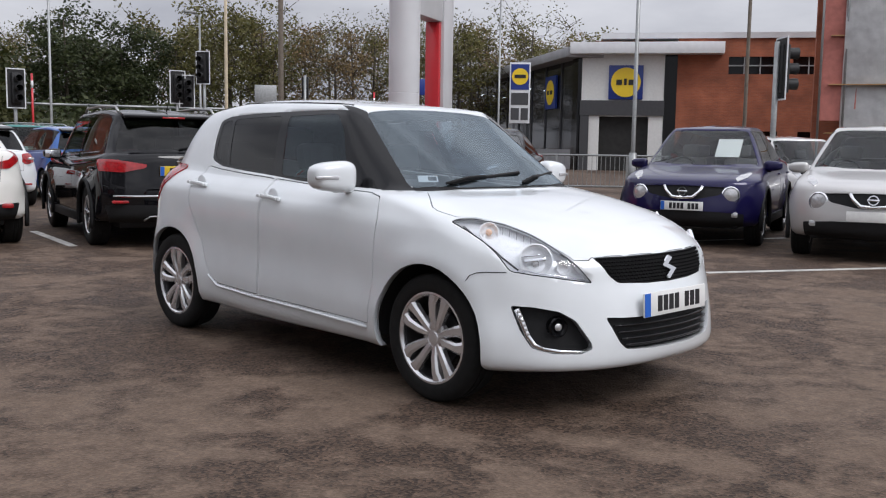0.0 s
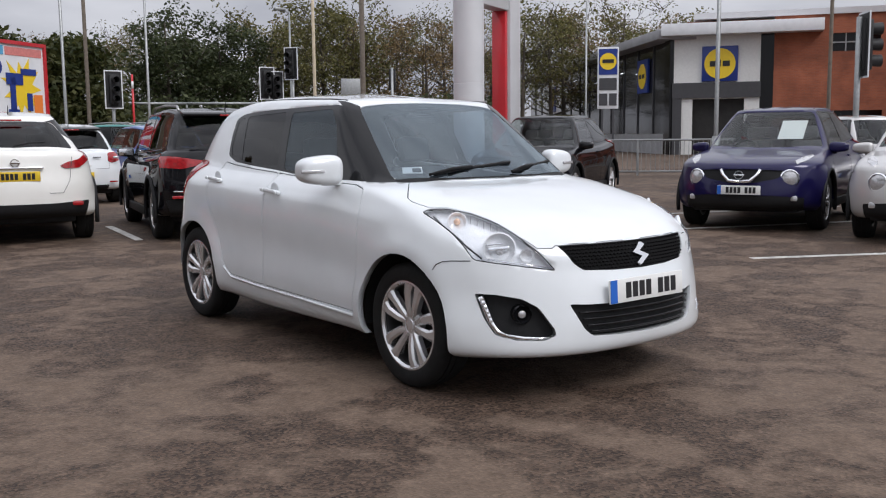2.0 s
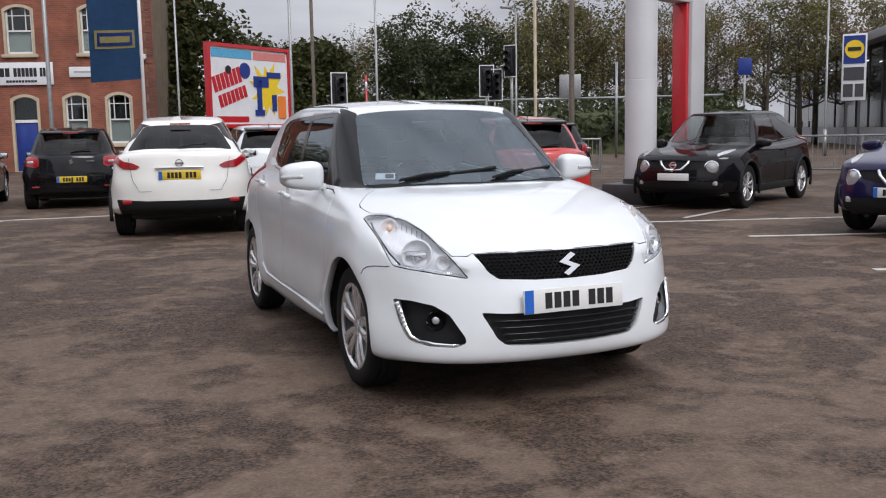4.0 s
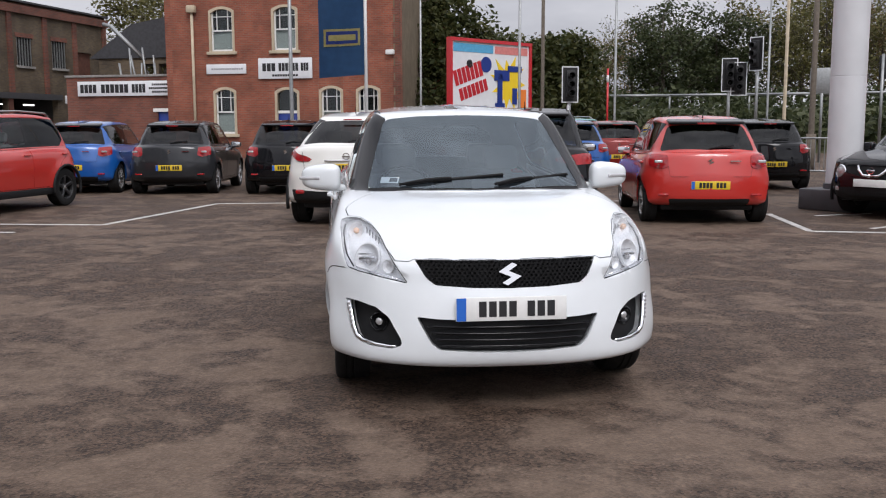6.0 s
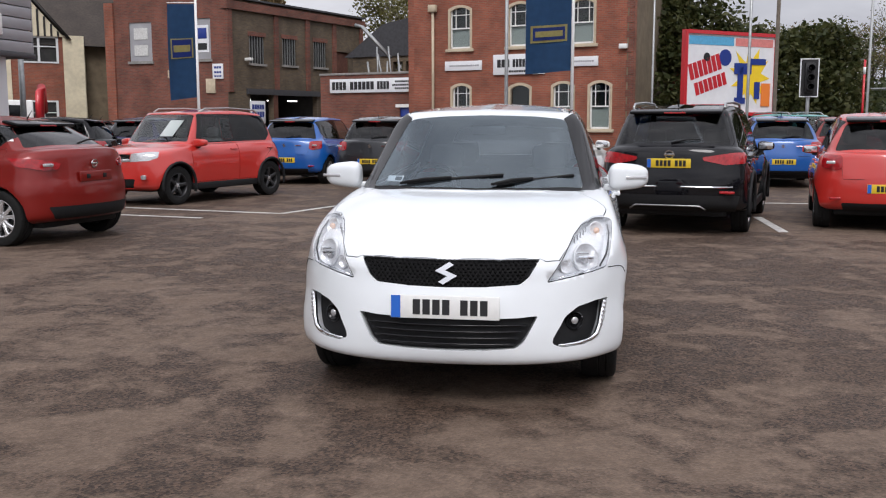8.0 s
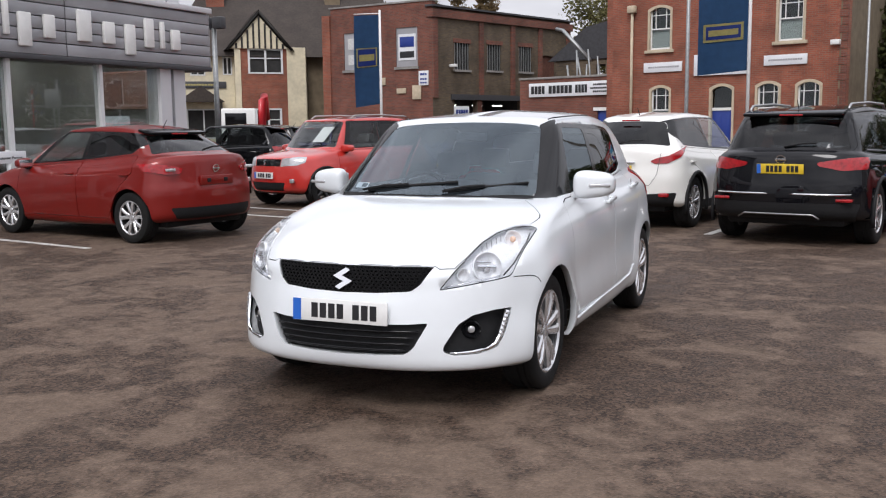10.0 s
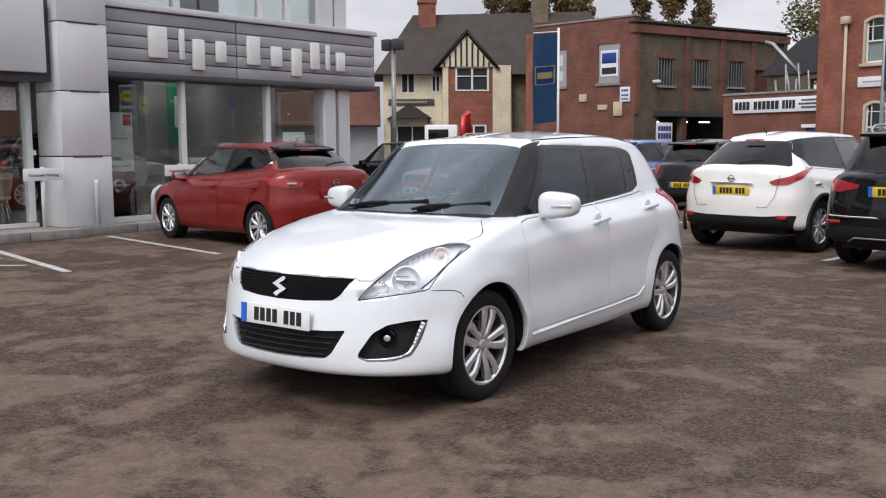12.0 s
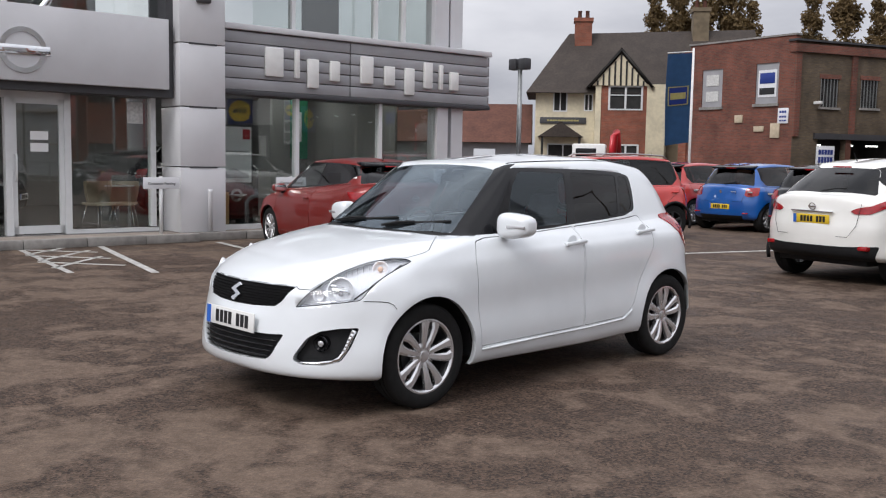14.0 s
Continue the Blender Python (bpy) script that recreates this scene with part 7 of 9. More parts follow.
def text_mesh(text, size, mat, parent, m, name="lettering"):
    cu = bpy.data.curves.new(name, "FONT")
    cu.body, cu.size, cu.align_x, cu.align_y, cu.extrude = text, size, "CENTER", "CENTER", 0.002
    tmp = bpy.data.objects.new(name, cu)
    scene.collection.objects.link(tmp)
    me = bpy.data.meshes.new_from_object(tmp.evaluated_get(bpy.context.evaluated_depsgraph_get()))
    bpy.data.objects.remove(tmp)
    me.materials.clear()
    me.materials.append(mat)
    ob = new(name, me)
    ob.parent = parent
    ob.matrix_basis = m
    return ob


def showroom():
    """Glazed dealership front: pier, fascia with slats and block letters, panes, upper glazing and the rooms behind."""
    M = SHOWROOM
    K = KERB
    s = thing("car_showroom", "grey and glass car showroom with a slatted dark fascia", "building", m=M)
    # right bay: fascia and glazing
    x0, x1 = -0.70, 5.32
    part("fascia_box", boxes((x0, 0.02, 2.50, x1 - 0.02, 0.5, 3.50)), PANEL_DARK, s, smooth=False)
    for k in range(5):
        for a, b in ((x0, 1.905), (1.915, x1)):
            part("fascia_slat", boxes((a + 0.005, -0.10, 2.505 + 0.198 * k, b - 0.005, 0.02, 2.690 + 0.198 * k), bevel=0.012), PANEL_GREY, s)
    part("fascia_cap", boxes((x0 - 0.02, -0.16, 3.50, x1 + 0.04, 0.5, 3.60), bevel=0.01), PANEL_SILVER, s)
    part("fascia_foot", boxes((x0 - 0.02, -0.12, 2.42, x1 + 0.04, 0.5, 2.50), bevel=0.01), PANEL_DARK, s)
    for k in range(5):
        part("end_slat", boxes((x1, -0.10, 2.505 + 0.198 * k, x1 + 0.02, 3.0, 2.690 + 0.198 * k), bevel=0.006), PANEL_GREY, s)
    # the firm's name as plain white bars of the same heights and spacing
    for x, w, lo, hi in ((0.02, 0.58, 0.0, 0.50), (0.72, 0.09, 0.0, 0.50), (0.90, 0.38, -0.15, 0.36), (1.38, 0.34, 0.0, 0.36), (2.02, 0.46, 0.0, 0.50), (2.57, 0.40, 0.0, 0.36), (3.06, 0.37, -0.15, 0.36), (3.53, 0.34, 0.0, 0.50), (3.98, 0.09, 0.0, 0.48), (4.18, 0.36, 0.0, 0.36)):
        half = max(0.045, w * 0.30)
        c = x + w / 2
        part("name_bar", boxes((c - half, -0.17, 2.76 + lo, c + half, -0.10, 2.76 + hi), bevel=0.02), WHITE_PAINT, s, "plain white raised bar")
    base = K + 0.08
    part("glazing_sill", boxes((x0, 0.0, K, 4.75, 0.16, base)), FRAME_WHITE, s, smooth=False)
    for x in (0.86, 2.68):
        part("mullion", boxes((x - 0.035, 0.0, base, x + 0.035, 0.14, 2.42)), FRAME_WHITE, s, smooth=False)
    for a, b in ((x0, 0.825), (0.895, 2.645), (2.715, 4.05)):
        part("shop_pane", boxes((a, 0.06, base, b, 0.075, 2.42)), GLASS_ROOM, s, "large shop window", smooth=False).visible_shadow = False
    part("end_pier", boxes((4.05, -0.02, K, 4.32, 0.30, 2.42), (4.44, 0.02, K, 4.74, 0.4, 2.42)), PANEL_SILVER, s, "pale green-grey end pier", smooth=False)
    # upper storey
    for a, b in ((-0.70, 0.835), (0.905, 2.635), (2.705, 3.30), (3.36, 4.05)):
        part("upper_pane", boxes((a, 0.22, 3.60, b, 0.235, 7.2)), GLASS_ROOM, s, "upper window", smooth=False).visible_shadow = False
    for x in (0.87, 2.67, 3.33):
        part("upper_mullion", boxes((x - 0.035, 0.16, 3.60, x + 0.035, 0.30, 7.2)), FRAME_WHITE, s, smooth=False)
    part("upper_pier", boxes((4.05, 0.10, 3.60, 4.40, 0.40, 7.2), (4.46, 0.12, 3.60, 4.78, 0.5, 7.2)), PANEL_SILVER, s, smooth=False)
    part("upper_blind", boxes((1.5, 0.9, 3.6, 2.3, 0.95, 7.0)), PANEL_DARK, s, smooth=False)
    # pier
    for k, (z0, z1) in enumerate(((K, 1.19), (1.20, 2.16), (2.17, 3.17), (3.18, 4.20), (4.21, 5.3), (5.31, 7.2))):
        part("pier_panel", boxes((-1.50, -0.34, z0 + 0.004, -0.71, 0.4, z1 - 0.004), bevel=0.008), PANEL_SILVER, s)
        part("panel_joint", boxes((-1.34, -0.347, z1 - 0.012, -0.86, -0.33, z1 + 0.016)), PANEL_DARK, s, smooth=False)
    part("pier_light", boxes((-1.22, -0.42, 3.82, -0.98, -0.34, 3.98), bevel=0.02), PANEL_DARK, s)
    # entrance bay, set back
    part("entrance_fascia", boxes((-9.0, -0.22, 2.42, -1.62, 0.35, 3.52), bevel=0.01), PANEL_SILVER, s, "smooth silver fascia")
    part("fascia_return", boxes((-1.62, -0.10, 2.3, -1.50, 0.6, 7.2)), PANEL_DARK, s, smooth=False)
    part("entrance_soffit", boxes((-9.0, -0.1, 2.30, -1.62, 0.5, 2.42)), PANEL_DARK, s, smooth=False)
    roundel(s, pose(-3.83, -0.225, 2.86), 0.33, CHROME)
    for a, b in ((-3.98, -3.88), (-3.12, -3.02)):
        part("door_jamb", boxes((a, 0.25, K, b, 0.40, 2.30)), FRAME_WHITE, s, smooth=False)
    part("door_head", boxes((-5.1, 0.25, 2.20, -3.02, 0.40, 2.30)), FRAME_WHITE, s, smooth=False)
    for x in (-3.88, -4.90):
        dr = part("glass_door", boxes((x, 0.28, K + 0.02, x + 0.07, 0.34, 2.2), (x + 0.69, 0.28, K + 0.02, x + 0.76, 0.34, 2.2), (x, 0.28, 2.12, x + 0.76, 0.34, 2.2), (x, 0.28, K + 0.02, x + 0.76, 0.34, K + 0.14)), FRAME_WHITE, s, "white-framed glass door", smooth=False)
        part("door_pane", boxes((x + 0.07, 0.30, K + 0.14, x + 0.69, 0.312, 2.12)), GLASS_ROOM, dr, smooth=False).visible_shadow = False
        part("pull_handle", tube([(x + 0.04, 0.26, 0.95), (x + 0.04, 0.20, 0.97), (x + 0.04, 0.20, 1.33), (x + 0.04, 0.26, 1.35)], 0.016, 6), FRAME_WHITE, dr)
        part("door_notice", boxes((x + 0.27, 0.290, 1.58, x + 0.53, 0.298, 1.71), (x + 0.27, 0.290, 1.40, x + 0.53, 0.298, 1.53)), PAPER, dr, smooth=False)
    part("entrance_sill", boxes((-3.02, 0.25, K, -1.62, 0.40, base - 0.02), (-9.0, 0.25, K, -5.0, 0.4, base - 0.02)), FRAME_WHITE, s, smooth=False)
    part("entrance_pane", boxes((-3.02, 0.30, base, -1.72, 0.315, 2.30)), GLASS_ROOM, s, "entrance side window", smooth=False).visible_shadow = False
    part("entrance_pane", boxes((-9.0, 0.30, base, -5.1, 0.315, 2.30)), GLASS_ROOM, s, "entrance side window", smooth=False).visible_shadow = False
    part("entrance_mullion", boxes((-1.74, 0.25, base, -1.66, 0.40, 2.30)), FRAME_WHITE, s, smooth=False)
    part("window_notice", boxes((-2.12, 0.285, 1.88, -1.86, 0.297, 2.22), bevel=0.002), NET, s)
    for a, b in ((-9.0, -4.0), (-3.93, -1.62)):
        part("upper_pane", boxes((a, 0.22, 3.52, b, 0.235, 7.2)), GLASS_ROOM, s, smooth=False).visible_shadow = False
    part("upper_mullion", boxes((-4.0, 0.16, 3.52, -3.93, 0.30, 7.2)), FRAME_WHITE, s, smooth=False)
    ring = [(-4.35 + 1.05 * math.cos(a), -0.16, 4.15 + 1.05 * math.sin(a)) for a in [math.pi * (1.02 + 0.96 * i / 18) for i in range(19)]]
    part("ring_sculpture", tube(ring, 0.055, 8), CHROME, s, "part of a large chrome ring above the entrance")
    # rooms behind the glass
    part("room_floor", boxes((-9.0, 0.1, K - 0.01, 4.7, 9.0, K + 0.006)), SHOW_FLOOR, s, smooth=False)
    part("room_back", boxes((-9.0, 8.8, K, 4.8, 9.0, 3.2), (-9.0, 8.8, 3.2, 0.4, 9.0, 7.2)), SHOW_WALL, s, smooth=False)
    part("room_ceiling", boxes((-9.0, 0.5, 2.9, 4.7, 8.9, 3.3)), SHOW_WALL, s, smooth=False)
    part("room_side", boxes((-9.2, 0.4, K, -9.0, 9.0, 7.2)), SHOW_WALL, s, smooth=False)
    part("far_end_pane", boxes((4.66, 0.5, base, 4.68, 2.2, 2.42)), GLASS_ROOM, s, smooth=False).visible_shadow = False
    part("far_end_wall", boxes((4.64, 2.2, K, 4.70, 8.8, 2.9)), SHOW_WALL, s, smooth=False)
    part("far_end_upper", boxes((4.66, 0.5, 2.9, 4.70, 8.8, 7.2)), GLASS_ROOM, s, smooth=False)
    part("roof_slab", boxes((-9.2, -0.1, 7.2, 4.9, 9.0, 7.6)), PANEL_SILVER, s, smooth=False)
    part("inner_column", boxes((1.75, 2.6, K, 2.25, 3.1, 2.9)), SHOW_WALL, s, smooth=False)
    lamp_panel = glow("lamp_panel", (1.0, 0.97, 0.92), 6.0)
    for k in range(6):
        for y in (1.8, 4.6):
            part("ceiling_lamp", boxes((-7.4 + 2.1 * k, y, 2.86, -6.2 + 2.1 * k, y + 0.3, 2.90)), lamp_panel, s, smooth=False)
    part("upper_lamp", boxes((-3.4, 2.5, 6.0, -2.6, 2.7, 6.06)), glow("lamp_panel_upper", (1.0, 0.96, 0.9), 3.0), s, smooth=False)
    return M


def showroom_things(M):
    K = KERB
    b = thing("display_board", "white display board with a small car picture on a black stand", "display", m=M @ pose(0.08, 0.85, K))
    part("board", boxes((-0.32, 0, 0.78, 0.32, 0.06, 1.78), bevel=0.01), PAPER, b)
    part("base", boxes((-0.33, -0.02, 0, 0.33, 0.3, 0.77), bevel=0.01), GLOSS_BLACK, b)
    part("logo_tab", boxes((0.14, -0.012, 1.56, 0.28, 0.0, 1.74)), SIGN_RED, b, smooth=False)
    bm = bmesh.new()
    add_prism(bm, [(-0.26, 0.86), (0.26, 0.86), (0.25, 0.94), (0.12, 0.97), (0.02, 1.03), (-0.12, 1.03), (-0.22, 0.96)], 0.008, m=Matrix.Translation((0, -0.010, 0)))
    part("car_picture", bm, PANEL_GREY, b, smooth=False)
    part("text_bar", boxes((-0.22, -0.008, 1.33, 0.22, 0.0, 1.35)), PANEL_GREY, b, smooth=False)
    bm = bmesh.new()
    add_lathe(bm, [(0.12, 0), (0.12, -0.02), (0.07, -0.02), (0.07, 0)], 24, "y", close=True)
    part("base_ring", bm, CHROME, b, m=Matrix.Translation((0, -0.02, 0.55)))
    part("base_bar", boxes((-0.2, -0.045, 0.53, 0.2, -0.02, 0.57), bevel=0.005), CHROME, b)
    solid("counter_block", boxes((-0.21, 0, 0, 0.21, 0.5, 0.62), bevel=0.01), WOOD_LIGHT, "light oak counter block behind the glass", "counter", m=M @ pose(-0.46, 0.45, K))
    lf = thing("leaflet_rack", "small rack of leaflets on the oak block", "rack", m=M @ pose(-0.46, 0.55, K + 0.62))
    for k in range(4):
        part("leaflet", boxes((-0.17, 0.05 * k, 0.02, 0.17, 0.05 * k + 0.012, 0.10 + 0.06 * k)), PAPER if k % 2 else PANEL_GREY, lf, smooth=False)
    ban = solid("green_banner", boxes((-0.2, 0, 0, 0.2, 0.02, 1.25)), shade("green_cloth", (0.02, 0.19, 0.10), 0.7, var=0.15, scale=4), "hanging green banner inside the showroom", "banner", m=M @ pose(2.2, 2.2, 1.35))
    part("banner_bar", boxes((-0.05, -0.012, 0.35, 0.05, 0.0, 0.95)), PAPER, ban, smooth=False)
    for x, rz in ((-2.35, 20), (-1.95, -30)):
        c = thing("tub_chair", "pale shell chair on thin metal legs", "chair", "showroom chairs", m=M @ pose(x, 0.95, K, 0, 0, rz))
        bm = bmesh.new()
        for i in range(13):
            a = math.pi * (0.0 + i / 12)
            for z, r in ((0.42, 0.20), (0.62, 0.25), (0.80, 0.26)):
                bm.verts.new((math.cos(a) * r, math.sin(a) * r * 0.9, z))
        bm.verts.ensure_lookup_table()
        for i in range(12):
            for j in range(2):
                v = [bm.verts[i * 3 + j], bm.verts[i * 3 + 3 + j], bm.verts[i * 3 + 4 + j], bm.verts[i * 3 + 1 + j]]
                bm.faces.new(v)
        bmesh.ops.solidify(bm, geom=bm.faces[:], thickness=0.02)
        part("shell", bm, STONE_PAINT, c)
        part("seat", boxes((-0.21, -0.2, 0.40, 0.21, 0.2, 0.45), bevel=0.02), STONE_PAINT, c)
        for sx in (-1, 1):
            for sy in (-1, 1):
                part("leg", tube([(sx * 0.14, sy * 0.14, 0.41), (sx * 0.22, sy * 0.22, 0.0)], 0.011, 6), CHROME, c)
    tb = thing("round_table", "small round white table in the showroom", "table", m=M @ pose(-1.9, 1.35, K))
    bm = bmesh.new()
    add_lathe(bm, [(0.36, 0.70), (0.37, 0.715), (0.36, 0.73)], 28)
    part("tabletop", bm, WHITE_PAINT, tb)
    part("stem", tube([(0, 0, 0.02), (0, 0, 0.70)], 0.03, 8), CHROME, tb)
    ss = thing("parking_sign", "low white customer parking sign on a post", "sign", m=M @ pose(-1.84, -0.36, K))
    part("post", tube([(0, 0, 0), (0, 0, 0.92)], 0.028, 10), FRAME_WHITE, ss)
    bd = part("board", boxes((-0.30, -0.035, 0.72, 0.30, -0.02, 0.90), bevel=0.004), SIGN_WHITE, ss)
    text_mesh("Customer Parking", 0.062, INK, bd, pose(0, -0.037, 0.80, 90, 0, 0))
    s2 = thing("parking_sign", "low white customer parking sign behind the red car", "sign", m=M @ pose(0.62, -0.16, K))
    part("post", tube([(0, 0, 0), (0, 0, 0.92)], 0.028, 10), FRAME_WHITE, s2)
    bd = part("board", boxes((-0.30, -0.035, 0.72, 0.30, -0.02, 0.90), bevel=0.004), SIGN_WHITE, s2)
    text_mesh("Customer Parking", 0.062, INK, bd, pose(0, -0.037, 0.80, 90, 0, 0))
    solid("bollard", tube([(0, 0, 0), (0, 0, 0.66), (0, 0, 0.70)], 0.036, 12), PANEL_SILVER, "plain grey steel bollard beside the pier", "bollard", m=M @ pose(-1.03, -0.43, KERB + 0.006))
    hp = [(0, 0, 0), (0, 0, 0.42), (0.04, 0, 0.50), (0.12, 0, 0.545), (0.80, 0, 0.545), (0.88, 0, 0.50), (0.92, 0, 0.42), (0.92, 0, 0)]
    solid("hoop_barrier", tube(hp, 0.036, 10), PANEL_SILVER, "bent steel hoop barrier in front of the window", "barrier", m=M @ pose(0.05, -0.24, K))
    d1 = parked(city, PAINT_BRIGHT_RED, PAINT_BLACK, "black car on show inside the showroom", 0, 0, 0, 0, 0)
    d1.matrix_basis = M @ pose(2.6, 4.2, K, 0, 0, 75)
    d2 = parked(city, PAINT_BRIGHT_RED, PAINT_GREY, "dark grey car on show inside the showroom", 0, 0, 0, 0, 0)
    d2.matrix_basis = M @ pose(-3.6, 3.6, K, 0, 0, 60)


def food_store():
    """Supermarket across the road: white entrance block, dark glazed wing, orange brick wing."""
    A = (37.46, 28.67)
    st = thing("food_store", "supermarket with white entrance block and orange brick wing", "building")
    mb = fr(A[0], A[1], 0.571, -0.821)
    part("entrance_wall", wall_mesh(0, 4.35, 0, 6.2, [(1.0, 0, 3.6, 2.9)], 0.4), WHITE_PAINT, st, "white panelled entrance block", smooth=False, m=mb)
    part("entrance_base", boxes((-0.05, -0.12, 2.95, 4.4, 0.0, 3.75)), PANEL_DARK, st, smooth=False, m=mb)
    # added dark sheet stands for the shade inside the doorway
    part("entrance_dark", boxes((1.0, 0.3, 0, 3.6, 0.35, 2.9)), ROOM_SHADE, st, smooth=False, m=mb)
    part("entrance_flank", boxes((-0.02, -0.10, 0, 0.45, -0.01, 2.95)), PANEL_DARK, st, smooth=False, m=mb)
    part("canopy", boxes((-0.6, -0.9, 6.15, 7.3, 0.4, 6.75), bevel=0.02), SIGN_WHITE, st, "long white canopy", m=mb)
    part("glass_slot", boxes((4.36, -0.02, 0, 5.0, 0.3, 6.15)), GLOSS_BLACK, st, smooth=False, m=mb)
    part("brick_wall", wall_mesh(5.0, 13.9, 0, 7.0, [(7.6, 5.15, 10.0, 6.05), (10.8, 5.15, 13.2, 6.05), (6.8, 0.9, 10.2, 2.2), (11.2, 0.9, 13.5, 2.2)], 0.4), BRICK_STORE, st, "orange brick wing", smooth=False, m=mb)
    for x0, z0, x1, z1 in ((7.6, 5.15, 10.0, 6.05), (10.8, 5.15, 13.2, 6.05), (6.8, 0.9, 10.2, 2.2), (11.2, 0.9, 13.5, 2.2)):
        w = part("window", boxes((x0, 0.15, z0, x1, 0.18, z1)), GLOSS_BLACK, st, smooth=False, m=mb)
        part("frame", boxes((x0, 0.1, (z0 + z1) / 2 - 0.03, x1, 0.16, (z0 + z1) / 2 + 0.03), *[(x0 + (x1 - x0) * k / 3 - 0.03, 0.1, z0, x0 + (x1 - x0) * k / 3 + 0.03, 0.16, z1) for k in (1, 2)]), PANEL_GREY, w, smooth=False)
    part("roof_edge", boxes((1.0, -0.1, 7.0, 14.0, 18, 7.3)), PANEL_SILVER, st, smooth=False, m=mb)
    part("upper_brick", boxes((0.6, 1.0, 6.4, 5.0, 1.4, 7.0)), BRICK_STORE, st, smooth=False, m=mb)
    for x, z, k in ((2.35, 4.7, 1.0),):
        sg = part("square_sign", boxes((x - 0.90, -0.16, z - 0.90, x + 0.90, -0.02, z + 0.90), bevel=0.02), SIGN_BLUE, st, "blue square sign with yellow disc", m=mb)
        bm = bmesh.new()
        add_lathe(bm, [(0.78, 0.0), (0.78, -0.03), (0.0005, -0.03)], 36, "y")
        part("disc", bm, SIGN_YELLOW, sg, m=Matrix.Translation((x, -0.16, z)))
        part("sign_bar", boxes((x - 0.5, -0.21, z - 0.14, x - 0.2, -0.185, z + 0.14), (x - 0.1, -0.21, z - 0.14, x + 0.05, -0.185, z + 0.2), (x + 0.14, -0.21, z - 0.14, x + 0.5, -0.185, z + 0.14)), INK, sg, smooth=False)
    W = 42.0
    ml = fr(A[0] + W * 0.546, A[1] + W * 0.837, -0.546, -0.837)
    part("glazed_wall", boxes((0, 0.0, 0, W - 0.3, 0.4, 6.0)), shade("dark_glazing", (0.022, 0.024, 0.028), 0.10, var=0.3, scale=0.6), st, "dark glazed side wing", smooth=False, m=ml)
    for k in range(14):
        part("glazing_bar", boxes((W - 0.42 - 3.0 * k, -0.06, 0, W - 0.3 - 3.0 * k, 0.0, 6.0)), PANEL_DARK, st, smooth=False, m=ml)
    part("wing_roof", boxes((-0.5, -1.0, 6.0, W + 0.4, 16, 6.5), bevel=0.02), PANEL_GREY, st, "long grey roof edge", m=ml)
    part("wing_roof_rise", boxes((W - 20, 5.0, 6.5, W - 1, 16, 7.2)), PANEL_GREY, st, smooth=False, m=ml)
    part("wing_plinth", boxes((0, -0.15, 0, W - 0.3, 0.0, 1.1)), PANEL_GREY, st, smooth=False, m=ml)
    part("corner_glass", boxes((W - 0.95, -0.2, 0, W - 0.02, 0.02, 6.0)), GLOSS_BLACK, st, smooth=False, m=ml)
    for x, z, r in ((W - 5.0, 4.4, 0.80), (W - 31.0, 4.0, 0.9)):
        if x < 20:
            part("white_panel", boxes((x - 2.6, -0.05, 1.6, x + 3.0, 0.0, 6.0)), PANEL_SILVER, st, smooth=False, m=ml)
        sg = part("square_sign", boxes((x - r - 0.2, -0.18, z - r - 0.15, x + r + 0.2, -0.06, z + r + 0.15)), SIGN_BLUE, st, "blue square sign with yellow disc", smooth=False, m=ml)
        bm = bmesh.new()
        add_lathe(bm, [(r * 0.9, 0.0), (r * 0.9, -0.03), (0.0005, -0.03)], 32, "y")
        part("disc", bm, SIGN_YELLOW, sg, m=Matrix.Translation((x, -0.18, z)))
        part("sign_bar", boxes((x - 0.5, -0.23, z - 0.12, x - 0.15, -0.205, z + 0.12), (x + 0.05, -0.23, z - 0.12, x + 0.5, -0.205, z + 0.12)), INK, sg, smooth=False)
    store_lamp = glow("store_lamp", (0.9, 0.95, 1.0), 0.8)
    for k in range(10):
        part("interior_lamp", boxes((W - 6.9 - 3.3 * k, -0.012, 4.6 + 0.25 * (k % 3), W - 6 - 3.3 * k, -0.004, 4.66 + 0.25 * (k % 3))), store_lamp, st, smooth=False, m=ml)
    tt = thing("store_totem", "tall white-framed sign with blue square and yellow disc", "sign", m=fr(29.79, 26.33, 0.647, -0.76))
    part("panel", boxes((-0.48, 0, 2.3, 0.48, 0.15, 5.1), bevel=0.01), SIGN_WHITE, tt)
    part("blue_square", boxes((-0.42, -0.02, 3.85, 0.42, 0.0, 5.02)), SIGN_BLUE, tt, smooth=False)
    bm = bmesh.new()
    add_lathe(bm, [(0.38, 0.0), (0.38, -0.02), (0.0005, -0.02)], 32, "y")
    part("disc", bm, SIGN_YELLOW, tt, m=Matrix.Translation((0, -0.02, 4.45)))
    part("sign_bar", boxes((-0.26, -0.055, 4.38, 0.26, -0.035, 4.54)), INK, tt, smooth=False)
    part("text_panel", boxes((-0.40, -0.02, 2.45, -0.02, 0.0, 3.0), (0.06, -0.02, 2.45, 0.40, 0.0, 3.0), (-0.40, -0.02, 3.15, 0.40, 0.0, 3.7)), PANEL_DARK, tt, smooth=False)
    part("post", boxes((-0.3, 0.02, 0, -0.2, 0.12, 2.3), (0.2, 0.02, 0, 0.3, 0.12, 2.3)), PANEL_DARK, tt, smooth=False)


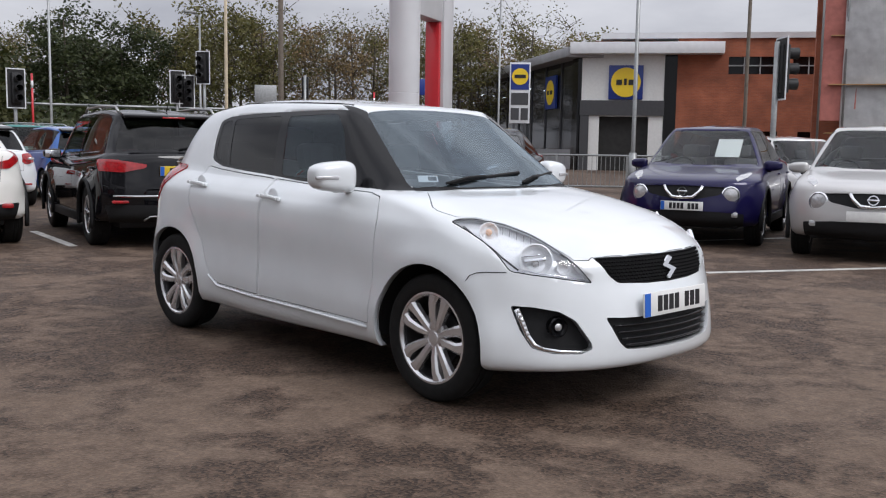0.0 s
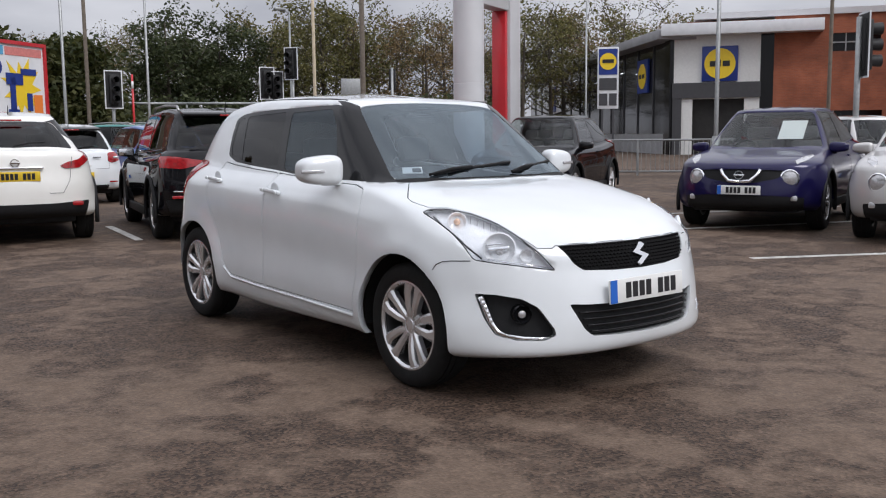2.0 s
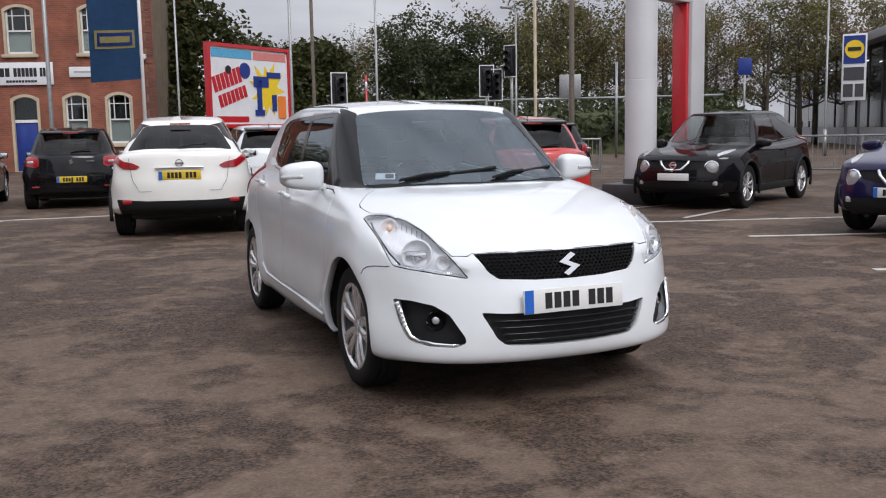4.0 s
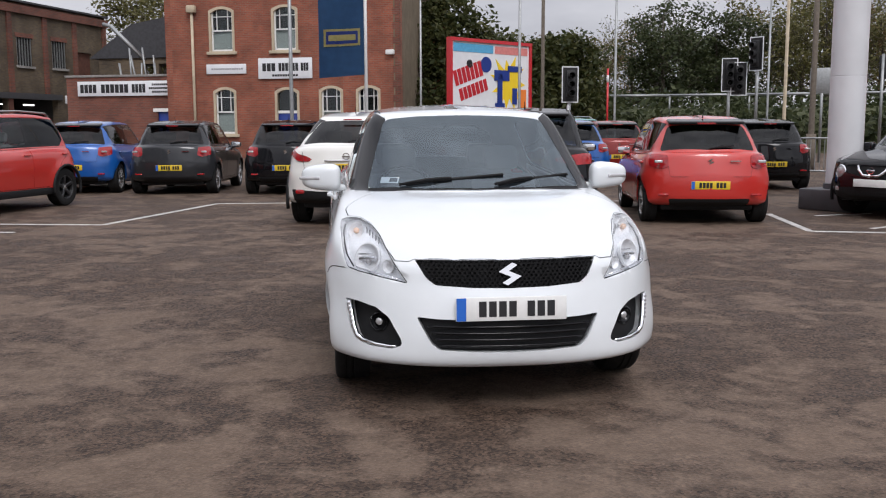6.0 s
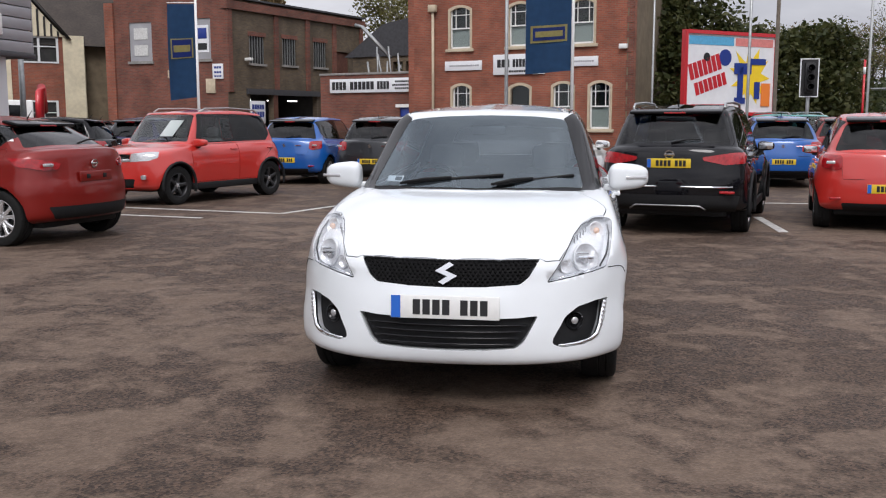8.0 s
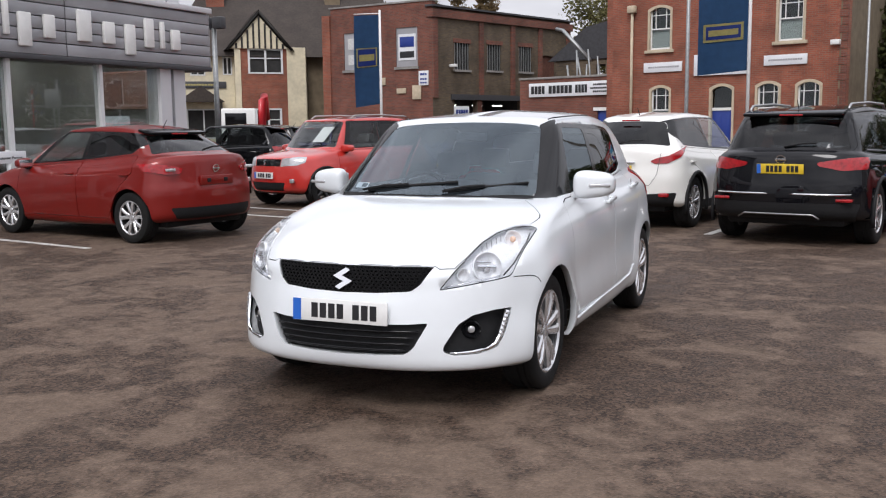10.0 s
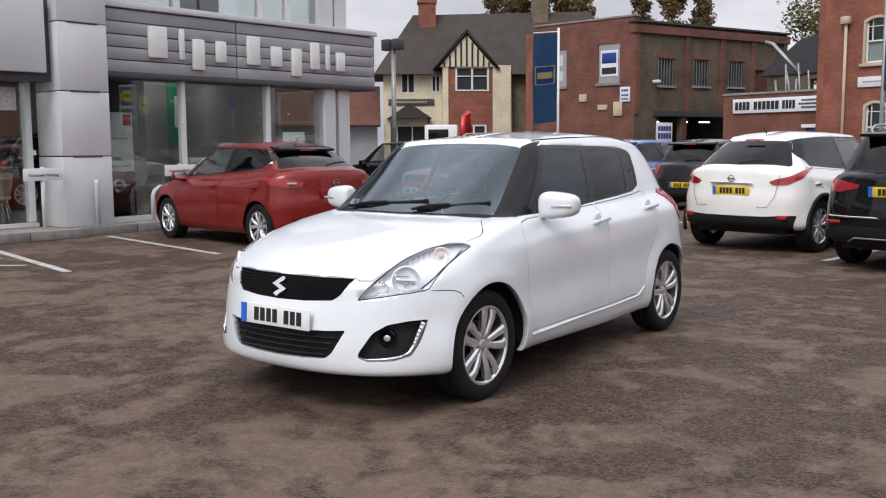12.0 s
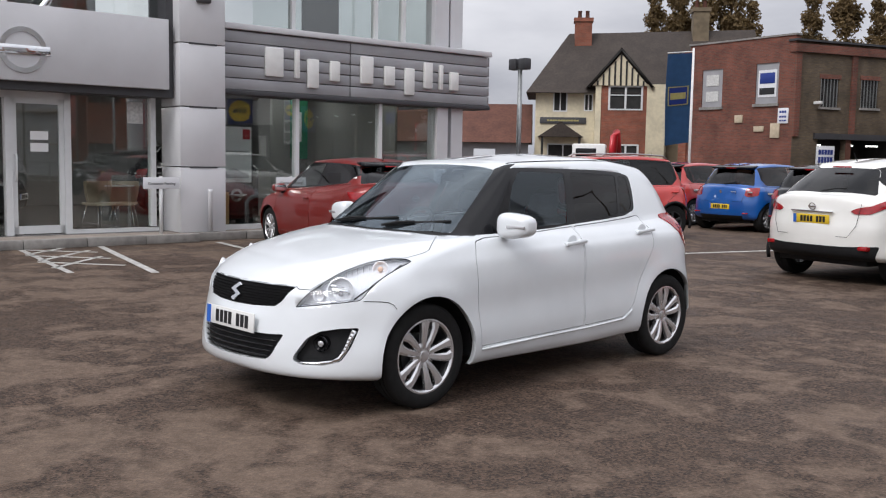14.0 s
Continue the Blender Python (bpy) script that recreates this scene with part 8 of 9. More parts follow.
def scaffolded_block():
    sc = thing("scaffolded_block", "brick block behind scaffolding wrapped in white sheeting", "building", m=fr(35.49, 14.73, 0.50, -0.866))
    part("wall", wall_mesh(0, 22, 0, 14, [], 0.4, 1.6), BRICK_STORE, sc, smooth=False)
    bm = bmesh.new()
    nx, nz = 26, 14
    g = [[bm.verts.new((0.9 + i * 0.75 + max(0, j - 8) * 0.10, -0.3 + 0.35 * noise.noise(Vector((i * 0.45, j * 0.6, 3.1))), j * 1.0)) for j in range(nz)] for i in range(nx)]
    for i in range(nx - 1):
        for j in range(nz - 1):
            bm.faces.new((g[i][j], g[i + 1][j], g[i + 1][j + 1], g[i][j + 1]))
    bmesh.ops.solidify(bm, geom=bm.faces[:], thickness=0.02)
    part("sheeting", bm, SHEET, sc, "billowing white sheeting")
    red = shade("red_netting", (0.48, 0.17, 0.14), 0.8, var=0.3, scale=3)
    part("netting", boxes((0.1, -0.2, 2.5, 1.5, -0.15, 13.0)), red, sc, "red debris netting", smooth=False)
    for x in (0.05, 1.0):
        part("scaffold_pole", tube([(x, -0.35, 0), (x, -0.35, 14)], 0.05, 6), GALV, sc)
    for z in (2, 4, 6, 8, 10, 12):
        part("scaffold_board", boxes((0.4, -0.4, z - 0.04, 20, 0.8, z)), WOOD_LIGHT, sc, smooth=False)


inn_building()
link_wall()
warehouse()
timbered_house()
SHOWROOM = showroom()
showroom_things(SHOWROOM)
food_store()
scaffolded_block()


# ---- street furniture, signs and trees ----
def sign_pylon():
    p = thing("sign_pylon", "tall silver sign pylon with a red stripe on a dark plinth", "sign", m=pose(7.29, 9.26, 0, 0, 0, 25))
    part("plinth", boxes((-0.45, -0.42, 0, 2.2, 0.5, 0.34), bevel=0.03), PANEL_DARK, p)
    bm = bmesh.new()
    add_lathe(bm, [(0.27, 0.34), (0.27, 2.1), (0.266, 2.105), (0.266, 2.115), (0.27, 2.12), (0.27, 8.5)], 40)
    part("round_column", bm, PANEL_SILVER, p, "silver round column")
    bm = bmesh.new()
    add_lathe(bm, [(0.30, 0.34), (0.30, 0.42), (0.275, 0.43)], 32)
    part("column_foot", bm, PANEL_DARK, p)
    part("red_column", boxes((1.36, -0.12, 0.34, 1.46, 0.16, 3.5), bevel=0.015), SIGN_RED, p, "glossy red inner face")
    part("grey_column", boxes((1.462, -0.18, 0.34, 1.96, 0.18, 8.5), bevel=0.02), PANEL_SILVER, p)
    part("head_panel", boxes((0.20, -0.15, 3.5, 1.46, 0.15, 8.5), bevel=0.02), PANEL_SILVER, p)


def billboard():
    bx, by, ex, ey = 4.07, 34.15, 7.89, 37.05
    w = math.hypot(ex - bx, ey - by)
    b = thing("billboard", "red-framed poster billboard with bright tool advert", "billboard", m=fr(bx, by, ex - bx, ey - by))
    z0, z1 = 1.75, 4.85
    part("panel", boxes((0, 0, z0, w, 0.12, z1)), SIGN_WHITE, b, smooth=False)
    part("frame", boxes((-0.14, -0.08, z0 - 0.14, 0.0, 0.15, z1 + 0.14), (w, -0.08, z0 - 0.14, w + 0.14, 0.15, z1 + 0.14), (0, -0.08, z1, w, 0.15, z1 + 0.14), (0, -0.08, z0 - 0.14, w, 0.15, z0)), SIGN_RED, b, smooth=False)
    part("top_bar", boxes((0.1, -0.015, z1 - 0.42, w * 0.52, 0.0, z1 - 0.08)), shade("print_sky", (0.10, 0.38, 0.62), 0.5, var=0.2, scale=8), b, smooth=False)
    part("top_bar", boxes((w * 0.54, -0.015, z1 - 0.42, w - 0.1, 0.0, z1 - 0.10)), shade("print_pink", (0.66, 0.22, 0.20), 0.5, var=0.2, scale=8), b, smooth=False)
    for k, (x, z, l) in enumerate(((0.25, 3.0, 1.75), (0.55, 2.4, 1.75))):
        bm = bmesh.new()
        for i in range(7):
            add_box(bm, i * l / 7, -0.02, 0.0, i * l / 7 + l / 7 * 0.78, 0.0, 0.50 + 0.14 * ((i * 3 + k) % 3 == 0), m=pose(x, 0, z, 0, -17, 0))
        part("lettering_bar", bm, SIGN_RED, b, smooth=False)
    part("phone_bar", boxes((0.3, -0.015, z0 + 0.08, 2.2, 0.0, z0 + 0.32)), SIGN_RED, b, smooth=False)
    for cx, cz, r, mat in ((2.05, 3.95, 0.33, SIGN_BLUE), (1.05, 3.95, 0.17, INK)):
        bm = bmesh.new()
        add_lathe(bm, [(r, 0.0), (r, -0.02), (0.0005, -0.02)], 24, "y")
        part("round_print", bm, mat, b, m=Matrix.Translation((cx, 0, cz)))
    bm = bmesh.new()
    rng = random.Random(5)
    pts = []
    for i in range(22):
        a = 2 * math.pi * i / 22
        r = (0.62 if i % 2 else 1.15) * (0.85 + 0.3 * rng.random())
        pts.append((3.45 + r * math.cos(a) * 0.95, 3.15 + r * math.sin(a) * 1.08))
    pts = [(min(max(x, 2.3), w - 0.05), min(max(z, z0 + 0.05), z1 - 0.45)) for x, z in pts]
    add_prism(bm, pts[::-1], 0.012, m=Matrix.Translation((0, -0.014, 0)))
    part("yellow_burst", bm, SIGN_YELLOW, b, smooth=False)
    part("tool_print", boxes((2.75, -0.04, 2.3, 3.05, -0.02, 3.6), (2.55, -0.04, 3.3, 3.5, -0.02, 3.75), (3.7, -0.04, 2.3, 4.0, -0.02, 3.0), (3.4, -0.04, 3.7, 4.3, -0.02, 3.95), (2.6, -0.04, 2.1, 3.2, -0.02, 2.35)), SIGN_BLUE, b, smooth=False)
    part("orange_print", boxes((4.1, -0.04, 2.0, 4.6, -0.02, 2.95)), shade("print_orange", (0.75, 0.20, 0.03), 0.5), b, smooth=False)
    for x in (0.9, w - 0.9):
        part("leg", boxes((x - 0.1, 0.15, 0, x + 0.1, 0.35, z1)), TIMBER_DARK, b, smooth=False)


def banner_flag(x, y, h, w, side, z0, z1, rz, e0=0.36, e1=0.56):
    f = thing("banner_flag", "tall faded blue banner with gold emblem on a white pole", "flag", "yard banners", m=pose(x, y, 0, 0, 0, rz))
    part("pole", tube([(0, 0, 0), (0, 0, h)], 0.045, 8, 0.035), WHITE_PAINT, f)
    part("top_arm", tube([(0, 0, z1 + 0.04), (side * w, 0, z1 + 0.04)], 0.015, 6), WHITE_PAINT, f)
    for nm, a, b, c, d, off, mat in (("cloth", 0.02, 1.0, z0, z1, 0.0, FLAG_BLUE), ("emblem", 0.12, 0.90, z0 + e0 * (z1 - z0), z0 + e1 * (z1 - z0), -0.02, FLAG_GOLD), ("emblem_field", 0.17, 0.85, z0 + (e0 + 0.012) * (z1 - z0), z0 + (e1 - 0.012) * (z1 - z0), -0.032, SIGN_BLUE), ("emblem_bar", 0.22, 0.80, z0 + (0.68 * e0 + 0.32 * e1) * (z1 - z0), z0 + (0.34 * e0 + 0.66 * e1) * (z1 - z0), -0.044, FLAG_GOLD)):
        bm = bmesh.new()
        nx, nz = 10, 22
        g = []
        for i in range(nx + 1):
            col = []
            for j in range(nz + 1):
                u, z = a + (b - a) * i / nx, c + (d - c) * j / nz
                col.append(bm.verts.new((side * w * u, off + 0.05 * math.sin(u * 5.0 + z * 1.7) * u, z - 0.10 * u * (1 - (z - z0) / (z1 - z0)))))
            g.append(col)
        for i in range(nx):
            for j in range(nz):
                bm.faces.new((g[i][j], g[i + 1][j], g[i + 1][j + 1], g[i][j + 1]))
        bmesh.ops.solidify(bm, geom=bm.faces[:], thickness=0.004)
        part(nm, bm, mat, f)


def lamp_pole(x, y, h, arm=0.0, rz=0, r=0.07, mat=GALV, head=True):
    p = thing("street_lamp", "tall grey street lamp column", "lamp", "street lamps", m=pose(x, y, 0, 0, 0, rz))
    part("column", tube([(0, 0, 0), (0, 0, 1.2), (0, 0, h)], r, 8, r * 0.6), mat, p)
    part("column_base", tube([(0, 0, 0), (0, 0, 1.1)], r * 1.35, 8), mat, p)
    if head:
        part("arm", tube([(0, 0, h - 0.05), (arm * 0.6, 0, h + 0.05), (arm, 0, h + 0.06)], r * 0.45, 6), mat, p)
        part("lantern", boxes((arm - 0.05, -0.10, h + 0.02, arm + 0.5, 0.10, h + 0.14), bevel=0.03), mat, p)


def traffic_light(x, y, h, rz, heads=1, board=True, lamp_x=0.0):
    p = thing("traffic_light", "black traffic light with white-edged backing board", "traffic light", "traffic lights", m=pose(x, y, 0, 0, 0, rz))
    part("pole", tube([(0, 0, 0), (0, 0, h)], 0.06, 8), GALV, p)
    for k in range(heads):
        ox = lamp_x + 0.34 * k
        z1 = h - 0.05 - 0.15 * k
        hd = part("signal_head", boxes((ox - 0.15, -0.22, z1 - 0.95, ox + 0.15, -0.04, z1), bevel=0.03), BLACK_PAINT, p)
        if board:
            o = [(ox - 0.26, z1 - 1.06), (ox + 0.26, z1 - 1.06), (ox + 0.26, z1 + 0.11), (ox - 0.26, z1 + 0.11)]
            part("backing_board", boxes((ox - 0.26, -0.10, z1 - 1.06, ox + 0.26, -0.08, z1 + 0.11)), BLACK_PAINT, hd, smooth=False)
            part("board_edge", ring_mesh([(px * 1.0 + (0.035 if px > ox else -0.035), pz + (0.035 if pz > z1 - 0.5 else -0.035)) for px, pz in o], o, -0.105, -0.085), SIGN_WHITE, hd, smooth=False)
        for j in range(3):
            bm = bmesh.new()
            add_lathe(bm, [(0.105, 0.0), (0.115, -0.20), (0.105, -0.20), (0.095, 0.0)], 16, "y", close=True)
            part("hood", bm, BLACK_PAINT, hd, m=Matrix.Translation((ox, -0.22, z1 - 0.17 - 0.30 * j)))
            bm = bmesh.new()
            add_lathe(bm, [(0.095, 0.0), (0.05, -0.03), (0.0005, -0.035)], 14, "y")
            part("lens", bm, GLOSS_BLACK, hd, m=Matrix.Translation((ox, -0.22, z1 - 0.17 - 0.30 * j)))


def guard_rail(x0, y0, x1, y1, h=1.0, step=2.0):
    L = math.hypot(x1 - x0, y1 - y0)
    g = thing("guard_rail", "grey pedestrian guard rail along the road", "railing", m=fr(x0, y0, x1 - x0, y1 - y0))
    n = int(L / step)
    for k in range(n + 1):
        part("post", boxes((k * step - 0.03, -0.03, 0, k * step + 0.03, 0.03, h)), GALV, g, smooth=False)
    for z in (0.12, h):
        part("rail", tube([(0, 0, z), (n * step, 0, z)], 0.028, 6), GALV, g)
    bm = bmesh.new()
    for k in range(int(n * step / 0.13)):
        add_box(bm, 0.06 + 0.13 * k, -0.008, 0.12, 0.075 + 0.13 * k, 0.008, h)
    tagged(part("railing_bar", bm, GALV, g, smooth=False), kind="stuff")


def leaves(bm, rng, centre, spread, n, size):
    for _ in range(n):
        while True:
            p = Vector((rng.uniform(-1, 1), rng.uniform(-1, 1), rng.uniform(-1, 1)))
            if p.length < 1:
                break
        c = Vector(centre) + Vector((p.x * spread[0], p.y * spread[1], p.z * spread[2]))
        a, b = rng.uniform(0, 6.28), rng.uniform(-1.0, 1.0)
        u = Vector((math.cos(a), math.sin(a), b)).normalized()
        v = u.orthogonal().normalized()
        v.rotate(Matrix.Rotation(rng.uniform(0, 6.28), 3, u))
        s = size * rng.uniform(0.6, 1.3)
        q = [bm.verts.new(c + d) for d in (-u * s, v * s * 0.55, u * s, -v * s * 0.55)]
        bm.faces.new(q)


def tree_mesh(seed, height, spread, density, leaf, size, shape="round"):
    """Trunk and limbs in one mesh, leaf clumps in another."""
    rng = random.Random(seed)
    wood, crown = bmesh.new(), bmesh.new()
    base = 0.11 + height * 0.012
    lean = (rng.uniform(-0.4, 0.4), rng.uniform(-0.4, 0.4))
    trunk = [(lean[0] * t * t, lean[1] * t * t, height * 0.92 * t) for t in [i / 7 for i in range(8)]]
    add_tube(wood, trunk, base, 7, base * 0.15)
    tips = []
    n_limb = 26 if shape == "round" else 34
    for k in range(n_limb):
        t = rng.uniform(0.28, 0.97) if shape == "round" else rng.uniform(0.12, 0.98)
        p0 = Vector(spline([Vector(p) for p in trunk], t))
        a = rng.uniform(0, 6.28)
        if shape == "column":
            reach = spread * (0.35 + 0.65 * math.sin(math.pi * min(t * 1.05, 1.0))) * 0.5
            rise = reach * 1.8
        else:
            reach = spread * math.sqrt(max(0.05, 1 - ((t - 0.58) / 0.55) ** 2)) * rng.uniform(0.6, 1.1)
            rise = reach * rng.uniform(0.25, 0.9)
        p2 = p0 + Vector((math.cos(a) * reach, math.sin(a) * reach, rise))
        p1 = p0.lerp(p2, 0.5) + Vector((0, 0, -0.12 * reach))
        add_tube(wood, [p0, p1, p2], base * 0.38 * (1.1 - t), 5, 0.012)
        tips.append((p1.lerp(p2, 0.4), reach))
        tips.append((p2, reach))
        for _ in range(3):
            q = p1.lerp(p2, rng.uniform(0.2, 0.9))
            e = q + Vector((rng.uniform(-1, 1), rng.uniform(-1, 1), rng.uniform(0.1, 1.2))) * reach * 0.42
            add_tube(wood, [q, q.lerp(e, 0.5) + Vector((0, 0, 0.05)), e], base * 0.12, 4, 0.012)
            tips.append((e, reach * 0.7))
    for p, reach in tips:
        if rng.random() < density:
            k = 0.55 + 0.25 * reach
            leaves(crown, rng, p, (k, k, k * 0.7), int(60 * rng.uniform(0.5, 1.4)), size * 0.68)
    return finish(wood, "trunk", BARK), finish(crown, "crown", leaf, smooth=False)


TREES = {}


def tree(kind, x, y, scale=1.0, rz=0.0, label="", group="roadside trees"):
    wood, crown = TREES[kind]
    t = thing("tree", label, "tree", group, m=pose(x, y, 0, 0, 0, rz) @ Matrix.Diagonal((scale * (0.86 if kind == "poplar" else 1), scale * (0.86 if kind == "poplar" else 1), scale * (1.12 if kind == "poplar" else 1), 1)))
    for nm, me in (("trunk", wood), ("crown", crown)):
        o = new(nm, me)
        o.parent = t


def polar(az, dist):
    return -1.0 + dist * math.sin(radians(az)), -4.0 + dist * math.cos(radians(az))


sign_pylon()
billboard()
banner_flag(0.02, 18.6, 7.6, 1.15, -1, 2.62, 7.1, 8, 0.16, 0.25)
banner_flag(-10.58, 20.65, 4.8, 0.80, -1, 2.08, 4.66, 10, 0.43, 0.64)
lamp_pole(-1.96, 22.34, 9.5, 0.6, 0, 0.07, GALV)
lamp_pole(6.08, 26.0, 11.0, 0.9, 180, 0.08, POLE_BROWN)
lamp_pole(10.57, 32.74, 9.0, -0.7, 0, 0.07)
lamp_pole(16.72, 30.52, 12.0, 0.8, 0, 0.09, STONE_PAINT)
lamp_pole(13.11, 21.45, 11.0, 0.8, 0, 0.11, POLE_BROWN)
lamp_pole(18.17, 35.07, 6.8, -0.7, 0, 0.07)
lamp_pole(5.14, 25.15, 9.0, 0.8, 180, 0.06)
lamp_pole(15.63, 7.29, 9.0, 0.8, 0, 0.055, POLE_BROWN)
lamp_pole(17.66, 11.59, 9.0, 0.8, 0, 0.075)
lamp_pole(2.72, 33.28, 9.0, 0.8, 180, 0.06)
lamp_pole(27.65, 25.68, 8.0, -0.7, 0, 0.06)
fl = thing("flood_lamp", "twin floodlight on a grey column", "lamp", m=pose(-12.83, 15.7, 0))
part("column", tube([(0, 0, 0), (0, 0, 3.95)], 0.075, 10, 0.06), GALV, fl)
for s in (-1, 1):
    part("floodlight", boxes((s * 0.18 - 0.14, -0.14, 3.92, s * 0.18 + 0.13, 0.10, 4.22), bevel=0.03), PANEL_DARK, fl)
traffic_light(14.08, 5.83, 3.35, 48, 1, True, 0.0)
traffic_light(7.39, 27.6, 3.3, 0, 1)
traffic_light(13.99, 29.5, 3.75, -15, 2)
traffic_light(14.88, 29.05, 4.5, -60, 1)
traffic_light(21.37, 31.6, 4.2, 140, 1, False)
guard_rail(14.61, 16.87, 26.3, 4.6)
guard_rail(11.32, 20.42, 13.3, 17.7)
bs = thing("traffic_sign", "small grey direction sign seen from behind", "sign", m=pose(16.79, 27.81, 0, 0, 0, -22))
part("board", boxes((-0.42, 0, 2.5, 0.42, 0.05, 3.4), bevel=0.01), GALV, bs)
part("post", tube([(0, 0.05, 0), (0, 0.05, 3.4)], 0.05, 6), GALV, bs)
b2 = thing("traffic_sign", "small blue square road sign on a post", "sign", m=pose(31.15, 34.76, 0, 0, 0, -35))
part("board", boxes((-0.34, 0, 3.9, 0.34, 0.04, 4.75), bevel=0.01), SIGN_BLUE, b2)
part("post", tube([(0, 0.05, 0), (0, 0.05, 4.6)], 0.05, 6), GALV, b2)
for x, y in ((11.49, 36.93), (28.29, 35.07)):
    rp = thing("marker_post", "slim red and white marker post", "post", m=pose(x, y, 0))
    part("post", tube([(0, 0, 0), (0, 0, 3.9)], 0.05, 6), SIGN_RED, rp)
    part("white_band", tube([(0, 0, 3.3), (0, 0, 3.6)], 0.055, 6), SIGN_WHITE, rp)

# bank, hedge and parapet rail beyond the road
_rng = random.Random(11)
_b = bmesh.new()
_rows = []
for i in range(30):
    az = 6 + i * 1.15
    x, y = polar(az, 52)
    _rows.append([_b.verts.new((x + math.sin(radians(az)) * d, y + math.cos(radians(az)) * d, z + 0.15 * _rng.random())) for d, z in ((-3, -0.1), (-1.5, 1.1), (0, 1.9), (6, 2.3), (30, 2.6))])
for a, b in zip(_rows, _rows[1:]):
    for k in range(4):
        _b.faces.new((a[k], b[k], b[k + 1], a[k + 1]))
solid("grass_bank", _b, GRASS, "rough grass bank beyond the road", "bank", kind="structure")
_b = bmesh.new()
for i in range(520):
    x, y = polar(_rng.uniform(6, 40), 50.2 + _rng.uniform(-1.0, 1.2))
    leaves(_b, _rng, (x, y, _rng.uniform(0.5, 2.1)), (0.8, 0.8, 0.6), 16, 0.20)
solid("hedge", _b, LEAF_DARK, "dark clipped hedge along the road", "hedge", kind="stuff", smooth=False)
_pr = thing("parapet_rail", "long grey metal parapet rail above the hedge", "railing")
for i in range(7):
    p, q = polar(7 + i * 4.5, 51.5), polar(11.5 + i * 4.5, 51.5)
    part("rail", tube([(*p, 2.95), (*q, 2.95)], 0.07, 6), GALV, _pr)
    part("post", tube([(*p, 1.7), (*p, 2.95)], 0.05, 6), GALV, _pr)

TREES["olive"] = tree_mesh(1, 11.5, 4.0, 0.60, LEAF_OLIVE, 0.21)
TREES["olive_b"] = tree_mesh(2, 10.5, 3.6, 0.55, LEAF_OLIVE, 0.20)
TREES["dark"] = tree_mesh(3, 11.0, 3.3, 0.75, LEAF_DARK, 0.24)
TREES["dark_b"] = tree_mesh(4, 12.0, 2.9, 0.75, LEAF_DARK, 0.24)
TREES["russet"] = tree_mesh(5, 10.0, 3.6, 0.4, LEAF_BROWN, 0.18)
TREES["sparse"] = tree_mesh(6, 11.5, 3.8, 0.22, LEAF_OLIVE, 0.16)
TREES["poplar"] = tree_mesh(7, 17.0, 2.4, 0.9, LEAF_BROWN, 0.26, "column")
LABELS = {"olive": "tall olive-green broadleaf tree beyond the road", "olive_b": "olive-green broadleaf tree beyond the road", "dark": "dark green dense tree beyond the road", "dark_b": "tall dark green tree beyond the road", "russet": "thinning russet autumn tree beyond the road", "sparse": "almost bare autumn tree beyond the road", "poplar": "tall narrow poplar behind the roofs"}
NATIVE = {"olive": 11.5, "olive_b": 10.5, "dark": 11.0, "dark_b": 12.0, "russet": 10.0, "sparse": 11.5, "poplar": 17.0}


def skyline(az):
    """Height of the tree line beyond the road, by direction."""
    if az < 16:
        return 7.6
    if az < 25:
        return 8.3
    if az < 34:
        return 10.2
    return 9.8


_kinds = ("olive", "dark", "sparse", "russet", "olive_b", "dark_b", "sparse")
for i in range(26):
    az = 11.0 + i * 1.5 + _rng.uniform(-0.4, 0.4)
    k = _kinds[(i * 3 + i // 4) % 7] if az < 38 else ("sparse", "olive_b", "sparse", "russet")[i % 4]
    x, y = polar(az, 62 + 7 * ((i * 5) % 4) / 3 + _rng.uniform(-1, 1))
    tree(k, x, y, skyline(az) / NATIVE[k] * _rng.uniform(0.80, 0.98), _rng.uniform(0, 360), LABELS[k])
x, y = polar(20.0, 62)
tree("dark", x, y, 9.0 / 11.0, 40, LABELS["dark"])
for i in range(14):
    az = 14 + i * 2.7
    k = ("sparse", "russet", "sparse", "olive_b")[i % 4]
    x, y = polar(az, 84 + _rng.uniform(-3, 3))
    tree(k, x, y, skyline(az) * 1.12 / NATIVE[k] * _rng.uniform(0.85, 1.0), _rng.uniform(0, 360), LABELS[k])
for az in (50.5, 52.0, 56.0):
    x, y = polar(az, 112)
    tree("olive_b", x, y, 1.2, az * 40, LABELS["olive_b"])
for x, y, h in ((-28.2, 64.1, 13.0), (-26.1, 65.1, 15.5), (-24.0, 66.0, 12.5), (-38.0, 58.3, 13.5), (-36.6, 59.3, 15.0), (-35.0, 60.3, 16.0), (-33.4, 61.3, 15.0), (-32.2, 62.0, 12.8)):
    tree("poplar", x, y, h / 17.0, x * 17, LABELS["poplar"])
for az, d in ((-9.5, 60), (-7.5, 64), (-11.5, 66)):
    x, y = polar(az, d)
    tree("olive_b", x, y, 0.95, az * 31, LABELS["olive_b"])
_b = bmesh.new()
for i in range(520):
    az = _rng.uniform(12, 39)
    x, y = polar(az, 57 + _rng.uniform(-1.5, 5))
    leaves(_b, _rng, (x, y, _rng.uniform(1.0, 3.2)), (1.1, 1.1, 0.7), 18, 0.17)
solid("undergrowth", _b, LEAF_DARK, "dark shrubby undergrowth below the trees", "shrubs", kind="stuff", smooth=False)

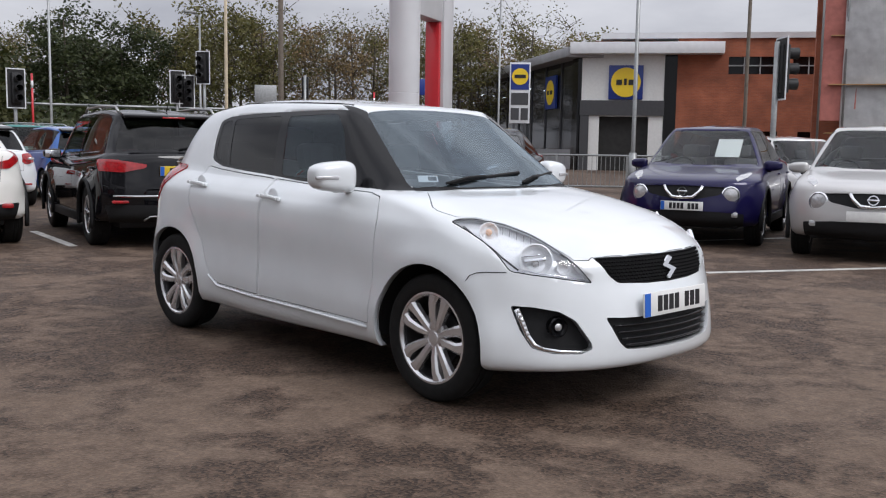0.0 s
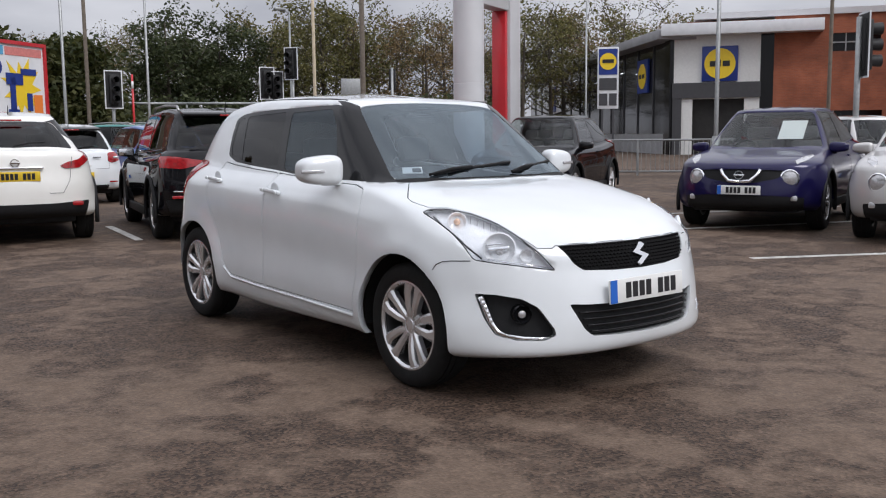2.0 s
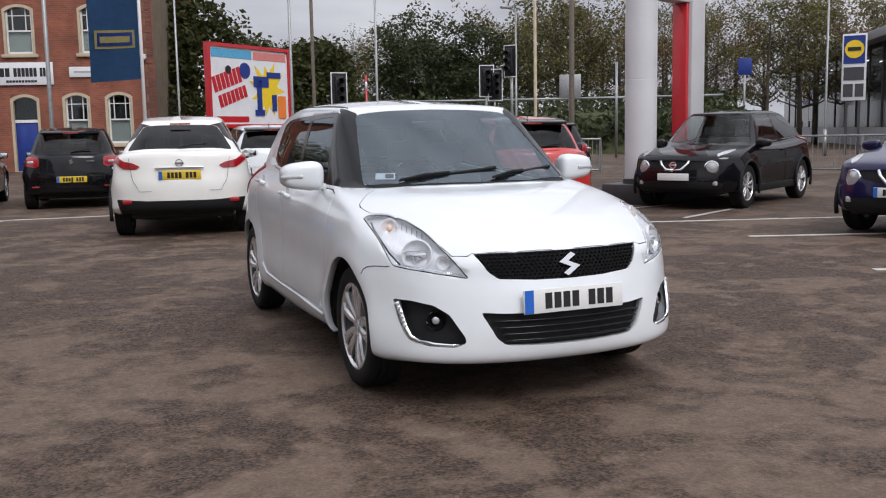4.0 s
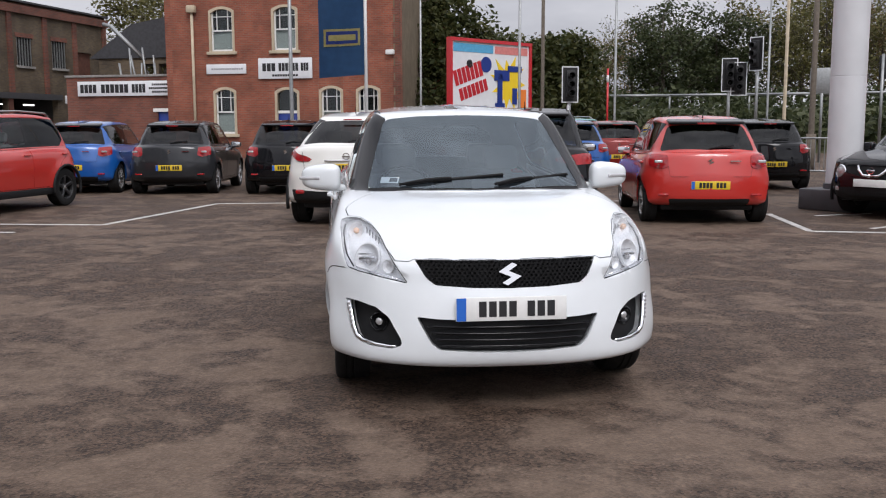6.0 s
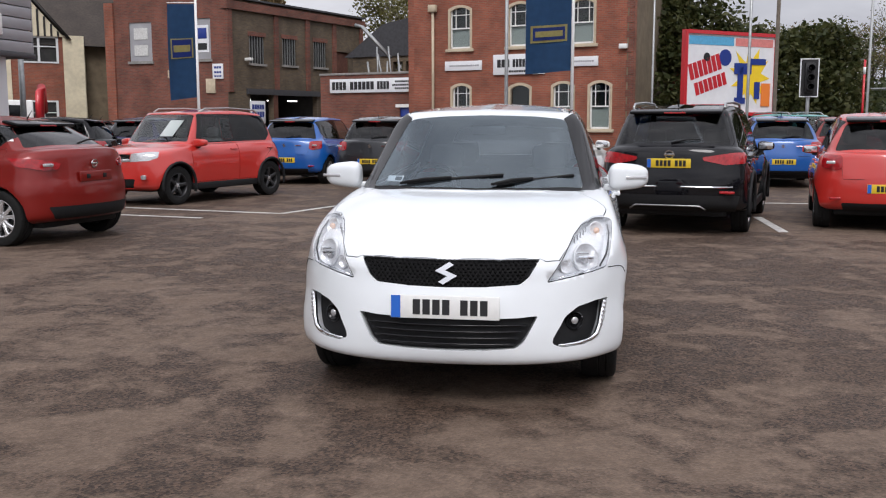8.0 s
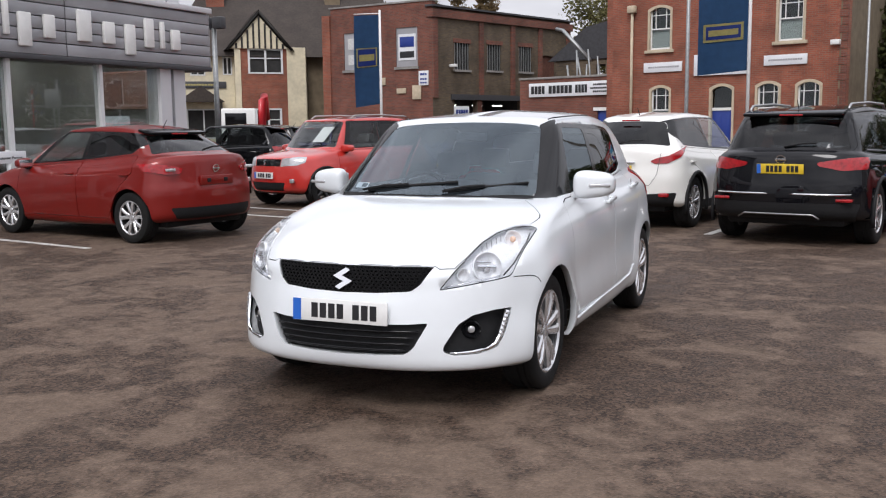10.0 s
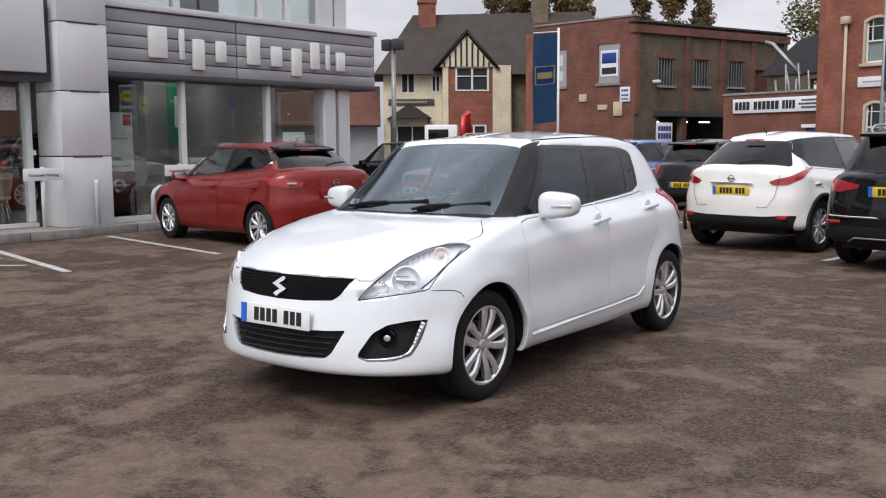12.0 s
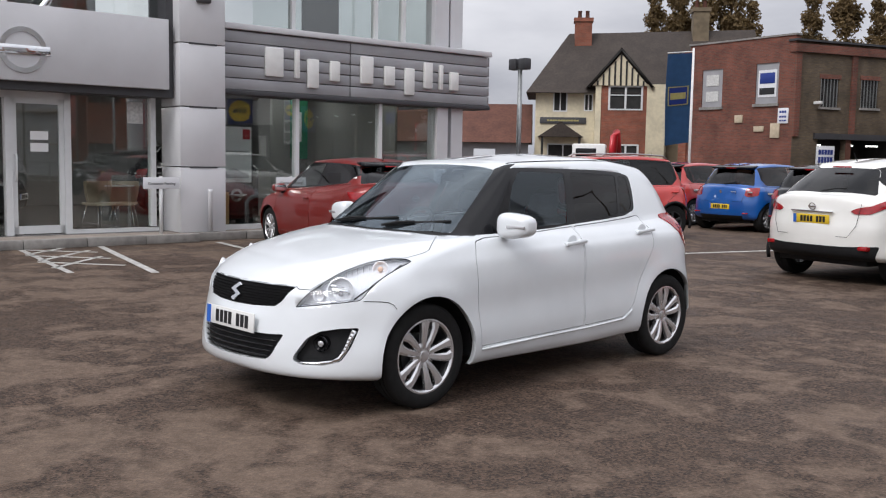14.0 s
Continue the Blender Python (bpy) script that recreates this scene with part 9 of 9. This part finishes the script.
# overgrown bank beside the inn
_b = bmesh.new()
for i in range(900):
    u = _rng.random()
    x = 3.2 + u * 9.5 + _rng.uniform(-0.8, 0.8)
    top = 7.3 - 2.6 * u + 0.8 * math.sin(u * 9)
    z = top * _rng.random() ** 0.6
    y = 42.0 - 3.0 * (1 - z / 8) + _rng.uniform(-0.7, 1.2) + u * 2.5
    leaves(_b, _rng, (x, y, max(z, 0.3)), (0.65, 0.65, 0.55), 18, 0.17)
solid("overgrown_bank", _b, LEAF_IVY, "ivy and scrub covering a steep bank", "scrub", kind="stuff", smooth=False)
_b = bmesh.new()
for i in range(14):
    add_tube(_b, [(3.5 + 0.65 * i, 42.8 + 0.2 * i, 0), (3.4 + 0.66 * i, 42.9 + 0.2 * i, 3.4), (3.6 + 0.67 * i, 42.6 + 0.2 * i, 7.2 - 0.15 * i)], 0.10, 5, 0.02)
tagged(solid("scrub_stems", _b, BARK, "bare stems within the scrub", "scrub"), kind="stuff")

# truck by the timbered house
tk = thing("crane_truck", "white flatbed truck with a folded red crane", "truck", m=pose(-27.9, 38.2, 0, 0, 0, -55))
part("cab", boxes((-1.0, -1.0, 0.75, 1.0, 0.8, 2.45), bevel=0.10), WHITE_PAINT, tk)
part("windscreen", boxes((-0.85, -1.02, 1.5, 0.85, -0.98, 2.2), bevel=0.01), GLOSS_BLACK, tk)
part("side_window", boxes((0.985, -0.8, 1.5, 1.015, 0.3, 2.2), bevel=0.01), GLOSS_BLACK, tk)
part("bumper", boxes((-1.0, -1.1, 0.45, 1.0, -0.8, 0.9), bevel=0.04), PLASTIC, tk)
part("flatbed", boxes((-1.05, 1.2, 0.85, 1.05, 6.0, 1.1), bevel=0.02), PANEL_DARK, tk)
part("crane", tube([(0, 1.1, 1.0), (-0.2, 1.2, 2.9), (-0.9, 1.3, 3.15), (-1.5, 1.4, 1.9)], 0.22, 8), SIGN_RED, tk)
for y in (-0.2, 3.6, 4.8):
    for s in (-1, 1):
        bm = bmesh.new()
        add_lathe(bm, [(0.45, -0.14), (0.48, -0.08), (0.48, 0.08), (0.45, 0.14)], 20, "x")
        part("wheel", bm, RUBBER, tk, m=Matrix.Translation((s * 0.9, y, 0.48)))


# ---- rows of parked cars farther back ----
parked(city, PAINT_BRIGHT_RED, PAINT_GREY, "dark grey hatchback in the back row, tail lamps showing", -4.03, 14.98, 175, 0, 2.45)
parked(city, PAINT_BRIGHT_RED, PAINT_BLACK, "black hatchback in the back row, tail lamps showing", -1.71, 14.56, 175, 0, 2.45)
parked(city, PAINT_BRIGHT_RED, PAINT_BLUE, "bright blue hatchback in the back row", -6.08, 15.48, 175, 0, 2.45)
parked(city, PAINT_BRIGHT_RED, PAINT_RED, "red hatchback in the back row", -8.28, 16.05, 175, 0, 2.45)
parked(city, PAINT_BRIGHT_RED, PAINT_PURPLE, "dark blue hatchback at the end of the back row", -10.48, 16.63, 175, 0, 2.45)
parked(city, PAINT_BRIGHT_RED, PAINT_BLUE, "bright blue hatchback seen between two parked cars", 4.5, 15.95, 176, 0, 2.45)
parked(city, PAINT_BRIGHT_RED, PAINT_BLACK, "black hatchback beside the sign pylon", 8.37, 14.32, 172, 0, 2.45)
parked(city, PAINT_BRIGHT_RED, PAINT_WINE, "wine red hatchback in the far row", 6.74, 19.81, 172, 0, 2.45)
parked(city, PAINT_BRIGHT_RED, PAINT_WHITE, "white hatchback in the back row", 2.05, 14.65, 176, 0, 2.45)
parked(city, PAINT_BRIGHT_RED, PAINT_SILVER, "silver hatchback behind the crossovers", 12.89, 4.18, -33, 0, 0)
parked(city, PAINT_BRIGHT_RED, PAINT_SILVER, "pale blue-grey hatchback behind the black crossover", 13.33, 14.7, -69.4, 0, 0)
parked(city, PAINT_BRIGHT_RED, PAINT_BLACK, "black car parked towards the lane", -13.11, 14.66, -80, 0, 0)
parked(city, PAINT_BRIGHT_RED, PAINT_GREY, "dark grey car parked towards the lane", -15.85, 20.07, -80, 0, 0)
parked(city, PAINT_BRIGHT_RED, PAINT_RED, "red car parked towards the lane", -13.76, 21.02, -60, 0, 0)
parked(boxy, PAINT_BRIGHT_RED, PAINT_TEAL, "teal small van parked beyond the yard", 6.03, 21.95, 30, 0, 1.2)
